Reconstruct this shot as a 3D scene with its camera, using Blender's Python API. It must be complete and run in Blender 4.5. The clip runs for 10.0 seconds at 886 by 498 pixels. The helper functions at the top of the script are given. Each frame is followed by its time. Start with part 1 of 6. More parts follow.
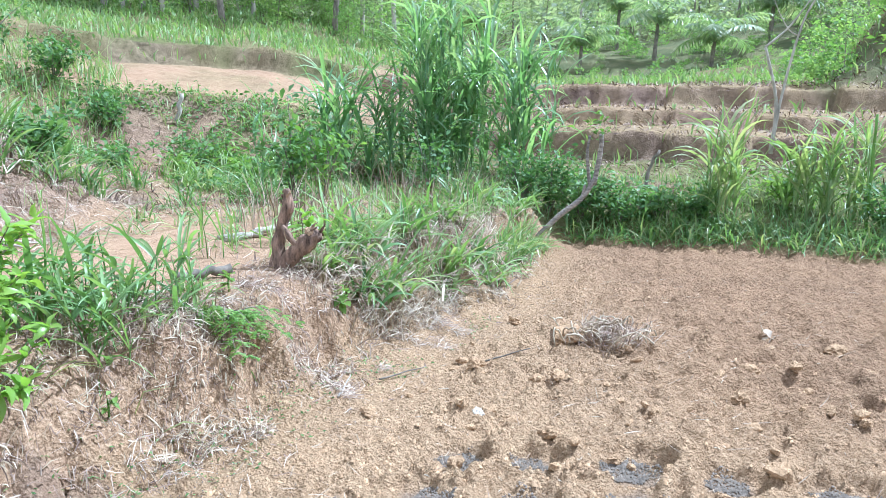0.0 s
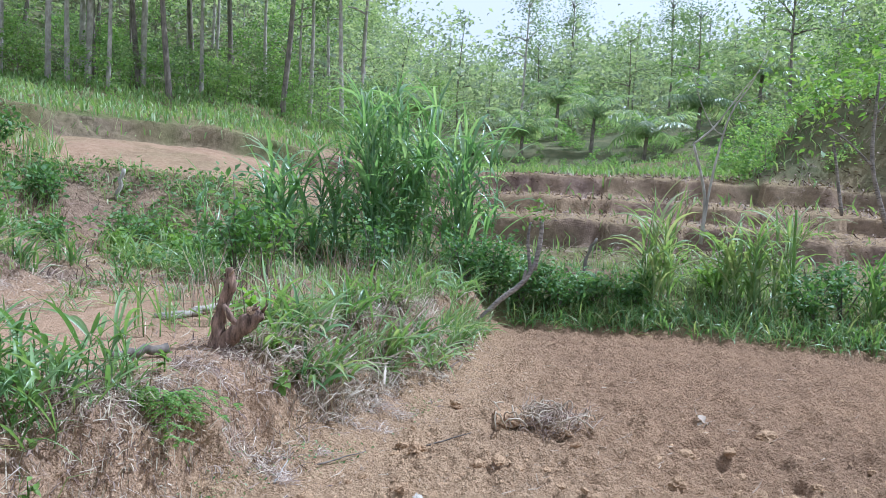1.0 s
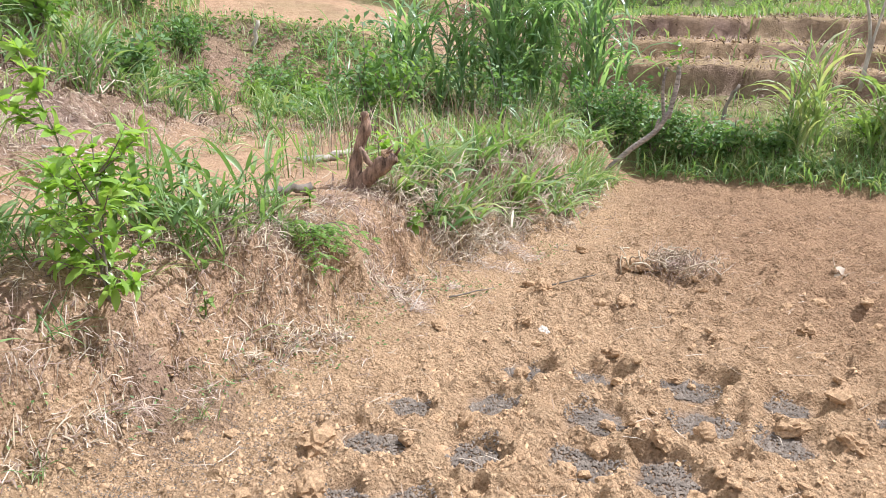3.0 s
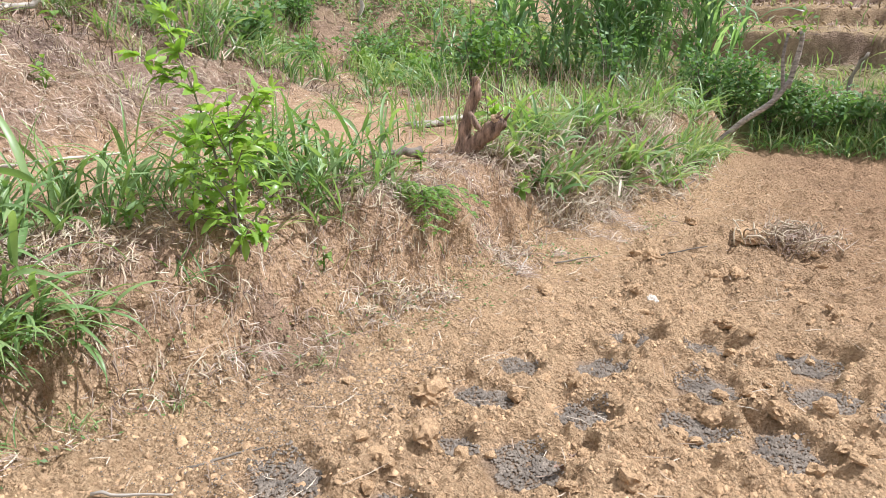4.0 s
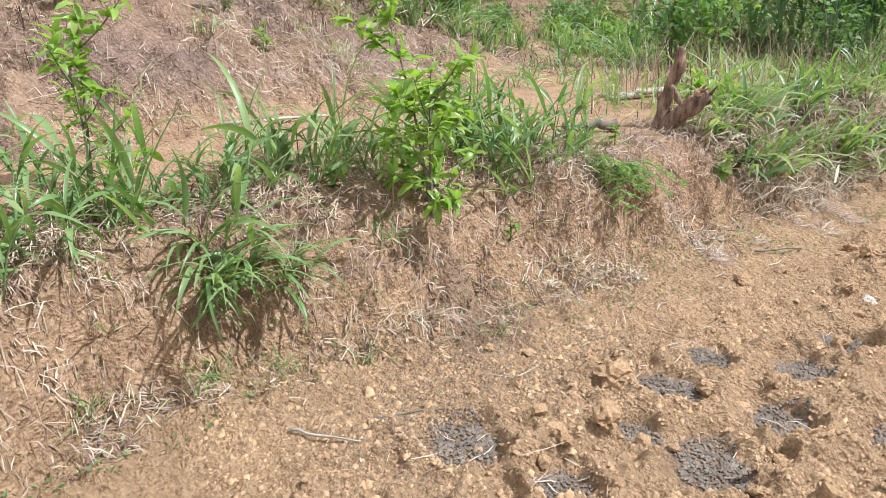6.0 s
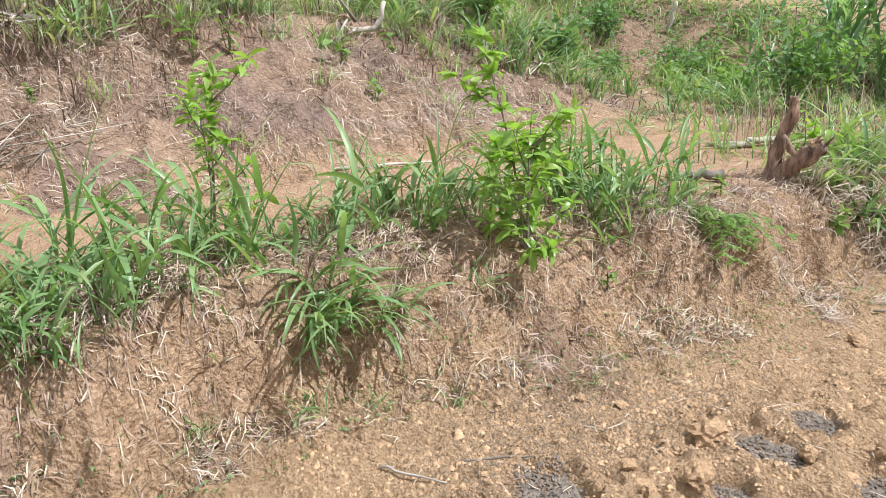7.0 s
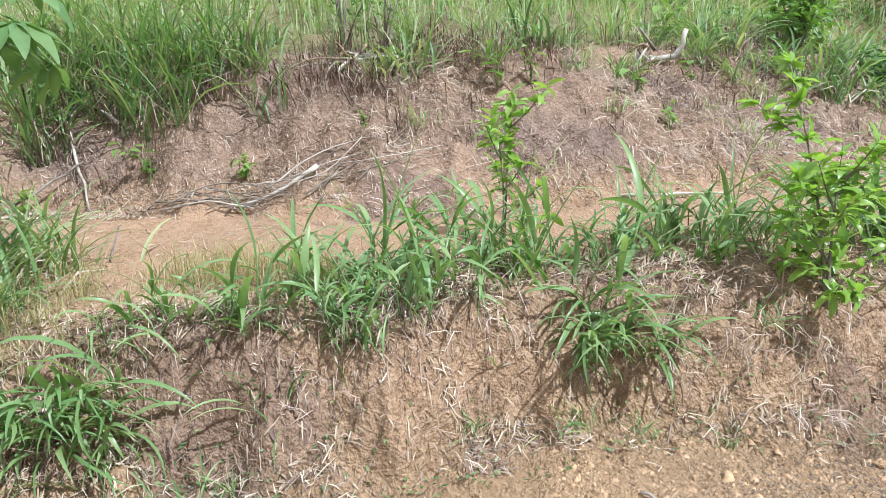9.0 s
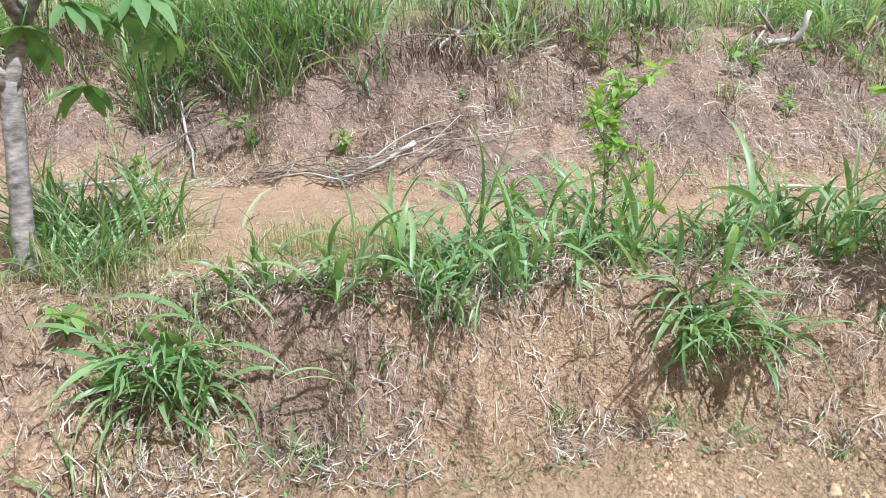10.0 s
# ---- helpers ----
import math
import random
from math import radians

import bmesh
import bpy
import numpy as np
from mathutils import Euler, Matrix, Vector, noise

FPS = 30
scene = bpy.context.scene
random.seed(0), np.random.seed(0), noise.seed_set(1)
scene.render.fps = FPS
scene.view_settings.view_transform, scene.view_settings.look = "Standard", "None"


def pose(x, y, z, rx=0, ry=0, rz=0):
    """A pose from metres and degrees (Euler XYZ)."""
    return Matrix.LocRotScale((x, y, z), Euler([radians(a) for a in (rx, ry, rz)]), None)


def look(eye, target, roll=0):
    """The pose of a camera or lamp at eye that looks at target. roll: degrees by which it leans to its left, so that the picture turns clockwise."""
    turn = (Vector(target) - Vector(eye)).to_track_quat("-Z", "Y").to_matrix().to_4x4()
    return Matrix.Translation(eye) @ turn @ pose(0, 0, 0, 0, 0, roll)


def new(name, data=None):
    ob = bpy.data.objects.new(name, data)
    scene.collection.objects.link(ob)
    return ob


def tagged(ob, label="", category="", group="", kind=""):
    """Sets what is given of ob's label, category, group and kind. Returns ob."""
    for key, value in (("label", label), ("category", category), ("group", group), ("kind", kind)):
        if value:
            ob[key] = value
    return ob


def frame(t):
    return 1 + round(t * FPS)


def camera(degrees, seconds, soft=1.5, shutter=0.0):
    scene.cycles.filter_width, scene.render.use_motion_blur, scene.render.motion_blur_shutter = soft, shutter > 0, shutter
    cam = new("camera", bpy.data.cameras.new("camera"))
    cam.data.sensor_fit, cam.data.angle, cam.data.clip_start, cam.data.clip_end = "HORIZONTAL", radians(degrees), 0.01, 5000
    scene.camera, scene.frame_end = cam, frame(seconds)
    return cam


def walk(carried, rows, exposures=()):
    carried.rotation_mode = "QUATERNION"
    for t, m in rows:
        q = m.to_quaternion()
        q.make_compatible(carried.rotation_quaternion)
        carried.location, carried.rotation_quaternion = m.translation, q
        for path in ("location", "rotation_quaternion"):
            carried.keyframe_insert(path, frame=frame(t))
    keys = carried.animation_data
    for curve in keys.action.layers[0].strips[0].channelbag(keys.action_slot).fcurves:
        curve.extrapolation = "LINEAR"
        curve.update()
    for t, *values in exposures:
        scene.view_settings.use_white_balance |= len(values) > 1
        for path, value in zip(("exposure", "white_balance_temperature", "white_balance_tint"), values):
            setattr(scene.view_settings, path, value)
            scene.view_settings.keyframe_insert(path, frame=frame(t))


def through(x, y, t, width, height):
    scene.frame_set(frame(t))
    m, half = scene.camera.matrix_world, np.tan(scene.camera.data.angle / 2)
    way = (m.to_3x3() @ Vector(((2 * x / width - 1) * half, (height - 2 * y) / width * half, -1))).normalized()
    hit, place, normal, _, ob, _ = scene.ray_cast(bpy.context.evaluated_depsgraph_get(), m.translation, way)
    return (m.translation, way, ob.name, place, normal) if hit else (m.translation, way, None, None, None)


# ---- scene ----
cam = camera(63.5, 10.0, soft=0.78)
PATH = [
    (0, (0.019, 0.0, 1.511), (0.01, 1.969, 1.158), 0.5),
    (0.5, (0.007, -0.034, 1.541), (0.134, 1.957, 1.395), 0.22),
    (1, (0.003, -0.049, 1.523), (0.152, 1.942, 1.4), 2.21),
    (1.5, (-0.002, -0.043, 1.506), (0.155, 1.943, 1.328), 1.55),
    (2, (-0.035, -0.073, 1.473), (-0.089, 1.896, 1.124), 0.75),
    (2.5, (-0.067, -0.136, 1.461), (-0.423, 1.765, 0.95), 0.39),
    (2.7, (-0.002, -0.136, 1.47), (-0.18, 1.787, 0.949), 1.27),
    (3.8, (-0.103, -0.209, 1.421), (-0.42, 1.68, 0.844), 1.06),
    (4, (-0.1, -0.215, 1.42), (-0.527, 1.643, 0.815), 0.89),
    (4.5, (-0.083, -0.195, 1.418), (-0.46, 1.658, 0.768), 0.83),
    (5, (-0.123, -0.176, 1.404), (-0.524, 1.644, 0.679), 1.6),
    (5.5, (-0.156, -0.191, 1.408), (-0.754, 1.576, 0.686), 1.32),
    (6, (-0.176, -0.212, 1.413), (-1.039, 1.457, 0.726), 0.58),
    (6.2, (-0.175, -0.218, 1.422), (-1.097, 1.42, 0.74), -0.14),
    (7.3, (-0.082, -0.246, 1.466), (-1.277, 1.259, 0.911), -0.28),
    (7.5, (-0.069, -0.237, 1.465), (-1.304, 1.235, 0.91), -0.82),
    (8, (-0.009, -0.263, 1.476), (-1.397, 1.082, 0.961), -2.72),
    (8.5, (-0.001, -0.269, 1.469), (-1.484, 0.965, 0.94), -2.9),
    (9, (-0.02, -0.317, 1.466), (-1.687, 0.672, 0.97), -1.64),
    (9.5, (-0.031, -0.33, 1.461), (-1.817, 0.411, 0.951), -1.74),
    (10, (-0.074, -0.334, 1.448), (-1.839, 0.437, 0.908), -0.45),
]
EXPOSURES = [(0.0, 0.83, 4740, 9), (0.35, 0.41, 4840, 10), (1.0, 0.15, 4800, 14), (1.5, 0.17, 4950, 14), (2.0, 0.29, 5450, 16), (2.4, 0.62, 5640, 18), (4.0, 0.5, 5780, 15), (5.0, 0.41, 5780, 15), (7.5, 0.43, 5690, 13), (9.0, 0.47, 5400, 12), (10.0, 0.52, 5250, 12)]
walk(cam, [(t, look(eye, target, roll)) for t, eye, target, roll in PATH], EXPOSURES)

# ---- daylight: bright hazy sky, sun high over the field's far right ----
SUN_EL, SUN_AZ = radians(54), radians(66)      # azimuth from +y towards +x
world = bpy.data.worlds.new("sky")
scene.world = world
world.use_nodes = True
wn = world.node_tree
wbg = wn.nodes["Background"]
sky = wn.nodes.new("ShaderNodeTexSky")
sky.sky_type = "NISHITA"
sky.sun_disc = False
sky.sun_elevation, sky.sun_rotation = SUN_EL, SUN_AZ
sky.air_density, sky.dust_density, sky.ozone_density = 1.0, 4.0, 1.0
# thin bright cloud over the whole sky
haze_n = wn.nodes.new("ShaderNodeTexNoise")
haze_n.inputs["Scale"].default_value, haze_n.inputs["Detail"].default_value = 2.2, 5.0
haze_r = wn.nodes.new("ShaderNodeMapRange")
haze_r.inputs["From Min"].default_value, haze_r.inputs["From Max"].default_value = 0.3, 0.7
haze_r.inputs["To Min"].default_value, haze_r.inputs["To Max"].default_value = 0.88, 1.0
wn.links.new(haze_n.outputs[0], haze_r.inputs[0])
haze = wn.nodes.new("ShaderNodeMix")
haze.data_type = "RGBA"
wn.links.new(haze_r.outputs[0], haze.inputs[0])
wn.links.new(sky.outputs[0], haze.inputs[6])
haze.inputs[7].default_value = (12.0, 11.6, 11.2, 1)
wn.links.new(haze.outputs[2], wbg.inputs[0])
wbg.inputs[1].default_value = 0.076
sun = new("sun", bpy.data.lights.new("sun", "SUN"))
sun.data.energy, sun.data.angle, sun.data.color = 5.0, radians(0.5), (1.0, 0.96, 0.89)
sun_way = Vector((math.sin(SUN_AZ) * math.cos(SUN_EL), math.cos(SUN_AZ) * math.cos(SUN_EL), math.sin(SUN_EL)))
sun.matrix_basis = look(sun_way * 60, (0, 0, 0))


# ---- materials ----
def material(name, rough=0.9, spec=0.2):
    m = bpy.data.materials.new(name)
    m.use_nodes = True
    p = m.node_tree.nodes["Principled BSDF"]
    p.inputs["Roughness"].default_value = rough
    p.inputs["Specular IOR Level"].default_value = spec
    return m, m.node_tree, p


def node(nt, kind, **values):
    n = nt.nodes.new(kind)
    for k, v in values.items():
        n.inputs[k.replace("_", " ")].default_value = v
    return n


def ramp(nt, source, stops):
    r = nt.nodes.new("ShaderNodeValToRGB")
    els = r.color_ramp.elements
    while len(els) < len(stops):
        els.new(0.5)
    for e, (pos, col) in zip(els, stops):
        e.position, e.color = pos, (*col, 1)
    nt.links.new(source, r.inputs[0])
    return r.outputs[0]


def noise_tex(nt, scale, detail=4.0, rough=0.6, coord="Object"):
    tc = nt.nodes.new("ShaderNodeTexCoord")
    n = node(nt, "ShaderNodeTexNoise", Scale=scale, Detail=detail, Roughness=rough)
    nt.links.new(tc.outputs[coord], n.inputs["Vector"])
    return n.outputs[0]


def mixed(nt, fac, a, b, mode="MIX"):
    m = nt.nodes.new("ShaderNodeMix")
    m.data_type, m.blend_type = "RGBA", mode
    for s, v in ((m.inputs[0], fac), (m.inputs[6], a), (m.inputs[7], b)):
        if isinstance(v, (int, float)):
            s.default_value = v
        elif isinstance(v, tuple):
            s.default_value = (*v, 1)
        else:
            nt.links.new(v, s)
    return m.outputs[2]


def bump(nt, p, height, strength=0.5, distance=0.02):
    b = node(nt, "ShaderNodeBump", Strength=strength, Distance=distance)
    nt.links.new(height, b.inputs["Height"])
    nt.links.new(b.outputs[0], p.inputs["Normal"])


def attr(nt, name):
    a = nt.nodes.new("ShaderNodeAttribute")
    a.attribute_name = name
    return a.outputs["Fac"]


def blade_material(name, stops, rough=0.55, spec=0.35, through=0.25):
    """Leaf tissue: each leaf has its own tone, and some light comes through it."""
    m, nt, p = material(name, rough, spec)
    g = nt.nodes.new("ShaderNodeNewGeometry")
    info = nt.nodes.new("ShaderNodeObjectInfo")
    add = nt.nodes.new("ShaderNodeMath")
    add.operation = "ADD"
    nt.links.new(g.outputs["Random Per Island"], add.inputs[0])
    half = nt.nodes.new("ShaderNodeMath")
    half.operation = "MULTIPLY_ADD"
    half.inputs[1].default_value, half.inputs[2].default_value = 0.5, -0.25
    nt.links.new(info.outputs["Random"], half.inputs[0])
    nt.links.new(half.outputs[0], add.inputs[1])
    col = ramp(nt, add.outputs[0], stops)
    spots = noise_tex(nt, 9.0, 3.0)
    col = mixed(nt, 0.35, col, ramp(nt, spots, [(0.3, (0.55, 0.55, 0.5)), (0.7, (1.25, 1.25, 1.2))]), "MULTIPLY")
    nt.links.new(col, p.inputs["Base Color"])
    t = nt.nodes.new("ShaderNodeBsdfTranslucent")
    nt.links.new(mixed(nt, 1.0, col, (1.25, 1.3, 0.6), "MULTIPLY"), t.inputs[0])
    mx = nt.nodes.new("ShaderNodeMixShader")
    mx.inputs[0].default_value = through
    nt.links.new(p.outputs[0], mx.inputs[1])
    nt.links.new(t.outputs[0], mx.inputs[2])
    nt.links.new(mx.outputs[0], nt.nodes["Material Output"].inputs[0])
    return m


def plain_material(name, a, b, scale, rough=0.9, relief=0.5, distance=0.01, stretch=(1, 1, 1), spec=0.2):
    """Wood, bark, stone: two tones in grain and patches, with relief; tone shifts from object to object."""
    m, nt, p = material(name, rough, spec)
    tc = nt.nodes.new("ShaderNodeTexCoord")
    mp = nt.nodes.new("ShaderNodeMapping")
    mp.inputs["Scale"].default_value = stretch
    nt.links.new(tc.outputs["Object"], mp.inputs[0])
    n = node(nt, "ShaderNodeTexNoise", Scale=scale, Detail=6.0, Roughness=0.65)
    nt.links.new(mp.outputs[0], n.inputs["Vector"])
    big = node(nt, "ShaderNodeTexNoise", Scale=scale * 0.17, Detail=3.0)
    nt.links.new(tc.outputs["Object"], big.inputs["Vector"])
    col = ramp(nt, n.outputs[0], [(0.3, a), (0.7, b)])
    col = mixed(nt, 0.6, col, ramp(nt, big.outputs[0], [(0.35, (0.6, 0.6, 0.6)), (0.65, (1.25, 1.22, 1.15))]), "MULTIPLY")
    g = nt.nodes.new("ShaderNodeNewGeometry")
    col = mixed(nt, 0.5, col, ramp(nt, g.outputs["Random Per Island"], [(0.0, (0.65, 0.65, 0.65)), (1.0, (1.3, 1.3, 1.25))]), "MULTIPLY")
    nt.links.new(col, p.inputs["Base Color"])
    bump(nt, p, n.outputs[0], relief, distance)
    return m


GRASS = blade_material("grass_green", [(0.0, (0.095, 0.185, 0.06)), (0.45, (0.165, 0.28, 0.1)), (0.8, (0.26, 0.365, 0.15)), (1.0, (0.39, 0.42, 0.22))], 0.38, 0.45, 0.4)
GRASS_DARK = blade_material("cane_grass_green", [(0.0, (0.16, 0.28, 0.13)), (0.5, (0.26, 0.4, 0.21)), (1.0, (0.4, 0.5, 0.32))], 0.32, 0.6, 0.5)
GRASS_PALE = blade_material("sunlit_meadow_grass", [(0.0, (0.17, 0.28, 0.095)), (0.5, (0.27, 0.38, 0.15)), (1.0, (0.43, 0.46, 0.27))], 0.5, 0.35, 0.42)
THIN = blade_material("yellowing_grass", [(0.0, (0.2, 0.24, 0.09)), (0.5, (0.36, 0.34, 0.15)), (1.0, (0.5, 0.42, 0.25))], 0.55, 0.3, 0.4)
STRAW = blade_material("dry_straw", [(0.0, (0.16, 0.11, 0.08)), (0.3, (0.29, 0.21, 0.155)), (0.65, (0.43, 0.345, 0.26)), (1.0, (0.58, 0.5, 0.4))], 0.7, 0.25, 0.12)
LITTER = blade_material("dead_leaf_litter", [(0.0, (0.1, 0.065, 0.05)), (0.3, (0.24, 0.165, 0.125)), (0.65, (0.36, 0.265, 0.21)), (0.9, (0.45, 0.36, 0.29)), (1.0, (0.6, 0.52, 0.44))], 0.7, 0.25, 0.1)
DEAD = blade_material("bleached_dead_leaf", [(0.0, (0.15, 0.1, 0.08)), (0.35, (0.3, 0.215, 0.175)), (0.7, (0.44, 0.345, 0.285)), (1.0, (0.66, 0.58, 0.49))], 0.6, 0.3, 0.1)
HAY = blade_material("pale_hay", [(0.0, (0.27, 0.195, 0.13)), (0.4, (0.45, 0.36, 0.25)), (1.0, (0.62, 0.54, 0.41))], 0.6, 0.3, 0.1)
LEAF = blade_material("fresh_leaf", [(0.0, (0.12, 0.23, 0.05)), (0.5, (0.19, 0.32, 0.075)), (1.0, (0.29, 0.4, 0.12))], 0.48, 0.35, 0.42)
LEAF_DARK = blade_material("shrub_leaf", [(0.0, (0.09, 0.18, 0.06)), (0.5, (0.14, 0.25, 0.09)), (1.0, (0.21, 0.32, 0.13))], 0.52, 0.3, 0.38)
# haze is put into these leaf greens: slight in the forest, strong far off
LEAF_TREE = blade_material("forest_leaf", [(0.0, (0.15, 0.21, 0.13)), (0.5, (0.26, 0.34, 0.2)), (1.0, (0.4, 0.46, 0.3))], 0.65, 0.2, 0.54)
LEAF_HAZED = blade_material("haze_paled_leaf", [(0.0, (0.22, 0.27, 0.22)), (0.5, (0.31, 0.37, 0.29)), (1.0, (0.43, 0.47, 0.38))], 0.75, 0.15, 0.5)
LEAF_BUSH = blade_material("undergrowth_leaf", [(0.0, (0.13, 0.24, 0.07)), (0.5, (0.23, 0.36, 0.12)), (1.0, (0.36, 0.46, 0.2))], 0.6, 0.25, 0.48)
PALM = blade_material("palm_leaf", [(0.0, (0.21, 0.3, 0.17)), (0.6, (0.3, 0.38, 0.24)), (1.0, (0.5, 0.52, 0.39))], 0.32, 0.6, 0.5)
BARK = plain_material("grey_bark", (0.1, 0.085, 0.07), (0.32, 0.28, 0.23), 14.0, 0.95, 0.7, 0.01, (1, 1, 0.4))
MOTTLED = plain_material("mottled_bark", (0.08, 0.066, 0.057), (0.43, 0.385, 0.345), 26.0, 0.9, 0.6, 0.006, (0.6, 0.6, 1.6))
PALE_BARK = plain_material("pale_bark", (0.27, 0.24, 0.2), (0.56, 0.52, 0.46), 12.0, 0.9, 0.4, 0.005, (1, 1, 0.5))
STUMP_WOOD = plain_material("weathered_stump_wood", (0.025, 0.018, 0.015), (0.46, 0.31, 0.23), 30.0, 0.9, 1.0, 0.015, (1, 1, 0.3))
CUT_WOOD = plain_material("cut_wood", (0.2, 0.13, 0.08), (0.48, 0.34, 0.22), 30.0, 0.85, 0.5, 0.005)
SOIL = plain_material("crumbled_soil", (0.3, 0.195, 0.11), (0.55, 0.385, 0.235), 55.0, 1.0, 0.9, 0.006, spec=0.03)
PELLET = plain_material("dark_manure_pellet", (0.075, 0.064, 0.053), (0.27, 0.23, 0.19), 60.0, 0.95, 0.4, 0.002, spec=0.05)
STONE = plain_material("pale_stone", (0.35, 0.3, 0.24), (0.6, 0.56, 0.5), 40.0, 0.85, 0.5, 0.004)


def ground_material():
    m, nt, p = material("earth", 1.0, 0.05)
    fine = noise_tex(nt, 55.0, 6.0, 0.7)
    mid = noise_tex(nt, 9.0, 5.0, 0.65)
    wide = noise_tex(nt, 0.9, 4.0, 0.6)
    tilled = ramp(nt, fine, [(0.25, (0.29, 0.185, 0.1)), (0.5, (0.5, 0.345, 0.2)), (0.75, (0.66, 0.485, 0.305))])
    tilled = mixed(nt, 0.5, tilled, ramp(nt, mid, [(0.3, (0.72, 0.68, 0.66)), (0.7, (1.2, 1.2, 1.2))]), "MULTIPLY")
    red = ramp(nt, mid, [(0.3, (0.17, 0.1, 0.06)), (0.7, (0.38, 0.235, 0.14))])
    tilled = mixed(nt, attr(nt, "reddish"), tilled, mixed(nt, 0.4, red, tilled))
    bank = ramp(nt, fine, [(0.25, (0.17, 0.11, 0.068)), (0.5, (0.36, 0.25, 0.155)), (0.75, (0.54, 0.41, 0.28))])
    bank = mixed(nt, 0.55, bank, ramp(nt, mid, [(0.3, (0.65, 0.6, 0.58)), (0.7, (1.25, 1.22, 1.18))]), "MULTIPLY")
    path = ramp(nt, mid, [(0.2, (0.29, 0.185, 0.11)), (0.6, (0.39, 0.265, 0.165)), (0.9, (0.47, 0.34, 0.225))])
    green = ramp(nt, mid, [(0.25, (0.08, 0.1, 0.036)), (0.55, (0.145, 0.165, 0.06)), (0.85, (0.24, 0.2, 0.11))])
    ash = ramp(nt, fine, [(0.3, (0.09, 0.07, 0.055)), (0.7, (0.24, 0.185, 0.14))])
    floor = ramp(nt, wide, [(0.3, (0.09, 0.11, 0.05)), (0.7, (0.18, 0.17, 0.09))])
    # damp earth tone; also colours the root mat and painted shade below the crest
    damp = ramp(nt, mid, [(0.3, (0.13, 0.088, 0.068)), (0.7, (0.31, 0.22, 0.165))])
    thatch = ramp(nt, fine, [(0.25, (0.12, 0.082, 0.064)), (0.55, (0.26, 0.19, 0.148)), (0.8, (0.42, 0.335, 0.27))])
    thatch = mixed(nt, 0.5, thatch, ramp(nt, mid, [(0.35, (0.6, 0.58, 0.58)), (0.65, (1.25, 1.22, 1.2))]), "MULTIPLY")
    col = mixed(nt, attr(nt, "bank"), tilled, bank)
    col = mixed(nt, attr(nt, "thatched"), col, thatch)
    col = mixed(nt, attr(nt, "path"), col, path)
    col = mixed(nt, attr(nt, "green"), col, green)
    col = mixed(nt, attr(nt, "riser_and_shade"), col, damp)
    col = mixed(nt, attr(nt, "woods"), col, floor)
    col = mixed(nt, attr(nt, "ash"), col, ash)
    col = mixed(nt, 0.35, col, ramp(nt, wide, [(0.3, (0.75, 0.75, 0.78)), (0.7, (1.18, 1.15, 1.1))]), "MULTIPLY")
    nt.links.new(col, p.inputs["Base Color"])
    both = nt.nodes.new("ShaderNodeMath")
    both.operation = "ADD"
    nt.links.new(fine, both.inputs[0])
    nt.links.new(mid, both.inputs[1])
    # rounded crumbs of two sizes
    tc = nt.nodes.new("ShaderNodeTexCoord")
    rough_heap = both.outputs[0]
    for size, share_ in ((38.0, 0.8), (95.0, 0.5)):
        vor = node(nt, "ShaderNodeTexVoronoi", Scale=size)
        vor.feature = "SMOOTH_F1"
        nt.links.new(tc.outputs["Object"], vor.inputs["Vector"])
        take = nt.nodes.new("ShaderNodeMath")
        take.operation = "MULTIPLY_ADD"
        take.inputs[1].default_value = -share_
        nt.links.new(vor.outputs["Distance"], take.inputs[0])
        nt.links.new(rough_heap, take.inputs[2])
        rough_heap = take.outputs[0]
    relief = node(nt, "ShaderNodeBump", Distance=0.045)
    most = nt.nodes.new("ShaderNodeMath")
    most.operation = "MAXIMUM"
    nt.links.new(attr(nt, "bank"), most.inputs[0])
    nt.links.new(attr(nt, "ash"), most.inputs[1])
    soft_ = nt.nodes.new("ShaderNodeMapRange")
    soft_.inputs["To Min"].default_value, soft_.inputs["To Max"].default_value = 1.0, 0.65
    nt.links.new(most.outputs[0], soft_.inputs[0])
    nt.links.new(soft_.outputs[0], relief.inputs["Strength"])
    nt.links.new(rough_heap, relief.inputs["Height"])
    nt.links.new(relief.outputs[0], p.inputs["Normal"])
    return m

# ---- the ground: field, bank, footpath, upper bank, terraces and hills in one sheet ----
def hashed(ix, iy, seed):
    h = (ix.astype(np.int64) * 374761393 + iy.astype(np.int64) * 668265263 + seed * 974634777) & 0xFFFFFFFF
    h = ((h ^ (h >> 13)) * 1274126177) & 0xFFFFFFFF
    return ((h ^ (h >> 16)) & 0xFFFF) / 65535.0


def value_noise(x, y, seed=0):
    ix, iy = np.floor(x), np.floor(y)
    fx, fy = x - ix, y - iy
    fx, fy = fx * fx * (3 - 2 * fx), fy * fy * (3 - 2 * fy)
    a, b = hashed(ix, iy, seed), hashed(ix + 1, iy, seed)
    c, d = hashed(ix, iy + 1, seed), hashed(ix + 1, iy + 1, seed)
    return (a * (1 - fx) + b * fx) * (1 - fy) + (c * (1 - fx) + d * fx) * fy


def fbm(x, y, octaves=4, seed=0):
    total, amp, norm = 0.0, 1.0, 0.0
    for k in range(octaves):
        total = total + amp * value_noise(x * 2 ** k, y * 2 ** k, seed + k)
        norm += amp
        amp *= 0.5
    return total / norm - 0.5


def smooth(a, b, v):
    t = np.clip((v - a) / (b - a), 0, 1)
    return t * t * (3 - 2 * t)


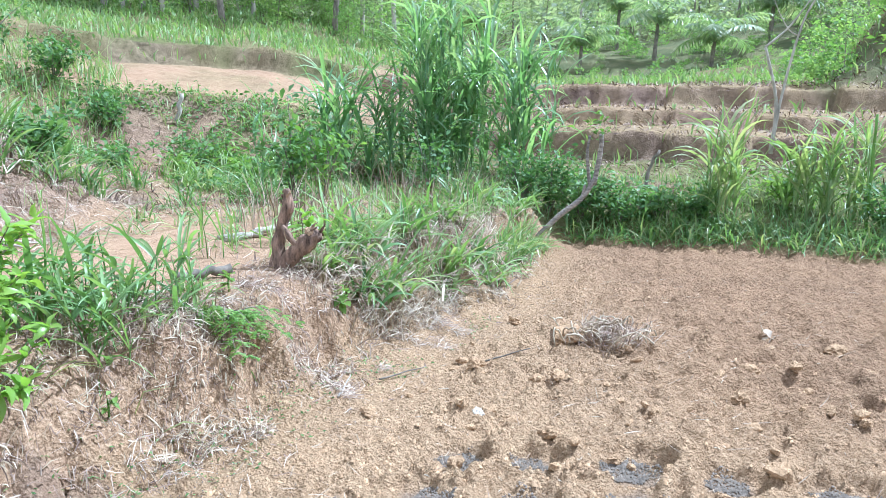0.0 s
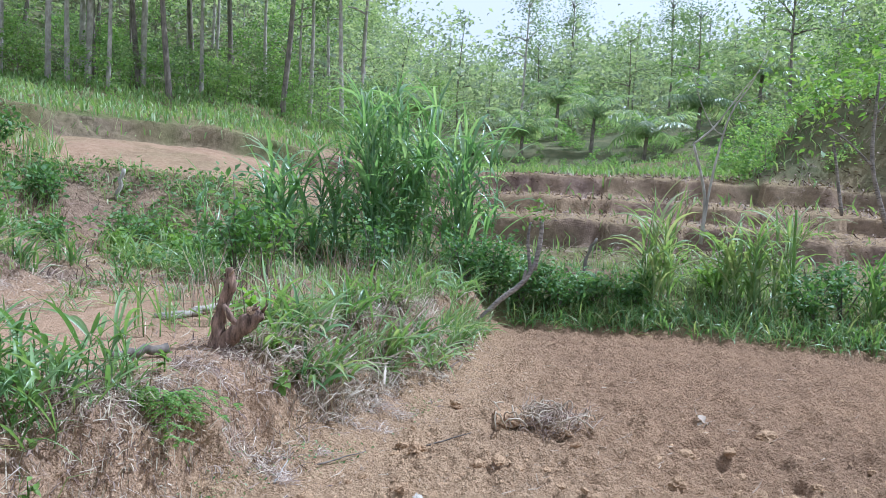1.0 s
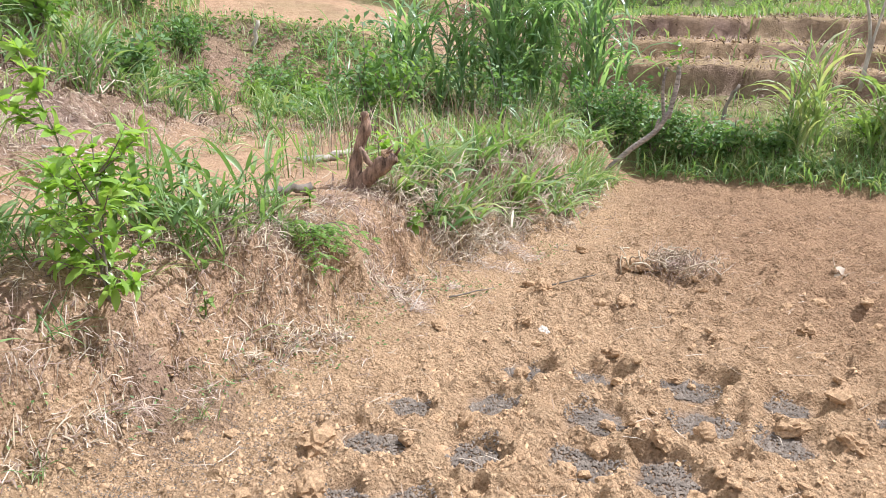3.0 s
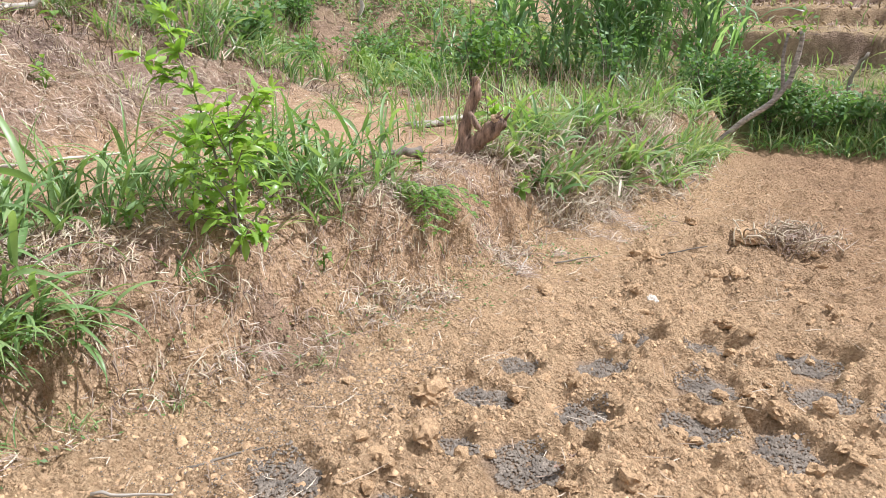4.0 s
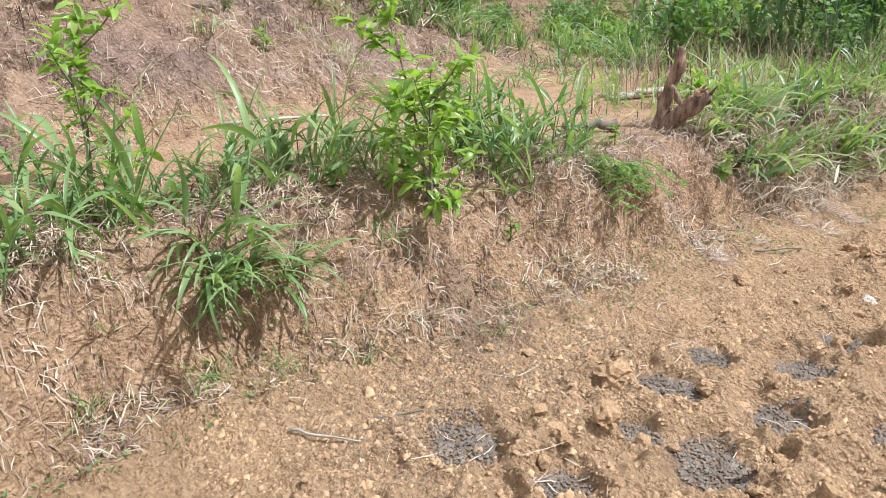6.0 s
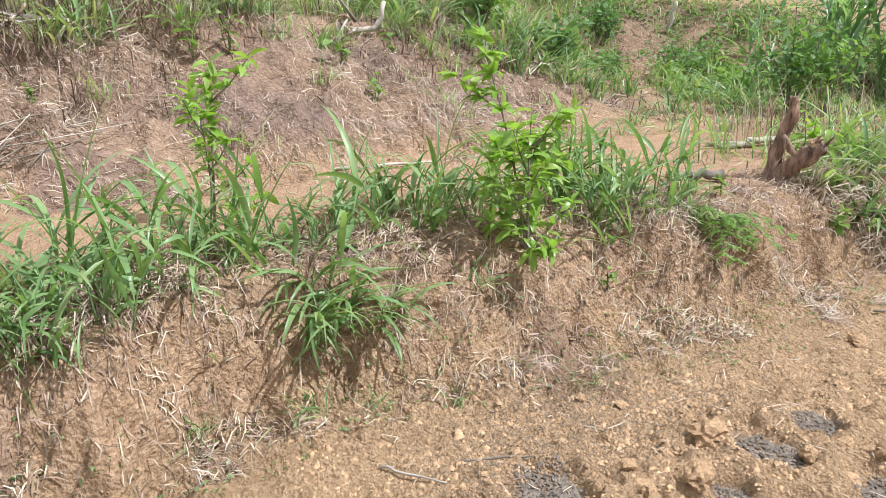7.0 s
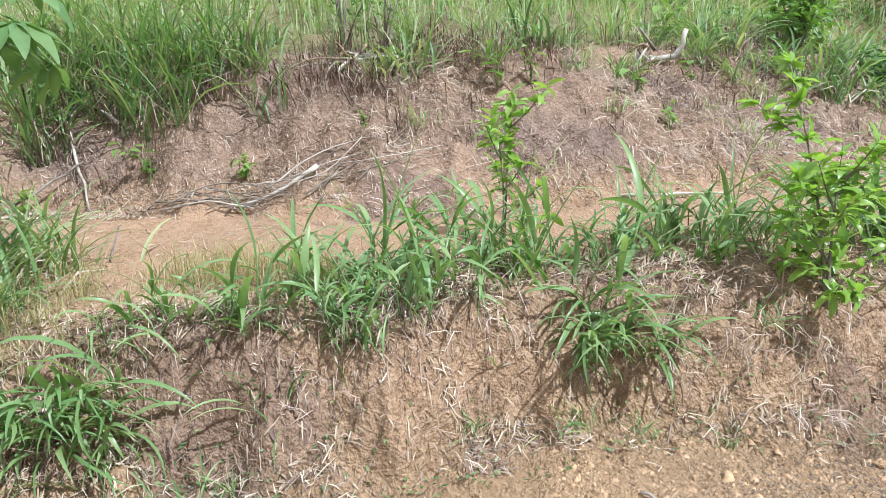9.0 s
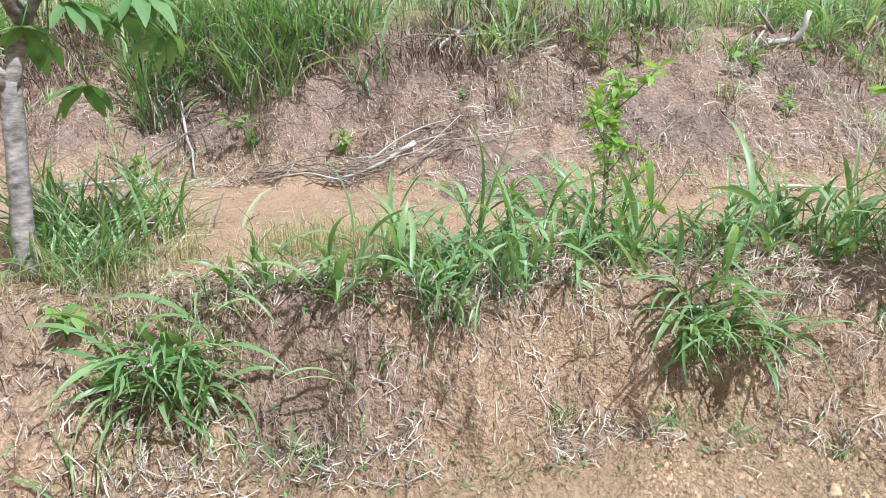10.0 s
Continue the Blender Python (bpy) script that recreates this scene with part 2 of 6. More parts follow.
def line(points):
    ys, xs = zip(*points)
    grid = np.linspace(ys[0], ys[-1], 400)
    vals = np.interp(grid, ys, xs)
    kernel = np.hanning(15)
    kernel /= kernel.sum()
    vals = np.convolve(np.pad(vals, 7, mode="edge"), kernel, "valid")
    return lambda y: np.interp(y, grid, vals)


# lines of the plan, x over y: foot and crest of the low bank, far edge of the path, crest of the upper bank
bank_foot = line([(-9, -2.6), (0.2, -2.12), (1.3, -1.93), (1.9, -1.66), (2.5, -1.18), (3.4, -0.66), (4.1, -0.32), (5.0, 0.17), (7.4, 0.98), (9, 1.4)])
bank_crest = line([(-9, -3.0), (-0.3, -2.6), (0.7, -2.32), (1.3, -2.25), (2.0, -1.98), (2.4, -1.66), (3.3, -1.3), (4.2, -0.98), (5.2, -0.5), (7.4, 0.45), (9, 0.9)])
path_edge = line([(-9, -7.6), (-1.07, -4.95), (-0.13, -4.6), (0.8, -4.0), (1.3, -3.55), (1.9, -3.2), (2.6, -2.98), (3.3, -2.78), (4.0, -2.7), (5.5, -2.62), (7.0, -2.75), (9, -3.1)])
BENCH, UPPER = 0.60, 1.45
PITS = [(-1.03, 1.61, 0.16), (-0.68, 1.54, 0.11), (-0.28, 1.87, 0.17), (-0.53, 1.93, 0.09), (-0.5, 2.29, 0.13), (-0.11, 2.24, 0.14), (-0.41, 2.61, 0.11), (-0.05, 2.65, 0.14), (0.08, 3.0, 0.13), (0.3, 2.25, 0.16),
        (0.38, 2.6, 0.15), (0.41, 2.96, 0.12), (0.59, 2.18, 0.15), (0.82, 2.61, 0.16), (0.83, 2.94, 0.15), (1.09, 2.49, 0.14), (1.22, 2.8, 0.13), (1.66, 2.69, 0.14)]

# rise of the land with distance, by bearing to the left of the field's length
FAR_R = [7.5, 9, 10.5, 11, 12.6, 13, 13.15, 14.8, 14.95, 17, 17.25, 20, 24, 30, 45, 60, 110, 200, 420]
FAR = {
    75: [1.9, 2.2, 2.5, 2.6, 3.0, 3.1, 3.2, 3.5, 3.6, 4.0, 4.1, 4.7, 5.6, 7.0, 11.5, 17, 38, 55, 60],
    42: [1.9, 2.1, 2.3, 2.4, 2.7, 2.8, 2.85, 3.1, 3.15, 3.4, 3.75, 4.4, 5.2, 6.4, 11, 17, 36, 55, 60],
    25: [0.8, 0.8, 0.8, 0.9, 1.9, 2.0, 2.05, 2.3, 2.36, 2.65, 3.2, 3.7, 4.4, 5.6, 10, 15, 34, 55, 60],
    14: [0.62, 0.6, 0.65, 0.75, 1.85, 1.93, 2.0, 2.25, 2.3, 2.6, 3.1, 3.5, 4.2, 5.3, 9.5, 14, 32, 55, 60],
    3: [0.4, 0.3, 0.35, 0.4, 1.2, 1.3, 1.4, 1.6, 1.8, 2.0, 2.5, 2.9, 3.5, 4.6, 7, 9.5, 23, 45, 55],
    -5: [0.1, 0.15, 0.68, 0.76, 0.86, 0.9, 1.4, 1.47, 1.78, 1.88, 2.3, 2.45, 2.65, 3.3, 5.5, 7.0, 12.5, 24, 36],
    -15: [0.1, 0.15, 0.66, 0.74, 0.86, 0.9, 1.38, 1.46, 1.76, 1.86, 2.3, 2.45, 2.65, 3.3, 5.6, 7.8, 15, 26, 34],
    -32: [0.1, 0.18, 0.45, 0.6, 0.8, 0.85, 1.2, 1.3, 1.6, 1.75, 2.2, 2.5, 2.9, 4.2, 6.6, 9, 18.5, 37, 46],
    -60: [0.0, 0.0, 0.3, 0.4, 0.7, 0.75, 0.8, 1.0, 1.1, 1.4, 1.5, 2.0, 2.8, 4.5, 9, 14, 30, 45, 55],
    -110: [0.0, 0.0, 0.0, 0.0, 0.0, 0.0, 0.0, 0.0, 0.1, 0.2, 0.2, 0.3, 0.6, 1.2, 3, 6, 16, 25, 30],
}


def far_height(r, bearing):
    keys = sorted(FAR)
    stack = np.array([np.interp(r, FAR_R, FAR[k]) for k in keys])
    b = np.clip(bearing, keys[0], keys[-1])
    i = np.clip(np.searchsorted(keys, b) - 1, 0, len(keys) - 2)
    k = np.array(keys, float)
    f = (b - k[i]) / (k[i + 1] - k[i])
    idx = np.arange(r.size)
    return stack[i, idx] * (1 - f) + stack[i + 1, idx] * f


def land(x, y):
    """Height and the shares of each kind of surface, at flat arrays of x and y."""
    x, y = np.asarray(x, float).ravel(), np.asarray(y, float).ravel()
    wob = 0.42 * fbm(x * 1.5, y * 1.5, 3, 5) + 0.16 * fbm(x * 6, y * 6, 3, 9)
    foot, crest, edge = bank_foot(y) + wob * 1.2, bank_crest(y) + wob, path_edge(y) + wob * 1.5
    upper = edge - 1.35 + 0.3 * fbm(x * 0.8, y * 0.8, 2, 3)
    rise = np.clip((foot + 0.3 - x) / np.maximum(foot + 0.3 - crest + 0.12, 0.15), 0, 1)
    cliff = smooth(2.9, 3.5, y) * (1 - smooth(4.5, 5.2, y))
    low = (0.4 - 0.12 * cliff) * rise ** 1.1 + (0.6 + 0.12 * cliff) * smooth(0.46 + 0.06 * cliff, 0.9 - 0.1 * cliff, rise)
    up = np.clip((edge - x) / np.maximum(edge - upper, 0.2), 0, 1)
    high = 0.6 * up ** 0.8 + 0.4 * smooth(0, 1, up)
    nose = 1 - smooth(5.6, 6.9, y + 0.5 * fbm(x * 1.1, y * 1.1, 2, 35))
    near = BENCH * low + (UPPER - BENCH) * high * nose + 0.2 * np.maximum(upper - x, 0) * nose + 0.06 * np.clip(crest - x, 0, 1.2)
    r, bearing = np.hypot(x, y), np.degrees(np.arctan2(-x, y))
    warp = r * (1 + (0.12 * fbm(x * 0.3, y * 0.3, 3, 31) + 0.03 * fbm(x * 1.5, y * 1.5, 3, 32)) * smooth(8, 12, r))
    # the terrace walls jog in and out every few metres
    bay = bearing / 5.5 + 0.4 * fbm(x * 0.4, y * 0.4, 2, 34)
    jog = hashed(np.floor(bay), np.floor(bay) * 0, 36) * (1 - smooth(0.9, 1.0, bay - np.floor(bay))) + hashed(np.floor(bay) + 1, np.floor(bay) * 0, 36) * smooth(0.9, 1.0, bay - np.floor(bay))
    warp = warp + (jog - 0.5) * 0.9 * smooth(11, 12.5, r) * (1 - smooth(19, 22, r)) * (bearing < 6)
    far = far_height(warp, bearing)
    behind = smooth(80, 115, np.abs(bearing))
    wider = np.clip((2 - bearing) / 9, 0, 1)
    f = smooth(0, 1, (r + 0.5 * fbm(x, y, 2, 7) - 7.6 - 0.95 * wider) / (1 - 0.3 * wider)) * (1 - behind * (bearing > 0))
    z = near * (1 - f) + far * f
    field = (1 - low) * (1 - f)
    # clods and furrows of the dug field
    lumps = np.abs(fbm(x * 7.0, y * 7.0, 4, 11)) * 0.05 + fbm(x * 20, y * 20, 3, 13) * 0.06 + fbm(x * 1.6, y * 1.6, 3, 12) * 0.06
    chunk = np.clip(fbm(x * 14, y * 14, 2, 19) - 0.13, 0, 1) * 0.16
    clods = (np.abs(fbm(x * 4.6, y * 4.6, 3, 16)) * 0.1 + np.abs(fbm(x * 9.5, y * 9.5, 2, 20)) * 0.16) * smooth(2.9, 4.4, np.hypot(x, y))
    grit = clods + np.abs(fbm(x * 13, y * 13, 2, 14)) * 0.1 + np.abs(fbm(x * 27, y * 27, 2, 15)) * 0.06
    dug = np.flatnonzero((x > -1.6) & (x < 1.9) & (y > 1.1) & (y < 3.6))
    dx, dy = x[dug], y[dug]
    pit = np.full(x.shape, 9.0)
    rim = np.zeros_like(x)
    for px, py, pr in PITS:
        d = np.hypot(dx - px, dy - py) / pr
        near_pit = np.flatnonzero(d < 3.2)
        d = d[near_pit] * (1 + 0.95 * fbm(dx[near_pit] * 9 + px, dy[near_pit] * 9, 2, 21))
        k = dug[near_pit]
        pit[k] = np.minimum(pit[k], d)
        rim[k] += smooth(0.95, 1.3, d) * (1 - smooth(1.3, 2.0, d))
    flat = (0.12 + 0.88 * smooth(0.75, 1.05, pit)) * (0.62 + 0.38 * smooth(2.6, 3.8, np.hypot(x, y)))
    z = z + (lumps + chunk + grit) * flat * field * smooth(0, 0.6, x - foot) * smooth(-1.0, 0.6, y)
    z = z + (1 - field) * (0.05 * fbm(x * 5, y * 5, 4, 17) + 0.02 * fbm(x * 20, y * 20, 3, 18)) * (1 - 0.6 * smooth(0, 0.5, crest - x) * (1 - high))
    steep = low * (1 - low) * 4 * (1 - f)
    crack = np.abs(fbm(x * 9, y * 9, 3, 29))
    z = z + steep * (0.2 * fbm(x * 3.0, y * 3.0, 3, 23) + 0.2 * fbm(x * 12, y * 12, 3, 27) + 0.1 * np.abs(fbm(x * 22, y * 22, 2, 28)) - 0.06 * (1 - smooth(0.0, 0.06, crack)))
    face = high * (1 - high) * 4 * nose * (1 - f)
    z = z + face * (0.14 * fbm(x * 3.0, y * 3.0, 3, 33) + 0.13 * fbm(x * 11, y * 11, 3, 37))
    z = z + f * (1 - smooth(22, 30, r)) * (0.12 * fbm(x * 0.9, y * 0.9, 3, 43) + 0.1 * fbm(x * 3.1, y * 3.1, 3, 45))
    # stepped crop terraces under the palms, and a scrubby mound on the far right
    crop = smooth(22.5, 24, r) * (1 - smooth(37, 39, r)) * smooth(-32, -27, bearing) * (1 - smooth(-9, -3, bearing))
    stage = (warp - 24) / 2.6
    stage = stage - np.floor(stage)
    z = z + crop * 0.55 * (smooth(0.86, 1.0, stage) - stage)
    z = z + 2.1 * smooth(17.6, 20.8, r + 1.2 * fbm(x * 0.5, y * 0.5, 2, 81)) * (1 - smooth(24, 32, r)) * smooth(26.5, 32, -bearing) * (1 - smooth(60, 80, -bearing))
    burrow = np.hypot(x + 1.76, (y - 2.02) * 0.6)
    z = z - 0.06 * (1 - smooth(0.012, 0.026, burrow))
    z = z + smooth(20, 60, r) * (3.0 * fbm(x * 0.05, y * 0.05, 4, 41))
    heaped = np.clip(1.0 + 2.6 * fbm(x * 2.7, y * 2.7, 2, 25), 0, 2)
    z = z - 0.016 * (1 - smooth(0.75, 1.15, pit)) + 0.022 * heaped * rim * smooth(0.9, 1.2, pit)
    ash = 0.7 * (1 - smooth(0.6, 0.95, pit))
    damp = np.zeros_like(x)
    for px, py, pr, deep in ((-3.55, 1.52, 0.36, 0.9), (-2.4, 0.15, 0.4, 0.6), (-1.35, 2.35, 0.3, 0.5)):
        d = np.hypot(x - px, y - py) / pr * (1 + 1.7 * fbm(x * 4, y * 4, 3, 22))
        damp = np.maximum(damp, deep * (1 - smooth(0.5, 0.95, d)))
    share = {
        "bank": smooth(0.1, 0.42, low) * (1 - f) + f,
        "path": np.maximum(smooth(0.0, 0.25, crest - x - np.interp(y, [0.0, 1.3, 2.2, 3.2], [0.5, 0.55, 0.3, 0.1])) * (1 - smooth(-0.1, 0.1, edge - x) * 0) * (1 - smooth(0.0, 0.12, high)) * (1 - f) * smooth(0.3, 0.5, 0.5 + fbm(x * 2, y * 2, 3, 51) + 0.2),
                           f * smooth(12.4, 12.9, warp) * (1 - smooth(16.7, 17.1, warp)) * smooth(2, 7, bearing) * (1 - smooth(38, 44, bearing)) * np.clip(0.85 + 0.9 * fbm(x * 0.9, y * 0.9, 4, 53), 0, 1)),
        "green": np.clip(np.maximum(f, smooth(6.6, 7.6, y) * (x < crest)) * (0.75 + fbm(x * 0.7, y * 0.7, 3, 61)) * (1 - 0.7 * smooth(12.9, 13.1, warp) * (1 - smooth(18, 20, warp)) * (bearing < 6)), 0, 1) * (smooth(6.5, 8, r)),
        "riser_and_shade": f * smooth(0.3, 0.8, (far_height(warp + 0.15, bearing) - far_height(warp - 0.05, bearing)) / 0.2) * (1 - smooth(20, 24, r)) * np.clip(0.5 + 1.7 * fbm(x * 0.8, y * 0.8, 4, 57), 0, 1),
        "woods": np.maximum(smooth(27, 34, r + 6 * fbm(x * 0.2, y * 0.2, 2, 71)), smooth(17.3, 18.3, r) * smooth(25.5, 28, -bearing) * np.clip(0.7 + 1.3 * fbm(x * 0.8, y * 0.8, 3, 72), 0, 1)),
        "ash": ash,
        "reddish": smooth(0.2, 2.2, x) * smooth(2.2, 4.0, y) * (1 - f),
    }
    bare = smooth(9.5, 9.8, r) * (1 - smooth(10.3, 10.6, r)) * smooth(-19, -17, bearing) * (1 - smooth(-13.5, -12, bearing))
    share["riser_and_shade"] = np.maximum(share["riser_and_shade"], bare * np.clip(0.7 + fbm(x * 2, y * 2, 2, 58), 0, 1))
    share["green"] = share["green"] * (1 - bare)
    worn = np.clip(0.25 + 3.5 * fbm(x * 0.8, y * 0.8, 3, 62), 0, 1) * smooth(8, 14, bearing) * (1 - smooth(12, 12.6, warp)) * smooth(5.5, 7.0, r)
    share["green"] = share["green"] * (1 - 0.9 * worn)
    # dark root mat below the crest, with the shade there put into the colour
    mat = smooth(0.6, 0.8, low) * (1 - smooth(0.97, 1.0, low)) * smooth(-0.12, 0.12, fbm(x * 4, y * 4, 3, 67))
    share["riser_and_shade"] = np.maximum(share["riser_and_shade"], (0.28 + 0.4 * cliff) * mat * (1 - f))
    share["riser_and_shade"] = np.maximum(share["riser_and_shade"], damp)
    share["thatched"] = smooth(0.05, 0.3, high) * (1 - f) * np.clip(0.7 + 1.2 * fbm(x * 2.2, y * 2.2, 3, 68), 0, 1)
    share["green"] = share["green"] * (1 - share["path"])
    share["green"] = np.where((bearing > 20) & (x < upper), np.maximum(share["green"], 0.6 * nose * smooth(0, 0.6, upper - x)), share["green"])
    return z, share


def height(x, y):
    return float(land(np.array([x]), np.array([y]))[0][0])


def mesh_from(name, verts, faces_quads, mat, smooth_shade=True):
    me = bpy.data.meshes.new(name)
    nv, nf, k = len(verts), len(faces_quads), faces_quads.shape[1]
    me.vertices.add(nv)
    me.vertices.foreach_set("co", np.asarray(verts, np.float32).ravel())
    me.loops.add(nf * k)
    me.loops.foreach_set("vertex_index", np.asarray(faces_quads, np.int32).ravel())
    me.polygons.add(nf)
    me.polygons.foreach_set("loop_start", np.arange(0, nf * k, k, dtype=np.int32))
    me.update(calc_edges=True)
    me.validate()
    if smooth_shade:
        me.polygons.foreach_set("use_smooth", np.ones(nf, bool))
    me.materials.append(mat)
    return me


def build_ground():
    seen = np.arange(-41, 112, 0.3)
    rest = np.arange(113, 318, 2.1)
    ang = np.radians(np.concatenate([seen, rest]))
    rad = np.concatenate([[0.02, 0.2, 0.4, 0.6], np.geomspace(0.8, 9, 355), np.arange(9.06, 11, 0.09), np.arange(11, 18, 0.06), np.arange(18, 24.2, 0.16), np.geomspace(24.4, 420, 90)])
    rad = np.concatenate([rad, [1200, 4000]])
    A, R = np.meshgrid(ang, rad)
    X, Y = -np.sin(A) * R, np.cos(A) * R
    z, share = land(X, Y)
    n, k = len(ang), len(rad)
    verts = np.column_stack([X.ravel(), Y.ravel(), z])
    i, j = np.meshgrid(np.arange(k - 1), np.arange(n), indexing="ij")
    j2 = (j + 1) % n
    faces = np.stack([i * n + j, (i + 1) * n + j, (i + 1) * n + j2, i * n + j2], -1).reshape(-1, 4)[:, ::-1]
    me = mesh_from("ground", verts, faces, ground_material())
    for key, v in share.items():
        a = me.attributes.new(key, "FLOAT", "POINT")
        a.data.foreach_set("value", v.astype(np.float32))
    return tagged(new("ground", me), "orange-brown dug field below a dry earth bank and terraced hills", "ground", kind="structure")


build_ground()


# ---- mesh helpers ----
def joined(pieces):
    verts, faces, n = [], [], 0
    for v, f in pieces:
        verts.append(v)
        faces.append(f + n)
        n += len(v)
    return np.concatenate(verts), np.concatenate(faces)


def tube(points, radii, sides=8, wobble=0.0, seed=0):
    """A round limb through points, with closed ends."""
    pts = np.array(points, float)
    rng = np.random.RandomState(seed)
    d = np.gradient(pts, axis=0)
    d /= np.linalg.norm(d, axis=1, keepdims=True) + 1e-9
    ref = np.array([0, 0, 1.0]) if abs(d[:, 2]).mean() < 0.8 else np.array([1.0, 0.1, 0])
    a = np.cross(d, ref)
    a /= np.linalg.norm(a, axis=1, keepdims=True) + 1e-9
    b = np.cross(d, a)
    t = np.linspace(0, 2 * np.pi, sides, endpoint=False)
    r = np.array(radii, float)[:, None] * (1 + wobble * rng.uniform(-1, 1, (len(pts), sides)))
    ring = pts[:, None] + r[..., None] * (np.cos(t)[None, :, None] * a[:, None] + np.sin(t)[None, :, None] * b[:, None])
    k = len(pts)
    i, j = np.meshgrid(np.arange(k - 1), np.arange(sides), indexing="ij")
    j2 = (j + 1) % sides
    faces = np.stack([i * sides + j, i * sides + j2, (i + 1) * sides + j2, (i + 1) * sides + j], -1).reshape(-1, 4)
    caps = [[0, n, n + 1, n + 2] for n in range(1, sides - 2, 2)]
    caps = np.array(caps)
    caps2 = caps[:, ::-1] + (k - 1) * sides
    return ring.reshape(-1, 3), np.concatenate([faces, caps[:, ::-1], caps2[:, ::-1]])


def curve_points(points, n=10):
    """A smooth line through a few points."""
    p = np.array(points, float)
    s = np.linspace(0, len(p) - 1, n)
    i = np.clip(s.astype(int), 0, len(p) - 2)
    f = (s - i)[:, None]
    q = np.vstack([2 * p[0] - p[1], p, 2 * p[-1] - p[-2]])
    a, b, c, d = q[i], q[i + 1], q[i + 2], q[i + 3]
    return 0.5 * (2 * b + (c - a) * f + (2 * a - 5 * b + 4 * c - d) * f ** 2 + (3 * b - a - 3 * c + d) * f ** 3)


def ribbons(base, az, lean, length, width, bend, segs=5, fold=0.25, twist=0.0, seed=0):
    """Grass blades: each leaves its base at lean from the upright towards az and bends over by bend (radians)."""
    base = np.atleast_2d(base).astype(float)
    n = len(base)
    az, lean, length, width, bend = (np.broadcast_to(np.asarray(v, float), (n,)) for v in (az, lean, length, width, bend))
    rng = np.random.RandomState(seed)
    s = np.linspace(0, 1, segs + 1)
    th = lean[:, None] + bend[:, None] * s[None] ** 1.4
    step = length[:, None] / segs
    mid = 0.5 * (th[:, 1:] + th[:, :-1])
    hor = np.concatenate([np.zeros((n, 1)), np.cumsum(np.sin(mid) * step, 1)], 1)
    ver = np.concatenate([np.zeros((n, 1)), np.cumsum(np.cos(mid) * step, 1)], 1)
    azs = az[:, None] + twist * rng.uniform(-1, 1, (n, 1)) * s[None]
    cx, cy = np.sin(azs), np.cos(azs)
    mids = np.stack([base[:, 0:1] + cx * hor, base[:, 1:2] + cy * hor, base[:, 2:3] + ver], -1)
    roll = rng.uniform(-0.6, 0.6, (n, 1))
    side = np.stack([cy, -cx, np.zeros_like(cx)], -1) * np.cos(roll)[..., None]
    side[..., 2] += np.sin(roll)
    normal = np.stack([-cx * np.cos(th), -cy * np.cos(th), np.sin(th)], -1)
    prof = np.clip(np.minimum(0.45 + 2.2 * s, 1.0) * (1 - s ** 2.6), 0.02, 1)
    w = (width[:, None] * prof[None] * 0.5)[..., None]
    left, right = mids - side * w + normal * w * fold * 2, mids + side * w + normal * w * fold * 2
    verts = np.stack([left, mids, right], 2)
    k = segs + 1
    o = np.arange(n)[:, None] * (k * 3)
    q = []
    for i in range(segs):
        a = i * 3
        q += [[a, a + 1, a + 4, a + 3], [a + 1, a + 2, a + 5, a + 4]]
    faces = (o[:, :, None] + np.array(q)[None]).reshape(-1, 4)
    return verts.reshape(-1, 3), faces


def slips(base, az, lean, length, width, bend, seed=0):
    """Thin flat blades of two quads, for the countless ones."""
    base = np.atleast_2d(base).astype(float)
    n = len(base)
    az, lean, length, width, bend = (np.broadcast_to(np.asarray(v, float), (n,)) for v in (az, lean, length, width, bend))
    rng = np.random.RandomState(seed)
    h = np.stack([np.sin(az), np.cos(az), np.zeros(n)], -1)
    z = np.array([0, 0, 1.0])
    d1 = h * np.sin(lean)[:, None] + z * np.cos(lean)[:, None]
    d2 = h * np.sin(lean + bend)[:, None] + z * np.cos(lean + bend)[:, None]
    mid = base + d1 * (length * 0.5)[:, None]
    tip = mid + d2 * (length * 0.5)[:, None]
    turn = rng.uniform(0, np.pi, n)
    flat = np.stack([np.cos(az), -np.sin(az), np.zeros(n)], -1)
    side = flat * np.cos(turn * 0.3)[:, None] + np.cross(d1, flat) * np.sin(turn * 0.3)[:, None]
    w = (width * 0.5)[:, None] * side
    verts = np.stack([base - w * 0.7, base + w * 0.7, mid - w, mid + w, tip - w * 0.12, tip + w * 0.12], 1)
    o = np.arange(n)[:, None, None] * 6
    faces = (o + np.array([[0, 1, 3, 2], [2, 3, 5, 4]])[None]).reshape(-1, 4)
    return verts.reshape(-1, 3), faces


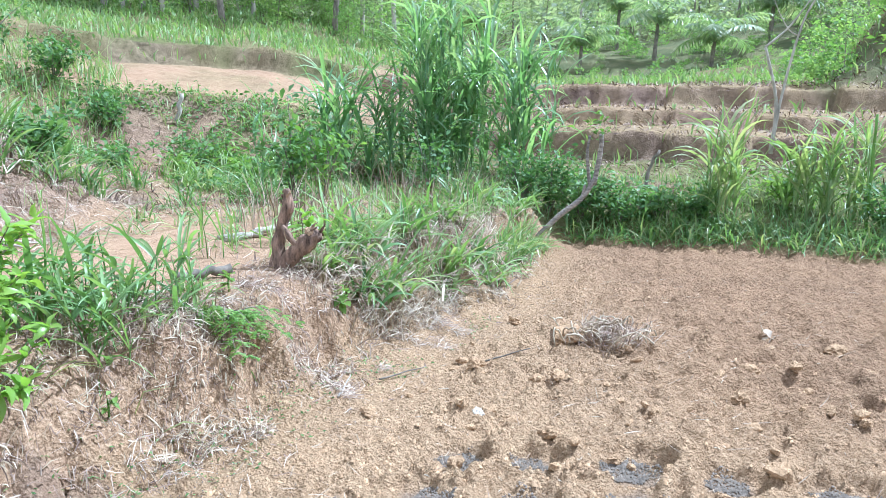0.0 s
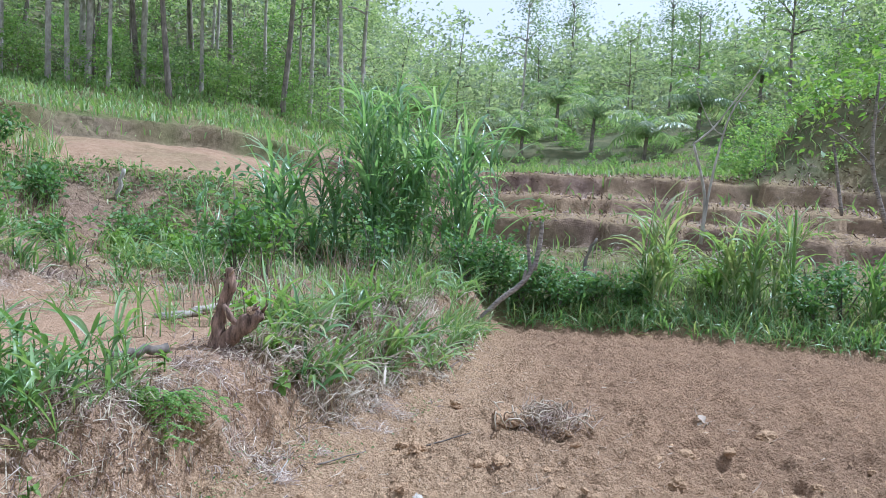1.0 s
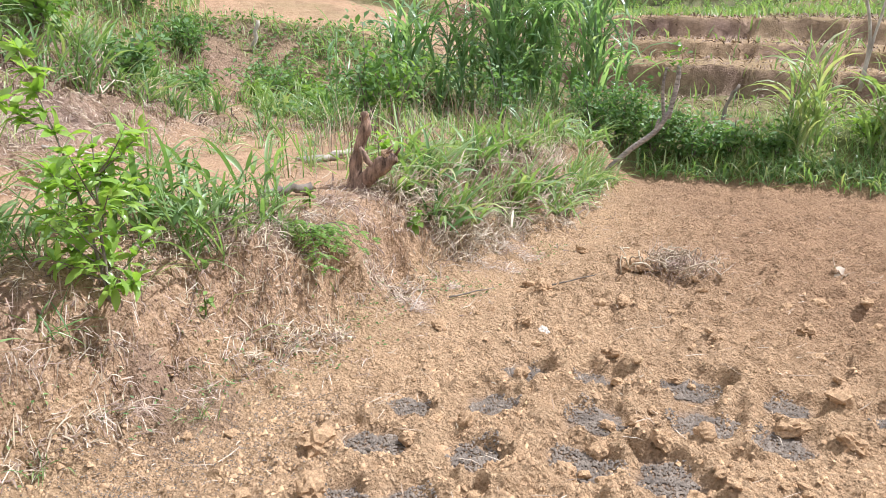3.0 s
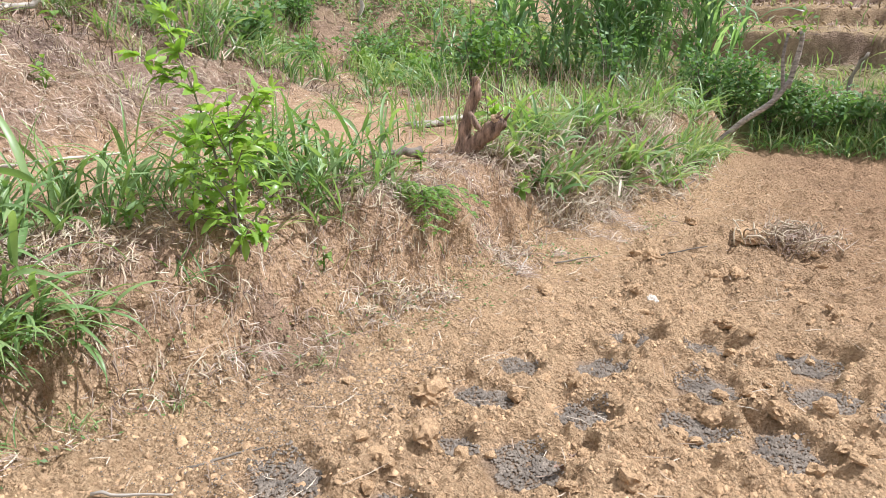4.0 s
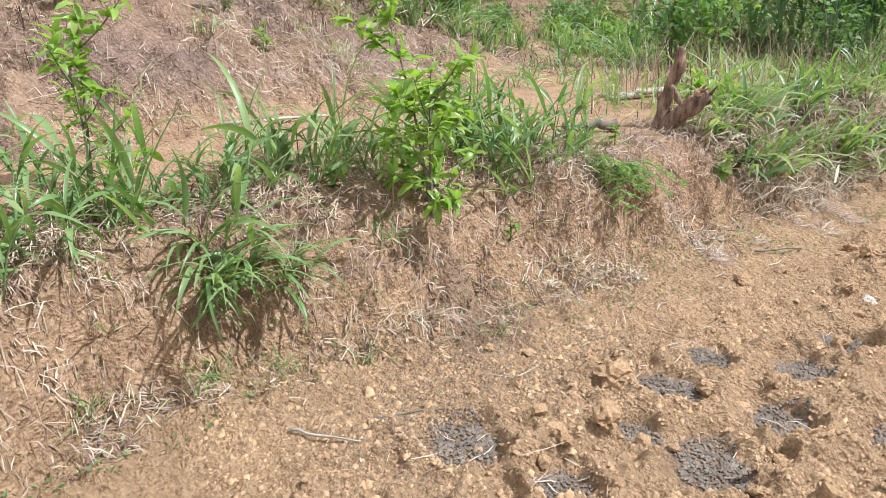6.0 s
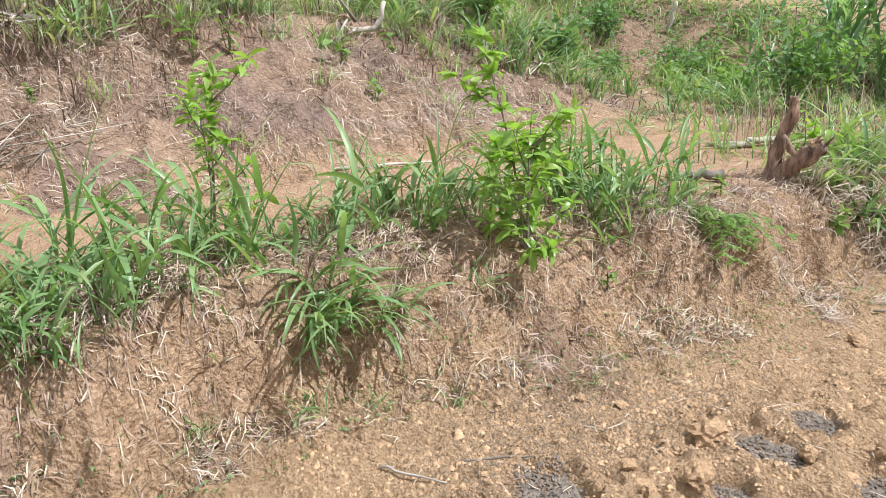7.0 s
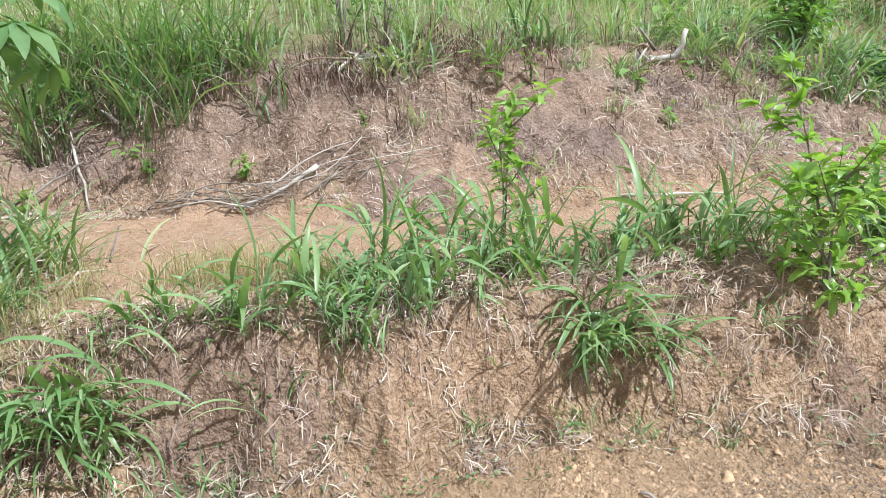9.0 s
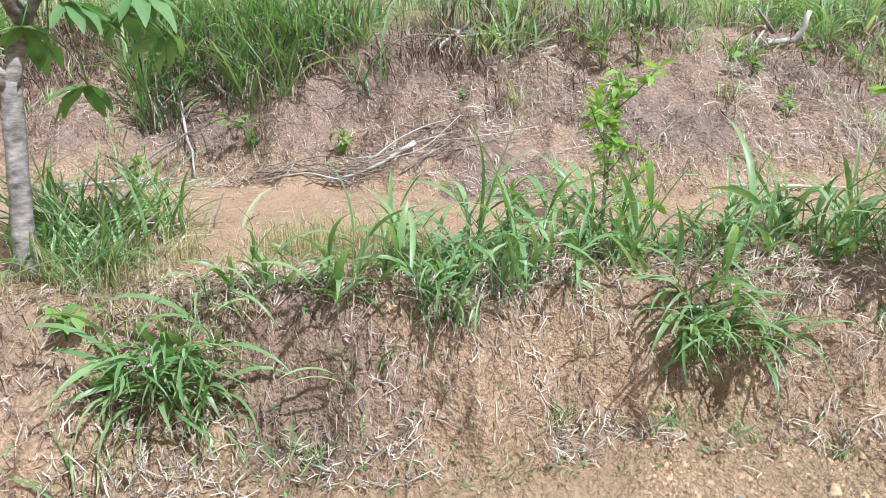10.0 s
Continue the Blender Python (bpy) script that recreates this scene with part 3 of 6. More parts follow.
def leaf_cloud(centres, size, seed=0, droop=0.2, slim=0.5):
    """Small folded leaves, one at each centre, turned every way but mostly face up."""
    rng = np.random.RandomState(seed)
    n = len(centres)
    size = np.broadcast_to(np.asarray(size, float), (n,)) * rng.uniform(0.65, 1.3, n)
    az, pitch, roll = rng.uniform(0, 2 * np.pi, n), rng.normal(-droop, 0.45, n), rng.normal(0, 0.55, n)
    d = np.stack([np.sin(az) * np.cos(pitch), np.cos(az) * np.cos(pitch), np.sin(pitch)], -1)
    flat = np.stack([np.cos(az), -np.sin(az), np.zeros(n)], -1)
    up = np.cross(flat, d)
    side = flat * np.cos(roll)[:, None] + up * np.sin(roll)[:, None]
    nor = np.cross(side, d)
    L, W = (size * 0.5)[:, None], (size * slim * 0.5)[:, None]
    c = np.asarray(centres, float)
    verts = np.stack([c - d * L, c - side * W + nor * W * 0.35 - d * L * 0.1, c + d * L - nor * L * 0.15, c + side * W + nor * W * 0.35 - d * L * 0.1], 1)
    faces = (np.arange(n)[:, None] * 4 + np.array([[0, 3, 2, 1]])).reshape(-1, 4)
    return verts.reshape(-1, 3), faces


def leaf_shape(name, length, width, mat, segs=6, curl=0.5, wave=0.04):
    """One broad leaf from the origin along +y: midrib, two folded halves, a slight wave and a drooping tip."""
    s = np.linspace(0, 1, segs + 1)
    prof = np.sin(np.pi * np.clip(s * 0.93 + 0.05, 0, 1)) ** 0.8 * (1 - 0.25 * s)
    y = length * np.sin(s * curl) / max(curl, 1e-3)
    z = -length * (1 - np.cos(s * curl)) / max(curl, 1e-3)
    w = width * 0.5 * prof
    ripple = wave * length * np.sin(s * 14)
    left = np.stack([-w, y, z + w * 0.35 + ripple], -1)
    mid = np.stack([0 * w, y, z], -1)
    right = np.stack([w, y, z + w * 0.35 - ripple], -1)
    verts = np.stack([left, mid, right], 1).reshape(-1, 3)
    faces = []
    for i in range(segs):
        a = i * 3
        faces += [[a, a + 1, a + 4, a + 3], [a + 1, a + 2, a + 5, a + 4]]
    return mesh_from(name, verts, np.array(faces), mat)


def lump_mesh(name, mat, seed, flat=0.75, level=3):
    """An uneven clod or stone, about 1 across."""
    bm = bmesh.new()
    bmesh.ops.create_icosphere(bm, subdivisions=level, radius=0.5)
    rng = np.random.RandomState(seed)
    off = rng.uniform(0, 50, 3)
    for v in bm.verts:
        n = noise.noise(Vector(v.co * 2.6 + Vector(off))) * 0.5 + noise.noise(Vector(v.co * 7 + Vector(off))) * 0.4 + noise.noise(Vector(v.co * 17 + Vector(off))) * 0.2
        v.co *= 1 + n
        v.co.z *= flat
    me = bpy.data.meshes.new(name)
    bm.to_mesh(me)
    bm.free()
    me.materials.append(mat)
    return me


def thing(name, at, label, category, group="", turn=0.0, scale=1.0):
    ob = new(name)
    ob.empty_display_size = 0.1
    ob.matrix_basis = Matrix.LocRotScale(Vector(at), Euler((0, 0, turn)), Vector((scale,) * 3))
    return tagged(ob, label, category, group)


def part(name, me, parent, label="", m=None):
    ob = new(name, me)
    ob.parent = parent
    if m is not None:
        ob.matrix_basis = m
    if name in ("thatch", "foliage", "stalks", "dead_leaves"):
        tagged(ob, kind="stuff")
    return tagged(ob, label) if label else ob


def slope_at(x, y, e=0.06):
    zx = (land(x + e, y)[0] - land(x - e, y)[0]) / (2 * e)
    zy = (land(x, y + e)[0] - land(x, y - e)[0]) / (2 * e)
    return zx, zy


def scatter(n, x0, x1, y0, y1, keep, seed, sieve=None):
    """Random places on the land inside a rectangle where keep(x, y, z, share, rng) says yes; sieve(x, y) is a first rough test."""
    rng = np.random.RandomState(seed)
    x, y = rng.uniform(x0, x1, n), rng.uniform(y0, y1, n)
    if sieve is not None:
        first = sieve(x, y)
        x, y = x[first], y[first]
    z, share = land(x, y)
    ok = keep(x, y, z, share, rng)
    return np.column_stack([x, y, z])[ok]


def stuff(name, pieces, mat, label, category):
    v, f = pieces if isinstance(pieces, tuple) else joined(pieces)
    return tagged(new(name, mesh_from(name, v, f, mat)), label, category, kind="stuff")


# ---- grass on the bank ----
def clump_meshes(kind, seed, n, length, width, lean, bend, mat, dry=14, spread=0.05):
    rng = np.random.RandomState(seed)
    base = np.column_stack([rng.normal(0, spread, n), rng.normal(0, spread, n), np.full(n, -0.02)])
    az = rng.uniform(0, 2 * np.pi, n)
    v, f = ribbons(base, az, np.abs(rng.normal(lean, lean * 0.5, n)), length * rng.uniform(0.45, 1.1, n), width * rng.uniform(0.6, 1.15, n),
                   rng.uniform(0.3, 1.0, n) * bend, 6, 0.22, 0.5, seed)
    green = mesh_from(kind + "_blades", v, f, mat)
    nb = np.column_stack([rng.normal(0, spread * 1.3, dry), rng.normal(0, spread * 1.3, dry), np.full(dry, -0.01)])
    v, f = slips(nb, rng.uniform(0, 6.28, dry), rng.uniform(0.3, 1.3, dry), length * rng.uniform(0.25, 0.6, dry), width * 0.5, rng.uniform(0.3, 1.3, dry), seed)
    return green, mesh_from(kind + "_dry_leaves", v, f, STRAW)


BROAD = [clump_meshes("broad_grass", 100 + i, 34, 0.46, 0.02, 0.5, 1.9, GRASS, 16, 0.06) for i in range(4)]
SMALL = [clump_meshes("small_grass", 140 + i, 22, 0.24, 0.011, 0.6, 1.6, GRASS, 12, 0.05) for i in range(3)]
SUNLIT = [clump_meshes("sunlit_grass", 120 + i, 46, 0.5, 0.013, 0.3, 1.5, GRASS_PALE, 16, 0.07) for i in range(2)]
CREST = [clump_meshes("crest_grass", 190 + i, 44, 0.55, 0.034, 0.5, 2.0, (GRASS_PALE, GRASS, GRASS_PALE)[i], 22, 0.08) for i in range(3)]
FINE = [clump_meshes("fine_grass", 180 + i, 100, 0.42, 0.014, 0.45, 1.6, GRASS, 50, 0.1) for i in range(2)]


def blade_set(seed, lengths, width, lean, bend):
    """Single blades that grow from the origin towards +y."""
    rng = np.random.RandomState(seed)
    out = []
    for k in range(12):
        v, f = ribbons([(0, 0, 0)], 0.0, lean * rng.uniform(0.5, 1.4), rng.uniform(*lengths), width * rng.uniform(0.6, 1.15), bend * rng.uniform(0.35, 1.15), 7, 0.14, 0.5, seed + k)
        out.append(mesh_from("grass_blade", v, f, GRASS))
    return out


BLADES = {"broad": blade_set(1500, (0.16, 0.44), 0.03, 0.6, 1.6), "stiff": blade_set(1520, (0.3, 0.62), 0.019, 0.22, 0.7), "hanging": blade_set(1540, (0.24, 0.5), 0.027, 0.75, 2.3)}
THATCH = [clump_meshes("thatch", 150 + i, 3, 0.3, 0.01, 0.6, 1.5, GRASS, 26, 0.06)[1] for i in range(3)]


def leafy_clump(kind, x, y, n, scale, label, seed, toward=None):
    """A clump whose blades are pieces of their own; toward: the bearing most of them lean to."""
    rng = np.random.RandomState(seed)
    ob = thing("grass_clump", (x, y, height(x, y) - 0.01), label, "grass", "grass clumps on the bank", rng.uniform(0, 6) if toward is None else 0.0, scale)
    culms = []
    for k in range(4 if kind == "broad" else 2):
        a, h = (rng.uniform(0, 6.28) if toward is None else rng.normal(-toward, 0.7)), rng.uniform(0.1, 0.3)
        out = rng.uniform(0.05, 0.6) * h * (1.0 if toward is None else 1.6)
        b = np.array([rng.normal(0, 0.06), rng.normal(0, 0.06), -0.01])
        c = curve_points([b, b + [math.sin(a) * out * 0.4, math.cos(a) * out * 0.4, h * 0.6], b + [math.sin(a) * out, math.cos(a) * out, h * (1.0 if toward is None else 0.5)]], 6)
        culms.append(c)
        part("culm", mesh_from("grass_culm", *tube(c, np.linspace(0.004, 0.002, 6), 6), GRASS), ob)
    for k in range(n):
        a = rng.uniform(0, 6.28) if toward is None else rng.normal(toward, 0.9)
        p = culms[rng.randint(len(culms))][rng.randint(1, 6)] if rng.uniform() < 0.6 else np.array([rng.normal(0, 0.07), rng.normal(0, 0.07), -0.01])
        m = pose(*p, rng.normal(0, 14), rng.normal(0, 12), math.degrees(a)) @ Matrix.Scale(rng.uniform(0.5, 1.1), 4)
        part("blade", BLADES[kind][rng.randint(12)], ob, m=m)
    part("thatch", THATCH[seed % 3], ob, "withered straw-coloured thatch")
    return ob


def grass_clump(meshes, x, y, scale, turn, label, dz=0.0):
    ob = thing("grass_clump", (x, y, height(x, y) + dz), label, "grass", "grass clumps on the bank", turn, scale)
    part("foliage", meshes[0], ob)
    part("thatch", meshes[1], ob, "withered straw-coloured thatch")
    return ob


CREST_LABEL = "broad-bladed green grass clump on the bank crest"
crest_clumps = [(-2.43, 0.94, 1.2), (-2.38, 1.59, 1.1), (-2.26, 2.23, 1.0), (-2.13, 2.45, 1.0), (-2.5, 0.33, 1.05), (-2.32, 0.58, 0.95), (-2.56, 0.12, 0.9),
                (-2.42, 0.74, 1.0), (-2.5, 1.3, 1.1), (-2.25, 1.95, 0.95), (-2.3, 2.36, 0.9), (-2.15, 2.62, 0.95), (-1.52, 3.24, 0.95), (-1.75, 3.2, 1.0),
                (-1.6, 3.45, 1.1), (-1.66, 3.05, 1.1), (-2.35, 1.15, 1.0), (-2.2, 1.75, 1.05), (-1.98, 2.75, 1.0),
                (-1.85, 2.9, 1.0), (-1.5, 3.05, 1.0), (-1.42, 3.3, 1.1), (-2.0, 2.5, 0.9), (-2.05, 2.2, 1.1), (-2.45, 1.45, 1.15), (-2.3, 1.4, 1.1), (-2.6, 0.55, 0.9), (-2.2, 2.0, 1.2), (-1.35, 3.6, 0.9), (-2.28, 0.85, 0.9), (-1.45, 2.95, 1.0), (-1.7, 3.4, 1.2), (-1.85, 3.15, 1.1), (-1.3, 3.4, 1.0), (-1.9, 3.4, 1.0), (-2.05, 2.9, 1.2), (-2.6, 0.75, 1.0), (-2.55, 1.05, 1.0)]
for i, (x, y, s) in enumerate(crest_clumps):
    leafy_clump("broad", x, y, 19 + (i * 5) % 11, s, CREST_LABEL, 2000 + i)
for i, (x, y, s) in enumerate([(-2.1, 1.56, 1.0), (-1.99, 1.64, 0.85), (-2.56, -0.27, 1.05), (-2.47, -0.33, 0.95), (-2.52, 0.31, 0.7), (-2.64, -0.12, 0.8), (-2.35, 0.59, 0.7), (-2.02, 1.5, 0.7), (-2.52, 0.76, 0.75), (-2.48, -0.2, 0.9), (-1.97, 1.62, 0.85), (-1.88, 1.72, 0.75), (-2.06, 1.56, 0.8), (-2.45, -0.28, 0.9)]):
    leafy_clump("hanging", x, y, 34 if i in (0, 2, 3, 9, 10, 12, 13) else 20, s, "long green grass drooping over the bank edge", 2040 + i, -1.9)
for i, (x, y, s) in enumerate([(-2.4, 0.98, 1.15), (-2.3, 2.1, 1.1), (-1.48, 4.5, 1.25), (-1.95, 2.5, 1.0), (-1.7, 2.95, 1.05), (-2.42, 1.45, 1.0)]):
    leafy_clump("stiff", x, y, 9, s, "few stiff upright green grass blades on the bank", 2060 + i)
for i, (x, y, s) in enumerate([(-1.71, 2.17, 1.0), (-2.38, 0.3, 1.0), (-2.24, 0.66, 1.1), (-1.45, 3.0, 1.0), (-1.3, 3.7, 1.0), (-1.9, 1.35, 0.8), (-2.1, 1.0, 0.9), (-1.6, 2.6, 1.0),
                               (-1.25, 3.45, 1.0), (-2.2, 0.1, 0.8), (-1.2, 2.3, 0.5), (-1.75, 1.55, 0.5), (-2.3, -0.55, 0.9), (-1.55, 1.85, 0.5)]):
    grass_clump(SMALL[i % 3], x, y, s, i * 2.4, "small tuft of green grass on the dry bank")
for i, (x, y, s) in enumerate([(-3.45, -0.35, 1.3), (-3.2, -0.55, 1.2), (-3.6, -0.6, 1.3), (-2.95, -0.5, 0.7)]):
    grass_clump(FINE[i % 2], x, y, s, i * 1.3, "dense dark green fine grass tuft beside the path")
# crest between the stump and the field's corner
far_crest = [(-0.75, 4.6), (-0.54, 4.75), (-0.4, 5.0), (-0.2, 5.5), (0.05, 5.8), (0.25, 6.2), (0.35, 6.0), (0.6, 6.9), (-0.05, 5.6), (-0.3, 5.7), (0.1, 6.4), (-0.5, 5.3),
             (-0.75, 5.2), (0.5, 6.5), (-0.1, 6.3), (0.3, 6.9), (0.65, 7.4), (0.2, 7.3), (-0.4, 6.1), (0.8, 7.8), (0.45, 7.7), (-0.62, 4.95), (0.55, 7.2), (0.9, 7.5), (0.3, 7.5), (0.7, 7.0), (0.75, 8.2), (0.1, 7.9), (1.0, 7.9)]
for i, (x, y) in enumerate(far_crest):
    grass_clump((CREST + SUNLIT[:1])[i % 4], x, y, 0.8 + 0.4 * ((i * 7) % 5) / 5, i * 1.9, "leafy green grass clump over dry stalks near the stump")


def bank_litter():
    """Dead grass, stalks and crumbled stems over both banks."""
    def on_bank(lo, hi, dens):
        def keep(x, y, z, share, rng):
            foot, crest = bank_foot(y), bank_crest(y)
            return (share["bank"] > 0.004) & (x < foot + lo) & (x > crest + hi) & (rng.uniform(0, 1, len(x)) < dens * (0.14 + 1.1 * smooth(-0.06, 0.2, fbm(x * 2.6, y * 2.6, 3, 77))))
        return keep
    p = scatter(330000, -3.2, 1.4, -1.8, 8.0, on_bank(0.45, -0.3, 0.95), 201, lambda x, y: (x < bank_foot(y) + 0.45) & (x > bank_crest(y) - 0.3) & (fbm(x * 2.6, y * 2.6, 3, 77) > -0.2))
    p = p[:30000]
    rng = np.random.RandomState(5)
    zx, zy = slope_at(p[:, 0], p[:, 1])
    az = rng.uniform(0, 6.28, len(p))
    g = np.hypot(zx, zy)
    lean = np.clip(np.pi / 2 + np.arctan(g) * np.cos(az - np.arctan2(-zx, -zy)) - np.abs(rng.normal(0.12, 0.2, len(p))), 0.2, 3.0)
    stuff("dry_grass_litter", slips(p + [0, 0, 0.006], az, lean, rng.gamma(2.0, 0.014, len(p)) + 0.01, rng.uniform(0.0016, 0.006, len(p)), rng.normal(0.1, 0.5, len(p)), 6), LITTER,
          "dead straw-coloured grass litter lying over the earth bank", "dry grass")
    pick = rng.uniform(0, 1, len(p)) < 0.38
    q = p[pick] + [0.0, 0.0, 0.012]
    stuff("pale_straw", slips(q, az[pick] + 0.7, lean[pick], rng.gamma(2.0, 0.018, len(q)) + 0.018, rng.uniform(0.0025, 0.0065, len(q)), rng.normal(0.1, 0.5, len(q)), 61), HAY, "bleached pale straw bits strewn down the bank", "dry grass")
    # withered tussocks that hang from the crest
    p = scatter(26000, -3.2, 1.2, -1.5, 8.0, lambda x, y, z, s, r: (x < bank_crest(y) + 0.34) & (x > bank_crest(y) - 0.12) & (r.uniform(0, 1, len(x)) < 0.2 + 1.2 * np.clip(fbm(x * 2.5, y * 2.5, 3, 88) + 0.3, 0, 1)), 203)[:3800]
    zx, zy = slope_at(p[:, 0], p[:, 1])
    az = np.arctan2(-zx, -zy) + rng.normal(0, 0.7, len(p))
    stuff("withered_grass", slips(p, az, np.abs(rng.normal(0.7, 0.5, len(p))), rng.uniform(0.05, 0.2, len(p)), rng.uniform(0.002, 0.006, len(p)), rng.uniform(0.6, 1.9, len(p)), 7), LITTER,
          "withered brown grass hanging over the bank crest", "dry grass")
    p = scatter(9000, -1.3, 1.2, 4.3, 8.0, lambda x, y, z, s, r: (x < bank_crest(y) + 0.45) & (x > bank_crest(y) - 0.1) & (y < 6.6), 206)[:1500]
    zx, zy = slope_at(p[:, 0], p[:, 1])
    stuff("hanging_dry_stalks", slips(p, np.arctan2(-zx, -zy) + rng.normal(0, 0.8, len(p)), np.abs(rng.normal(0.7, 0.4, len(p))), rng.uniform(0.12, 0.4, len(p)), rng.uniform(0.004, 0.009, len(p)), rng.uniform(0.5, 1.8, len(p)), 67), STRAW, "dry straw stalks hanging below the grass by the stump", "dry grass")
    # short green shoots among them
    p = scatter(9000, -3.2, 1.2, -1.5, 8.0, lambda x, y, z, s, r: (x < bank_crest(y) + 0.3) & (x > bank_crest(y) - 0.2) & (r.uniform(0, 1, len(x)) < np.clip(2.4 * fbm(x * 1.8, y * 1.8, 3, 91) + 0.3, 0, 1)), 204)[:2300]
    stuff("green_shoots", slips(p, rng.uniform(0, 6.28, len(p)), np.abs(rng.normal(0.4, 0.4, len(p))), rng.uniform(0.06, 0.24, len(p)), rng.uniform(0.004, 0.011, len(p)), rng.uniform(0.2, 1.3, len(p)), 8), GRASS,
          "short green grass shoots along the bank crest", "grass")
    # sparse low weeds at the bank's foot
    p = scatter(24000, -2.6, 0.6, -1.5, 6.0, lambda x, y, z, s, r: (np.abs(x - bank_foot(y) + 0.05) < 0.25) & (r.uniform(0, 1, len(x)) < np.clip(2.5 * fbm(x * 2.2, y * 2.2, 3, 95) + 0.3, 0, 1)), 205)[:2200]
    stuff("low_weeds", leaf_cloud(p + [0, 0, 0.012], 0.022, 9, -0.2, 0.45), GRASS, "tiny green weeds at the foot of the bank", "weeds")


def upper_bank():
    rng = np.random.RandomState(15)

    def face(x, y, z, s, r):
        e = path_edge(y)
        return (x < e + 0.1) & (x > e - 1.5) & (y < 7.0) & (r.uniform(0, 1, len(x)) < 0.08 + 1.1 * smooth(-0.06, 0.22, fbm(x * 2.2, y * 2.2, 3, 99)))
    p = scatter(150000, -8, -2.4, -2.5, 6.6, face, 211, lambda x, y: (x < path_edge(y) + 0.1) & (x > path_edge(y) - 1.5) & (fbm(x * 2.2, y * 2.2, 3, 99) > -0.12))[:24000]
    zx, zy = slope_at(p[:, 0], p[:, 1])
    down = np.arctan2(-zx, -zy)
    az = down + rng.normal(0, 1.2, len(p))
    lean = np.clip(np.pi / 2 + np.arctan(np.hypot(zx, zy)) * np.cos(az - down) - np.abs(rng.normal(0.15, 0.25, len(p))), 0.2, 3.0)
    stuff("dead_bank_grass", slips(p + [0, 0, 0.01], az, lean, rng.gamma(2.0, 0.017, len(p)) + 0.015, rng.uniform(0.002, 0.006, len(p)), rng.normal(0.2, 0.6, len(p)), 16), LITTER,
          "pale dead grass covering the upper earth bank", "dry grass")
    pick = rng.uniform(0, 1, len(p)) < 0.4
    q = p[pick] + [0.0, 0.0, 0.014]
    stuff("pale_bank_straw", slips(q, az[pick] + 0.6, lean[pick] - 0.15, rng.gamma(2.0, 0.03, len(q)) + 0.025, rng.uniform(0.0025, 0.0065, len(q)), rng.normal(0.2, 0.6, len(q)), 62), HAY, "bleached pale straw strewn down the upper bank", "dry grass")
    # withered standing tufts on the slope
    spots = scatter(1500, -7, -2.6, -1.5, 6.0, lambda x, y, z, s, r: (x < path_edge(y) - 0.15) & (x > path_edge(y) - 1.45), 218)[:75]
    c = np.repeat(spots, 22, 0)
    c = c + np.column_stack([rng.normal(0, 0.05, len(c)), rng.normal(0, 0.06, len(c)), np.zeros(len(c))])
    stuff("standing_dead_tufts", slips(c, rng.uniform(0, 6.28, len(c)), np.abs(rng.normal(0.35, 0.3, len(c))), np.repeat(rng.uniform(0.6, 1.4, len(spots)), 22) * rng.uniform(0.06, 0.22, len(c)), rng.uniform(0.003, 0.007, len(c)), rng.uniform(0.3, 1.9, len(c)), 63), LITTER, "withered grass tufts standing on the upper bank", "dry grass")
    c = np.repeat(spots[::2] + [0.06, 0.1, 0.02], 12, 0)
    c = c + np.column_stack([rng.normal(0, 0.05, len(c)), rng.normal(0, 0.05, len(c)), np.zeros(len(c))])
    stuff("sparse_green_blades", slips(c, rng.uniform(0, 6.28, len(c)), np.abs(rng.normal(0.4, 0.3, len(c))), rng.uniform(0.06, 0.25, len(c)), rng.uniform(0.005, 0.011, len(c)), rng.uniform(0.3, 1.6, len(c)), 64), GRASS_PALE, "sparse green blades on the upper bank", "grass")

    def brink(x, y, z, s, r):
        e = path_edge(y) - 1.3
        return (x < e + 0.5) & (x > e - 0.5) & (y < 7.0) & (r.uniform(0, 1, len(x)) < smooth(-0.15, 0.2, fbm(x * 2.4, y * 2.4, 3, 46)))
    p = scatter(90000, -9, -2.9, -2.5, 6.6, brink, 213)[:6500]
    zx, zy = slope_at(p[:, 0], p[:, 1])
    az = np.arctan2(-zx, -zy) + rng.normal(0, 1.0, len(p))
    stuff("brown_brink_grass", slips(p, az, np.abs(rng.normal(0.5, 0.45, len(p))), rng.uniform(0.1, 0.38, len(p)), rng.uniform(0.003, 0.008, len(p)), rng.uniform(0.6, 2.0, len(p)), 17), LITTER,
          "brown and straw-coloured grass along the upper bank's edge", "dry grass")

    def meadow(x, y, z, s, r):
        e = path_edge(y) - 1.5 + 0.45 * fbm(x * 1.3, y * 1.3, 2, 44)
        return (x < e) & (np.hypot(x, y) < 15) & (np.degrees(np.arctan2(-x, y)) > 24) & (r.uniform(0, 1, len(x)) < 0.04 + smooth(-0.1, 0.12, fbm(x * 1.9, y * 1.9, 3, 49)))
    p = scatter(60000, -14, -3.2, -4, 13, meadow, 215)[:13500]
    near = np.hypot(p[:, 0], p[:, 1])
    stuff("meadow_grass", slips(p, rng.uniform(0, 6.28, len(p)), np.abs(rng.normal(0.2, 0.2, len(p))), rng.gamma(5, 0.08, len(p)), rng.uniform(0.006, 0.014, len(p)) * (0.7 + near * 0.06), rng.uniform(0.2, 1.9, len(p)), 18), GRASS_PALE,
          "sunlit yellow-green meadow grass above the bank", "grass")
    q = p[::4] + [0.05, 0.07, 0]
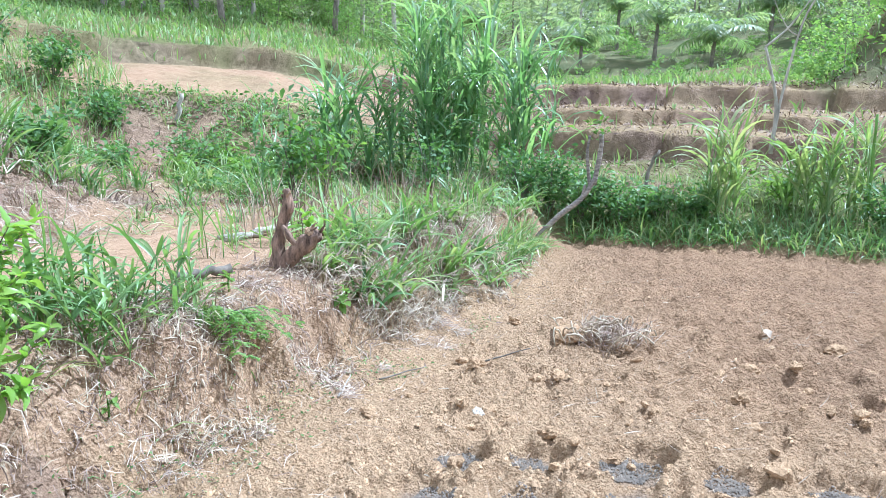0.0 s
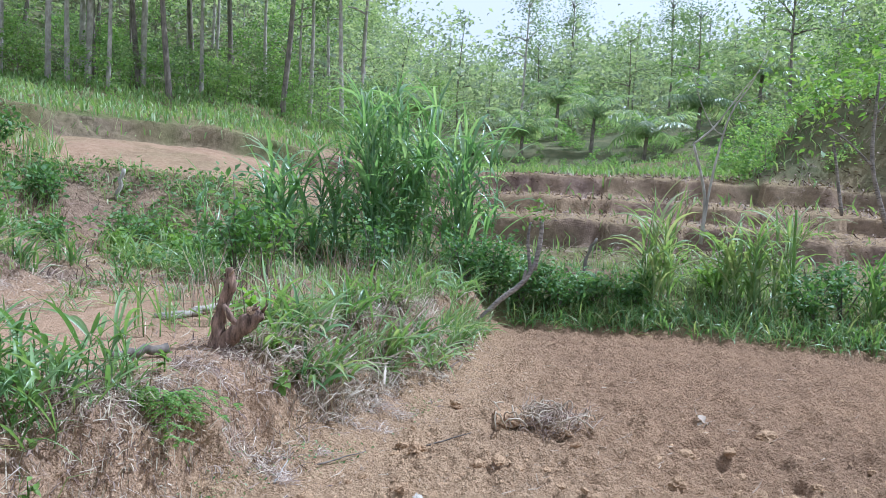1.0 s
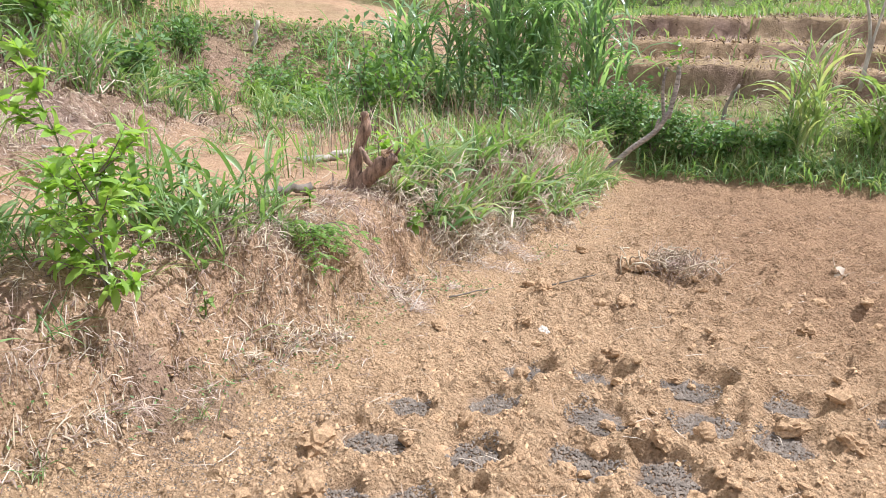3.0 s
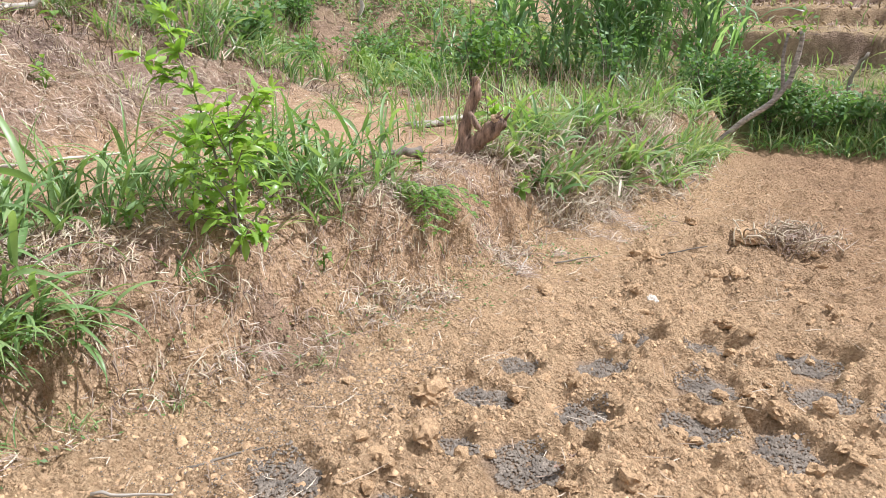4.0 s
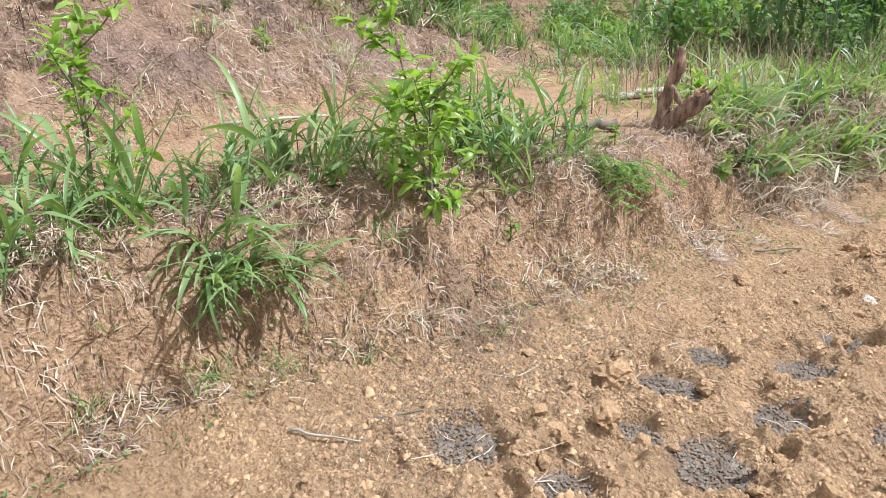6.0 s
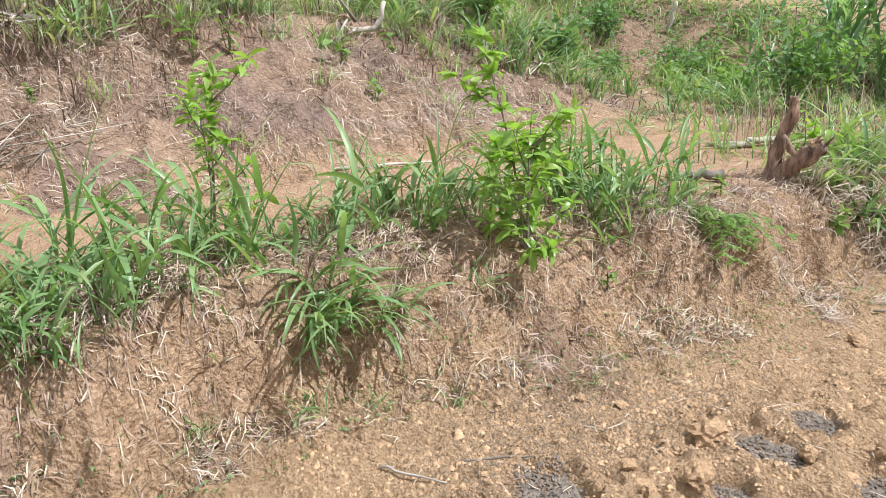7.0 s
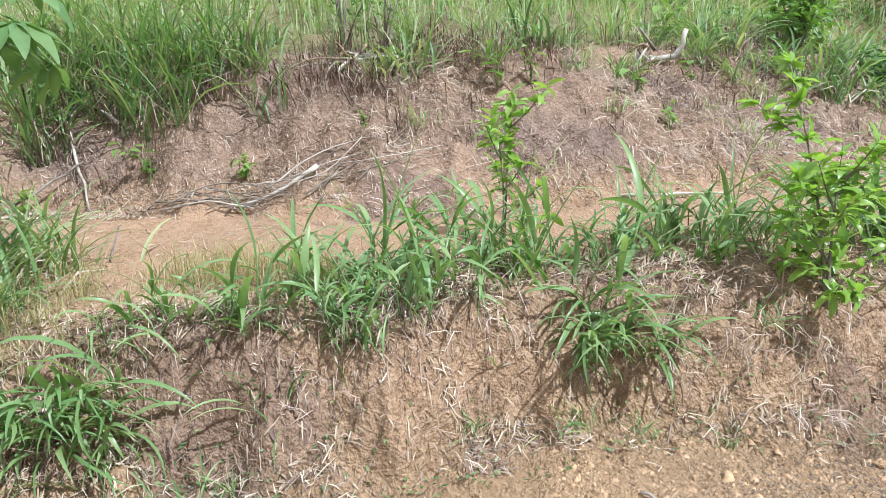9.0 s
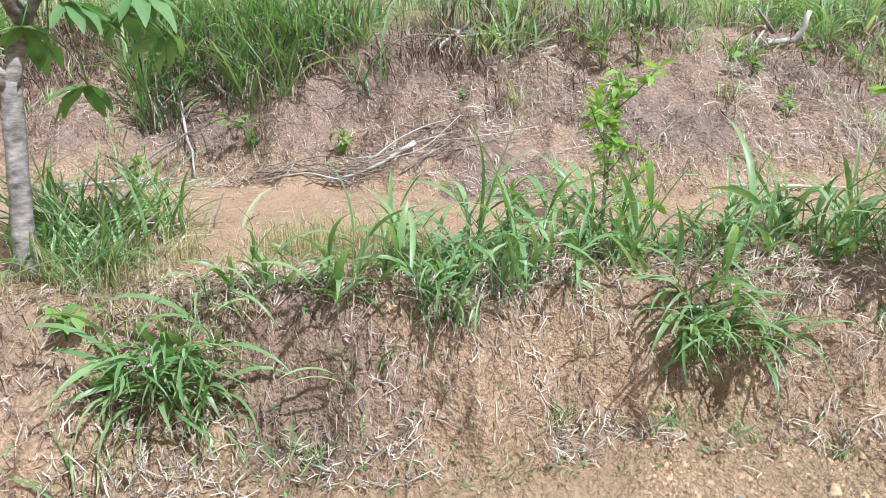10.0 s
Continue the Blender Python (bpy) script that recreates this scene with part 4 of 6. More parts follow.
    stuff("meadow_straw", slips(q, rng.uniform(0, 6.28, len(q)), np.abs(rng.normal(0.4, 0.35, len(q))), rng.uniform(0.15, 0.45, len(q)), rng.uniform(0.006, 0.012, len(q)), rng.uniform(0.2, 1.6, len(q)), 28), LITTER, "dead brown stalks among the meadow grass", "dry grass")
    # tall dense tussock of green grass hanging by the path
    p = scatter(9000, -6.6, -4.4, -0.3, 1.3, lambda x, y, z, s, r: (x < path_edge(y) - 0.6 - 0.15 * np.sin(y * 9)) & (x > path_edge(y) - 1.7) & (y < 1.05 + 0.2 * np.sin(x * 11)) & (r.uniform(0, 1, len(x)) < 0.25 + smooth(-0.1, 0.15, fbm(x * 3, y * 3, 2, 47))), 217)[:760]
    v = ribbons(p, rng.normal(1.7, 1.4, len(p)), np.abs(rng.normal(0.3, 0.25, len(p))), rng.uniform(0.3, 0.8, len(p)), rng.uniform(0.01, 0.021, len(p)), rng.uniform(0.4, 1.9, len(p)), 5, 0.2, 0.4, 19)
    stuff("tall_bank_grass", v, GRASS, "tall dense green grass hanging down the upper bank", "grass")
    q = p[::2] + [0.04, 0.05, 0]
    stuff("tall_bank_straw", slips(q, rng.normal(1.7, 1.4, len(q)), np.abs(rng.normal(0.4, 0.3, len(q))), rng.uniform(0.25, 0.6, len(q)), rng.uniform(0.005, 0.012, len(q)), rng.uniform(0.5, 2.0, len(q)), 20), LITTER, "withered blades among the tall bank grass", "dry grass")
    # loose tufts on the slope
    for i, (x, y, s) in enumerate([(-4.6, 2.0, 0.8), (-4.35, 3.3, 0.9), (-3.9, 3.1, 0.9), (-3.85, 4.2, 1.0), (-4.2, 2.6, 0.7), (-3.6, 4.9, 1.0), (-4.1, 4.0, 0.9), (-5.0, 2.5, 1.0)]):
        ob = thing("grass_tuft", (x, y, height(x, y)), "green and yellow grass tuft on the dry upper bank", "grass", "tufts on the upper bank", i * 1.1, s)
        part("foliage", (SMALL + BROAD)[i % 7][0], ob)
        part("thatch", (SMALL + BROAD)[i % 7][1], ob, "withered straw-coloured thatch")
    for i in range(34):
        y = -1.6 + 8.4 * (i + rng.uniform(-1.4, 1.4)) / 34
        x = float(path_edge(y)) - rng.uniform(0.95, 1.9)
        ob = thing("crest_tuft", (x, y, height(x, y)), "leafy grass tuft on the upper bank's brink", "grass", "tufts on the upper brink", i * 1.7, rng.uniform(0.45, 1.25))
        part("foliage", (BROAD + SUNLIT)[i % 6][0], ob)
        part("thatch", BROAD[i % 4][1], ob, "withered straw-coloured thatch")


def dead_tussocks():
    """Matted clumps of dead stalks that spread down both banks."""
    rng = np.random.RandomState(23)
    low = scatter(3000, -3.0, 1.0, -1.6, 7.0, lambda x, y, z, s, r: (x < bank_foot(y) + 0.1) & (x > bank_crest(y) - 0.05) & (r.uniform(0, 1, len(x)) < 0.15 + smooth(-0.1, 0.2, fbm(x * 1.9, y * 1.9, 2, 83))), 231)[:120]
    up = scatter(4000, -7, -2.6, -2.0, 6.0, lambda x, y, z, s, r: (x < path_edge(y) + 0.1) & (x > path_edge(y) - 1.4) & (y < 6.4), 232)[:110]
    for name, spots, n, size, label in (("dead_tussocks", low, 26, 0.1, "matted dead grass clumps on the low bank"), ("bank_tussocks", up, 26, 0.15, "matted dead grass clumps on the upper bank")):
        c = np.repeat(spots, n, 0)
        zx, zy = slope_at(c[:, 0], c[:, 1])
        down = np.arctan2(-zx, -zy)
        az = down + rng.normal(0, 1.0, len(c))
        tone = np.repeat(rng.uniform(0.6, 1.5, len(spots)), n)
        lean = np.clip(np.pi / 2 + np.arctan(np.hypot(zx, zy)) * np.cos(az - down) - np.abs(rng.normal(0.35, 0.35, len(c))), 0.1, 3.0)
        base = c + np.column_stack([rng.normal(0, 0.03, len(c)), rng.normal(0, 0.03, len(c)), np.full(len(c), 0.012)])
        stuff(name, slips(base, az, lean, size * tone * rng.uniform(0.3, 1.2, len(c)), rng.uniform(0.0016, 0.0045, len(c)), rng.uniform(0.1, 1.1, len(c)), 24), LITTER, label, "dry grass")


def curled_litter():
    """Dead leaves, long and curled, that lie loose on both banks and throw small shadows."""
    rng = np.random.RandomState(27)
    def low(x, y, z, s, r):
        t = (bank_foot(y) - x) / np.maximum(bank_foot(y) - bank_crest(y), 0.2)
        return (t > -0.5) & (t < 1.5) & (r.uniform(0, 1, len(x)) < (0.12 + 0.88 * smooth(0.4, 0.85, t)) * (0.3 + smooth(-0.08, 0.15, fbm(x * 3.1, y * 3.1, 3, 85))))
    def high(x, y, z, s, r):
        e = path_edge(y)
        return (x < e + 0.05) & (x > e - 1.45) & (y < 6.4) & (r.uniform(0, 1, len(x)) < 0.2 + smooth(-0.08, 0.15, fbm(x * 2.7, y * 2.7, 3, 86)))
    def strip(x, y, z, s, r):
        return (x < bank_crest(y) + 0.05) & (x > bank_crest(y) - 0.6) & (y < 1.9) & (r.uniform(0, 1, len(x)) < 0.3 + smooth(-0.1, 0.1, fbm(x * 3, y * 3, 2, 87)))
    for name, p, label in (("curled_dead_leaves", scatter(100000, -3.1, 1.2, -1.8, 7.6, low, 251)[:13000], "curled dead grass leaves hanging on the low bank"),
                           ("upper_dead_leaves", scatter(40000, -7, -2.5, -2.2, 6.4, high, 252)[:6800], "curled dead grass leaves on the upper bank"),
                           ("crest_dead_leaves", scatter(9000, -3.4, -2.0, -1.5, 1.9, strip, 253)[:1700], "withered leaves strewn between grass and footpath")):
        zx, zy = slope_at(p[:, 0], p[:, 1])
        down = np.arctan2(-zx, -zy)
        n = len(p)
        az = down + rng.normal(0, 0.9, n)
        lean = np.clip(np.pi / 2 + np.arctan(np.hypot(zx, zy)) * np.cos(az - down) - np.abs(rng.normal(0.3, 0.35, n)), 0.1, 2.9)
        v = ribbons(p + [0, 0, 0.008], az, lean, rng.gamma(2.0, 0.018, n) + 0.016, 0.0015 + rng.gamma(1.6, 0.0016, n), rng.normal(0.5, 0.8, n), 3, 0.3, 0.9, 27)
        stuff(name, v, DEAD, label, "dry grass")


def bench_litter():
    rng = np.random.RandomState(29)
    p = scatter(9000, -5.2, -0.4, -1.0, 7.4, lambda x, y, z, s, r: (x < bank_crest(y) - 0.05) & (x > path_edge(y)) & (r.uniform(0, 1, len(x)) < 0.1 + smooth(0.0, 0.25, fbm(x * 1.7, y * 1.7, 3, 73)) + 0.5 * smooth(0.5, 0.0, x - path_edge(y))), 241)[:2600]
    stuff("path_litter", slips(p + [0, 0, 0.008], rng.uniform(0, 6.28, len(p)), rng.normal(1.5, 0.12, len(p)), rng.gamma(2.0, 0.03, len(p)) + 0.01, rng.uniform(0.002, 0.006, len(p)), rng.normal(0, 0.4, len(p)), 32), STRAW, "dry straw bits strewn on the footpath", "dry grass")
    p = scatter(9000, -3.4, -2.55, -0.8, 0.75, lambda x, y, z, s, r: (x < bank_crest(y) - 0.02) & (x > bank_crest(y) - 0.72) & (r.uniform(0, 1, len(x)) < 0.1 + smooth(-0.05, 0.15, fbm(x * 3, y * 3, 2, 74))), 242)[:1500]
    stuff("thin_path_grass", slips(p, rng.uniform(0, 6.28, len(p)), np.abs(rng.normal(0.25, 0.25, len(p))), rng.uniform(0.06, 0.24, len(p)), rng.uniform(0.0018, 0.004, len(p)), rng.uniform(0.2, 1.4, len(p)), 33), THIN, "thin yellowing grass on the path's edge", "grass")
    for i, (x, y, s) in enumerate([(-2.3, 5.2, 1.2), (-2.05, 5.6, 1.3), (-1.7, 5.9, 1.2), (-2.45, 4.6, 1.0), (-1.5, 5.0, 1.1), (-2.2, 6.2, 1.4), (-1.8, 6.5, 1.3), (-1.3, 6.2, 1.3), (-2.5, 5.8, 1.3), (-1.9, 3.8, 0.8), (-2.55, 3.7, 0.9), (-2.6, 6.6, 1.4), (-1.1, 5.4, 1.2), (-2.3, 3.2, 0.7), (-2.65, 2.6, 0.7), (-2.95, 1.9, 0.7)]):
        grass_clump(SMALL[i % 3], x, y, s, i * 1.6, "low green grass tuft growing on the footpath")


for i, (x, y, s) in enumerate([(-3.3, 5.2, 1.2), (-3.5, 5.5, 1.3), (-3.7, 5.1, 1.2), (-3.35, 5.8, 1.3), (-3.1, 5.6, 1.0), (-3.75, 5.9, 1.5), (-3.2, 6.2, 1.4), (-3.5, 6.4, 1.5), (-2.95, 6.0, 1.1), (-3.9, 4.7, 1.2), (-3.6, 4.4, 1.0), (-3.4, 4.9, 0.9)]):
    grass_clump(BROAD[i % 4], x, y, s, i * 2.3, "hanging green and straw-coloured grass on the bank's shoulder")


bank_litter()
bench_litter()
upper_bank()
dead_tussocks()
curled_litter()

# ---- saplings with broad fresh leaves ----
SAP_LEAF = blade_material("sapling_leaf", [(0.0, (0.16, 0.3, 0.045)), (0.5, (0.26, 0.42, 0.075)), (1.0, (0.37, 0.51, 0.12))], 0.34, 0.5, 0.48)
LEAVES = [leaf_shape("leaf", 0.115, 0.048, SAP_LEAF, 6, c, 0.03) for c in (0.3, 0.7, 1.1)]


def sapling(x, y, stems, side, leaves, label, seed, extra=40):
    """Upright stems given by their tip offsets; side shoots with leaves gathered towards their ends."""
    rng = np.random.RandomState(seed)
    ob = thing("sapling", (x, y, height(x, y) - 0.02), label, "sapling", "saplings on the bank")
    mains = [curve_points([(0, 0, 0), np.array(t) * [0.35, 0.35, 0.5] + rng.normal(0, 0.012, 3), t], 14) for t in stems]
    lines = list(mains)
    for k in range(side):
        l = mains[0 if k % 3 == 0 else len(mains) - 1]
        start = l[rng.randint(1, 12)]
        a, run = rng.uniform(0, 6.28), rng.uniform(0.12, 0.26)
        end = start + np.array([math.cos(a) * run, math.sin(a) * run, run * rng.uniform(0.3, 1.1)])
        lines.append(curve_points([start, (start + end) / 2 + [0, 0, -0.012], end], 8))
    for k, l in enumerate(lines):
        part("stem", mesh_from("sapling_stem", *tube(l, np.linspace(0.008 if k < len(mains) else 0.004, 0.0018, len(l)), 6), BARK), ob)
    for k in range(leaves):
        l = mains[0] if k < extra else lines[k % len(lines)]
        p = l[min(len(l) - 1, int(rng.uniform(0.2, 1.0) ** 0.6 * len(l)))]
        m = Matrix.Translation(Vector(p)) @ Euler((rng.normal(0.4, 0.45), rng.normal(0, 0.4), rng.uniform(0, 6.28))).to_matrix().to_4x4() @ Matrix.Scale(rng.uniform(0.45, 0.9), 4)
        part("leaf", LEAVES[rng.randint(3)], ob, m=m)
    return ob


sapling(-1.59, 2.42, [(-0.3, 0.06, 0.98), (-0.02, 0.02, 0.68)], 26, 500, "bushy sapling with fresh bright green leaves on the bank", 31, 70)
sapling(-2.72, 1.62, [(0.0, 0.05, 0.72), (0.03, -0.04, 0.5)], 7, 150, "slender sapling with glossy bright green leaves beside the path", 32)


# ---- feathery shrub hanging from the bank ----
def feather_shrub(x, y):
    rng = np.random.RandomState(41)
    ob = thing("feathery_shrub", (x, y, height(x, y) + 0.0), "low shrub with feathery dark green leaflets on the bank face", "shrub")
    stems = []
    for i in range(13):
        a = rng.uniform(-2.7, 0.8)
        length = rng.uniform(0.18, 0.36)
        end = np.array([math.cos(a) * length, math.sin(a) * length * 0.7, rng.uniform(-0.22, 0.14)])
        pts = curve_points([(0, 0, 0), end * 0.45 + [0, 0, 0.07], end], 13)
        stems.append(tube(pts, np.linspace(0.004, 0.001, 13), 6))
        # a frond: side ribs with fine leaflets along both edges
        base, az, lean = [], [], []
        for j in range(4, 13, 2):
            d = pts[j] - pts[j - 1]
            fwd = math.atan2(d[0], d[1])
            for sgn in (-1, 1):
                rib = fwd + sgn * rng.uniform(0.8, 1.1)
                reach = 0.09 * math.sin(math.pi * (0.15 + 0.7 * j / 13))
                for q in np.linspace(0.12, 1.0, 10):
                    p = pts[j] + np.array([math.sin(rib), math.cos(rib), -0.35 * q]) * reach * q
                    for side in (-1, 1):
                        base.append(p)
                        az.append(rib + side * 1.05)
                        lean.append(1.55 + rng.normal(0, 0.15))
        v, f = slips(np.array(base), az, lean, rng.uniform(0.014, 0.022, len(base)), 0.0075, 0.2, 50 + i)
        tagged(part("frond", mesh_from("feather_frond", v, f, LEAF), ob), kind="stuff")
    v, f = joined(stems)
    tagged(part("stem", mesh_from("shrub_stem", v, f, BARK), ob, "thin dark woody stems"), kind="stuff")
    return ob


feather_shrub(-1.1, 3.5)


# ---- the old stump ----
def stump():
    ob = thing("tree_stump", (-1.01, 4.35, height(-1.01, 4.35) - 0.06), "gnarled weathered dark tree stump with two broken arms", "stump")
    def gnarled(points, radii, seed):
        q = curve_points(points, 30)
        r = np.interp(np.linspace(0, 1, 30), np.linspace(0, 1, len(radii)), radii)
        v, f = tube(q, r, 20, 0.0, seed)
        rng2 = np.random.RandomState(seed)
        o = rng2.uniform(0, 9, 3)
        centre = np.repeat(q, 20, 0)
        push = np.array([0.34 * noise.noise(Vector((p[0] * 22 + o[0], p[1] * 22 + o[1], p[2] * 7 + o[2]))) + 0.2 * noise.noise(Vector((p[0] * 60, p[1] * 60 + o[1], p[2] * 16))) for p in v])
        return centre + (v - centre) * (1 + push)[:, None], f
    part("trunk", mesh_from("stump_trunk", *gnarled([(0, 0, 0), (-0.01, 0, 0.12), (0.0, 0, 0.25), (0.03, 0, 0.37), (0.06, 0, 0.46), (0.055, 0, 0.55)], [0.075, 0.056, 0.046, 0.038, 0.032, 0.034, 0.04, 0.028, 0.014], 3), STUMP_WOOD), ob)
    part("arm", mesh_from("stump_arm", *gnarled([(0.0, -0.01, 0.03), (0.07, -0.02, 0.13), (0.15, -0.03, 0.2), (0.21, -0.03, 0.26), (0.235, -0.03, 0.3)], [0.045, 0.048, 0.05, 0.055, 0.056, 0.052, 0.046, 0.03], 4), STUMP_WOOD), ob, "thick reddish-brown broken arm")
    rng3 = np.random.RandomState(12)
    for k in range(16):
        end = np.array([0.225, -0.03, 0.285]) if k < 12 else np.array([0.055, 0.0, 0.52])
        wide = 0.045 if k < 12 else 0.022
        p = end + rng3.uniform(-1, 1, 3) * [wide, wide, wide * 0.7]
        d = np.array([0.6, 0.0, 0.75]) * rng3.uniform(0.015, 0.05) + rng3.normal(0, 0.012, 3)
        part("splinter", mesh_from("stump_splinter", *tube([p - d * 0.5, p + d * 0.4, p + d], [0.012, 0.008, 0.002], 6, 0.35, k), (STUMP_WOOD, CUT_WOOD, STUMP_WOOD)[k % 3]), ob)
    knob = tube(curve_points([(0.03, -0.04, 0.33), (0.07, -0.05, 0.26), (0.13, -0.06, 0.2)], 6), [0.012, 0.02, 0.024, 0.02, 0.018, 0.01], 8, 0.12, 6)
    part("branch_stub", mesh_from("stump_stub", *knob, STUMP_WOOD), ob, "split branch stub")
    scar = lump_mesh("stump_scar", CUT_WOOD, 9, 0.3)
    part("cut_scar", scar, ob, "pale orange cut scar", Matrix.Translation((0.2, -0.07, 0.3)) @ Euler((1.2, 0.5, 0.2)).to_matrix().to_4x4() @ Matrix.Scale(0.055, 4))
    rng = np.random.RandomState(8)
    for k in range(5):
        a = rng.uniform(0, 6.28)
        r = tube(curve_points([(0, 0, 0.06), (math.cos(a) * 0.1, math.sin(a) * 0.1, 0.03), (math.cos(a) * 0.24, math.sin(a) * 0.24, -0.03)], 7), np.linspace(0.035, 0.006, 7), 8, 0.1, k)
        part("root", mesh_from("stump_root", *r, STUMP_WOOD), ob)
    lines = [curve_points([(0.12, 0.06, 0.1), (0.13 + 0.03 * k, 0.08, 0.28), (0.1 + 0.07 * k, 0.1, 0.46 - 0.05 * k)], 8) for k in range(3)]
    part("sprout", mesh_from("stump_sprout", *joined([tube(l, np.linspace(0.005, 0.002, 8), 6) for l in lines]), BARK), ob, "thin leafy shoots")
    for k in range(26):
        l = lines[k % 3]
        m = Matrix.Translation(Vector(l[3 + k % 5])) @ Euler((rng.normal(0.3, 0.4), rng.normal(0, 0.3), rng.uniform(0, 6.28))).to_matrix().to_4x4() @ Matrix.Scale(rng.uniform(0.5, 1.0), 4)
        part("leaf", LEAVES[k % 3], ob, m=m)
    return ob


stump()


# ---- sticks, logs, stones ----
def stick(points, r0, r1, mat, label, name="stick", group="", lift=True, seed=0):
    p = np.array(points, float)
    if lift:
        p = np.array([[a, b, height(a, b) + c] for a, b, c in p])
    base = p[0].copy()
    q = curve_points(p - base, 9)
    q[1:-1] += np.random.RandomState(seed).normal(0, r0 * 0.35, (7, 3))
    me = mesh_from(name, *tube(q, np.linspace(r0, r1, 9), 8, 0.12, seed), mat)
    ob = new(name, me)
    ob.location = base
    return tagged(ob, label, "stick" if name != "log" else "log", group)


stick([(-1.5, 3.86, 0.03), (-1.22, 4.05, 0.05)], 0.024, 0.03, BARK, "short grey-brown log lying on the path by the stump", "log", seed=1)
stick([(-1.55, 5.0, 0.02), (-1.2, 5.5, 0.05)], 0.018, 0.026, PALE_BARK, "bleached pale branch lying behind the stump", "branch", seed=2)
stick([(-1.62, 5.05, 0.02), (-1.35, 5.25, 0.03)], 0.014, 0.02, PALE_BARK, "bleached pale branch lying behind the stump", "branch", seed=3)
PILE = "dry grey stick in a brush pile on the bank"
pile_rng = np.random.RandomState(19)
PILE_LINE = curve_points([(-4.32, 0.33, 0.02), (-4.04, 0.72, 0.02), (-3.9, 0.9, 0.03), (-3.76, 1.27, 0.04), (-3.82, 1.63, 0.05), (-3.86, 2.06, 0.06)], 40)
for i in range(22):
    i0 = int(pile_rng.choice([pile_rng.uniform(0, 10), pile_rng.uniform(14, 26)]))
    i1 = min(39, i0 + int(pile_rng.uniform(8, 20)))
    side_ = pile_rng.normal(0, 0.1, (3, 1)) * [1, 0.6, 0] + pile_rng.normal(0, 0.03, (3, 3)) * [1, 1, 0] + np.array([0, 0, abs(pile_rng.normal(0, 0.025))])
    stick(PILE_LINE[[i0, (i0 + i1) // 2, i1]] + side_, 0.006 if i % 5 == 0 else 0.0035, 0.0018, (BARK, PALE_BARK, BARK)[i % 3], PILE, "stick", "sticks of the brush pile", seed=20 + i)
stick([(-4.05, 0.72, 0.02), (-3.93, 0.93, 0.04), (-3.83, 1.14, 0.08)], 0.006, 0.014, PALE_BARK, "bleached pale branch on the brush pile", "branch", seed=15)
stick([(-4.3, 0.36, 0.02), (-4.1, 0.58, 0.03), (-3.97, 0.8, 0.02)], 0.007, 0.004, PALE_BARK, "bleached pale branch on the brush pile", "branch", seed=16)
for i, (a, b) in enumerate([((-5.29, 0.0, 0.02), (-4.67, 0.02, 0.02)), ((-5.22, 0.21, 0.02), (-4.96, 0.36, 0.02)), ((-2.98, 2.64, 0.015), (-2.75, 3.3, 0.015)), ((-4.7, -0.45, 0.04), (-4.95, 0.05, 0.05)),
                            ((-4.6, -0.75, 0.03), (-4.75, -0.2, 0.03)), ((-2.9, 4.0, 0.02), (-2.6, 4.5, 0.05)), ((-2.85, 4.25, 0.02), (-2.55, 4.35, 0.04)), ((-3.4, -0.02, 0.01), (-3.55, 0.05, 0.12))]):
    stick([a, b], 0.012 if i < 7 else 0.005, 0.006 if i < 7 else 0.003, (PALE_BARK, BARK)[i in (3, 7)], "bleached dry stick lying by the path", "stick", "loose sticks", seed=50 + i)
for i, (a, b) in enumerate([((-2.42, -0.52, 0.02), (-2.25, -0.63, 0.01)), ((-2.3, 0.02, 0.02), (-2.12, 0.16, 0.01)), ((-1.35, 1.55, 0.01), (-1.15, 1.7, 0.02)), ((-1.55, 1.35, 0.01), (-1.3, 1.4, 0.01)),
                            ((-0.35, 3.85, 0.02), (-0.1, 4.15, 0.02)), ((-0.55, 3.62, 0.01), (-0.52, 3.9, 0.03), ), ((0.25, 4.2, 0.01), (0.55, 4.3, 0.02))]):
    stick([a, b], 0.006, 0.003, (BARK, PALE_BARK)[i % 2], "thin dry twig lying on the earth", "twig", "twigs", seed=70 + i)


def root_tangle(x, y, seed, label, wide=0.55, n=16):
    """Exposed roots and dead branches that stick out of the upper bank."""
    rng = np.random.RandomState(seed)
    ob = thing("root_tangle", (x + 0.06, y, height(x, y) + 0.07), label, "roots")
    for k in range(n):
        a = rng.uniform(-2.2, 1.2)
        end = np.array([abs(math.cos(a)) * rng.uniform(0.05, 0.3), math.sin(a) * rng.uniform(0.2, wide), rng.uniform(-0.32, 0.08)])
        me = mesh_from("root", *tube(curve_points([rng.normal(0, 0.04, 3), end * 0.5 + rng.normal(0, 0.06, 3), end + rng.normal(0, 0.05, 3)], 8), np.linspace(rng.uniform(0.006, 0.016), 0.002, 8), 6, 0.15, k), (BARK, STUMP_WOOD, PALE_BARK)[k % 3])
        part("root", me, ob)
    return ob


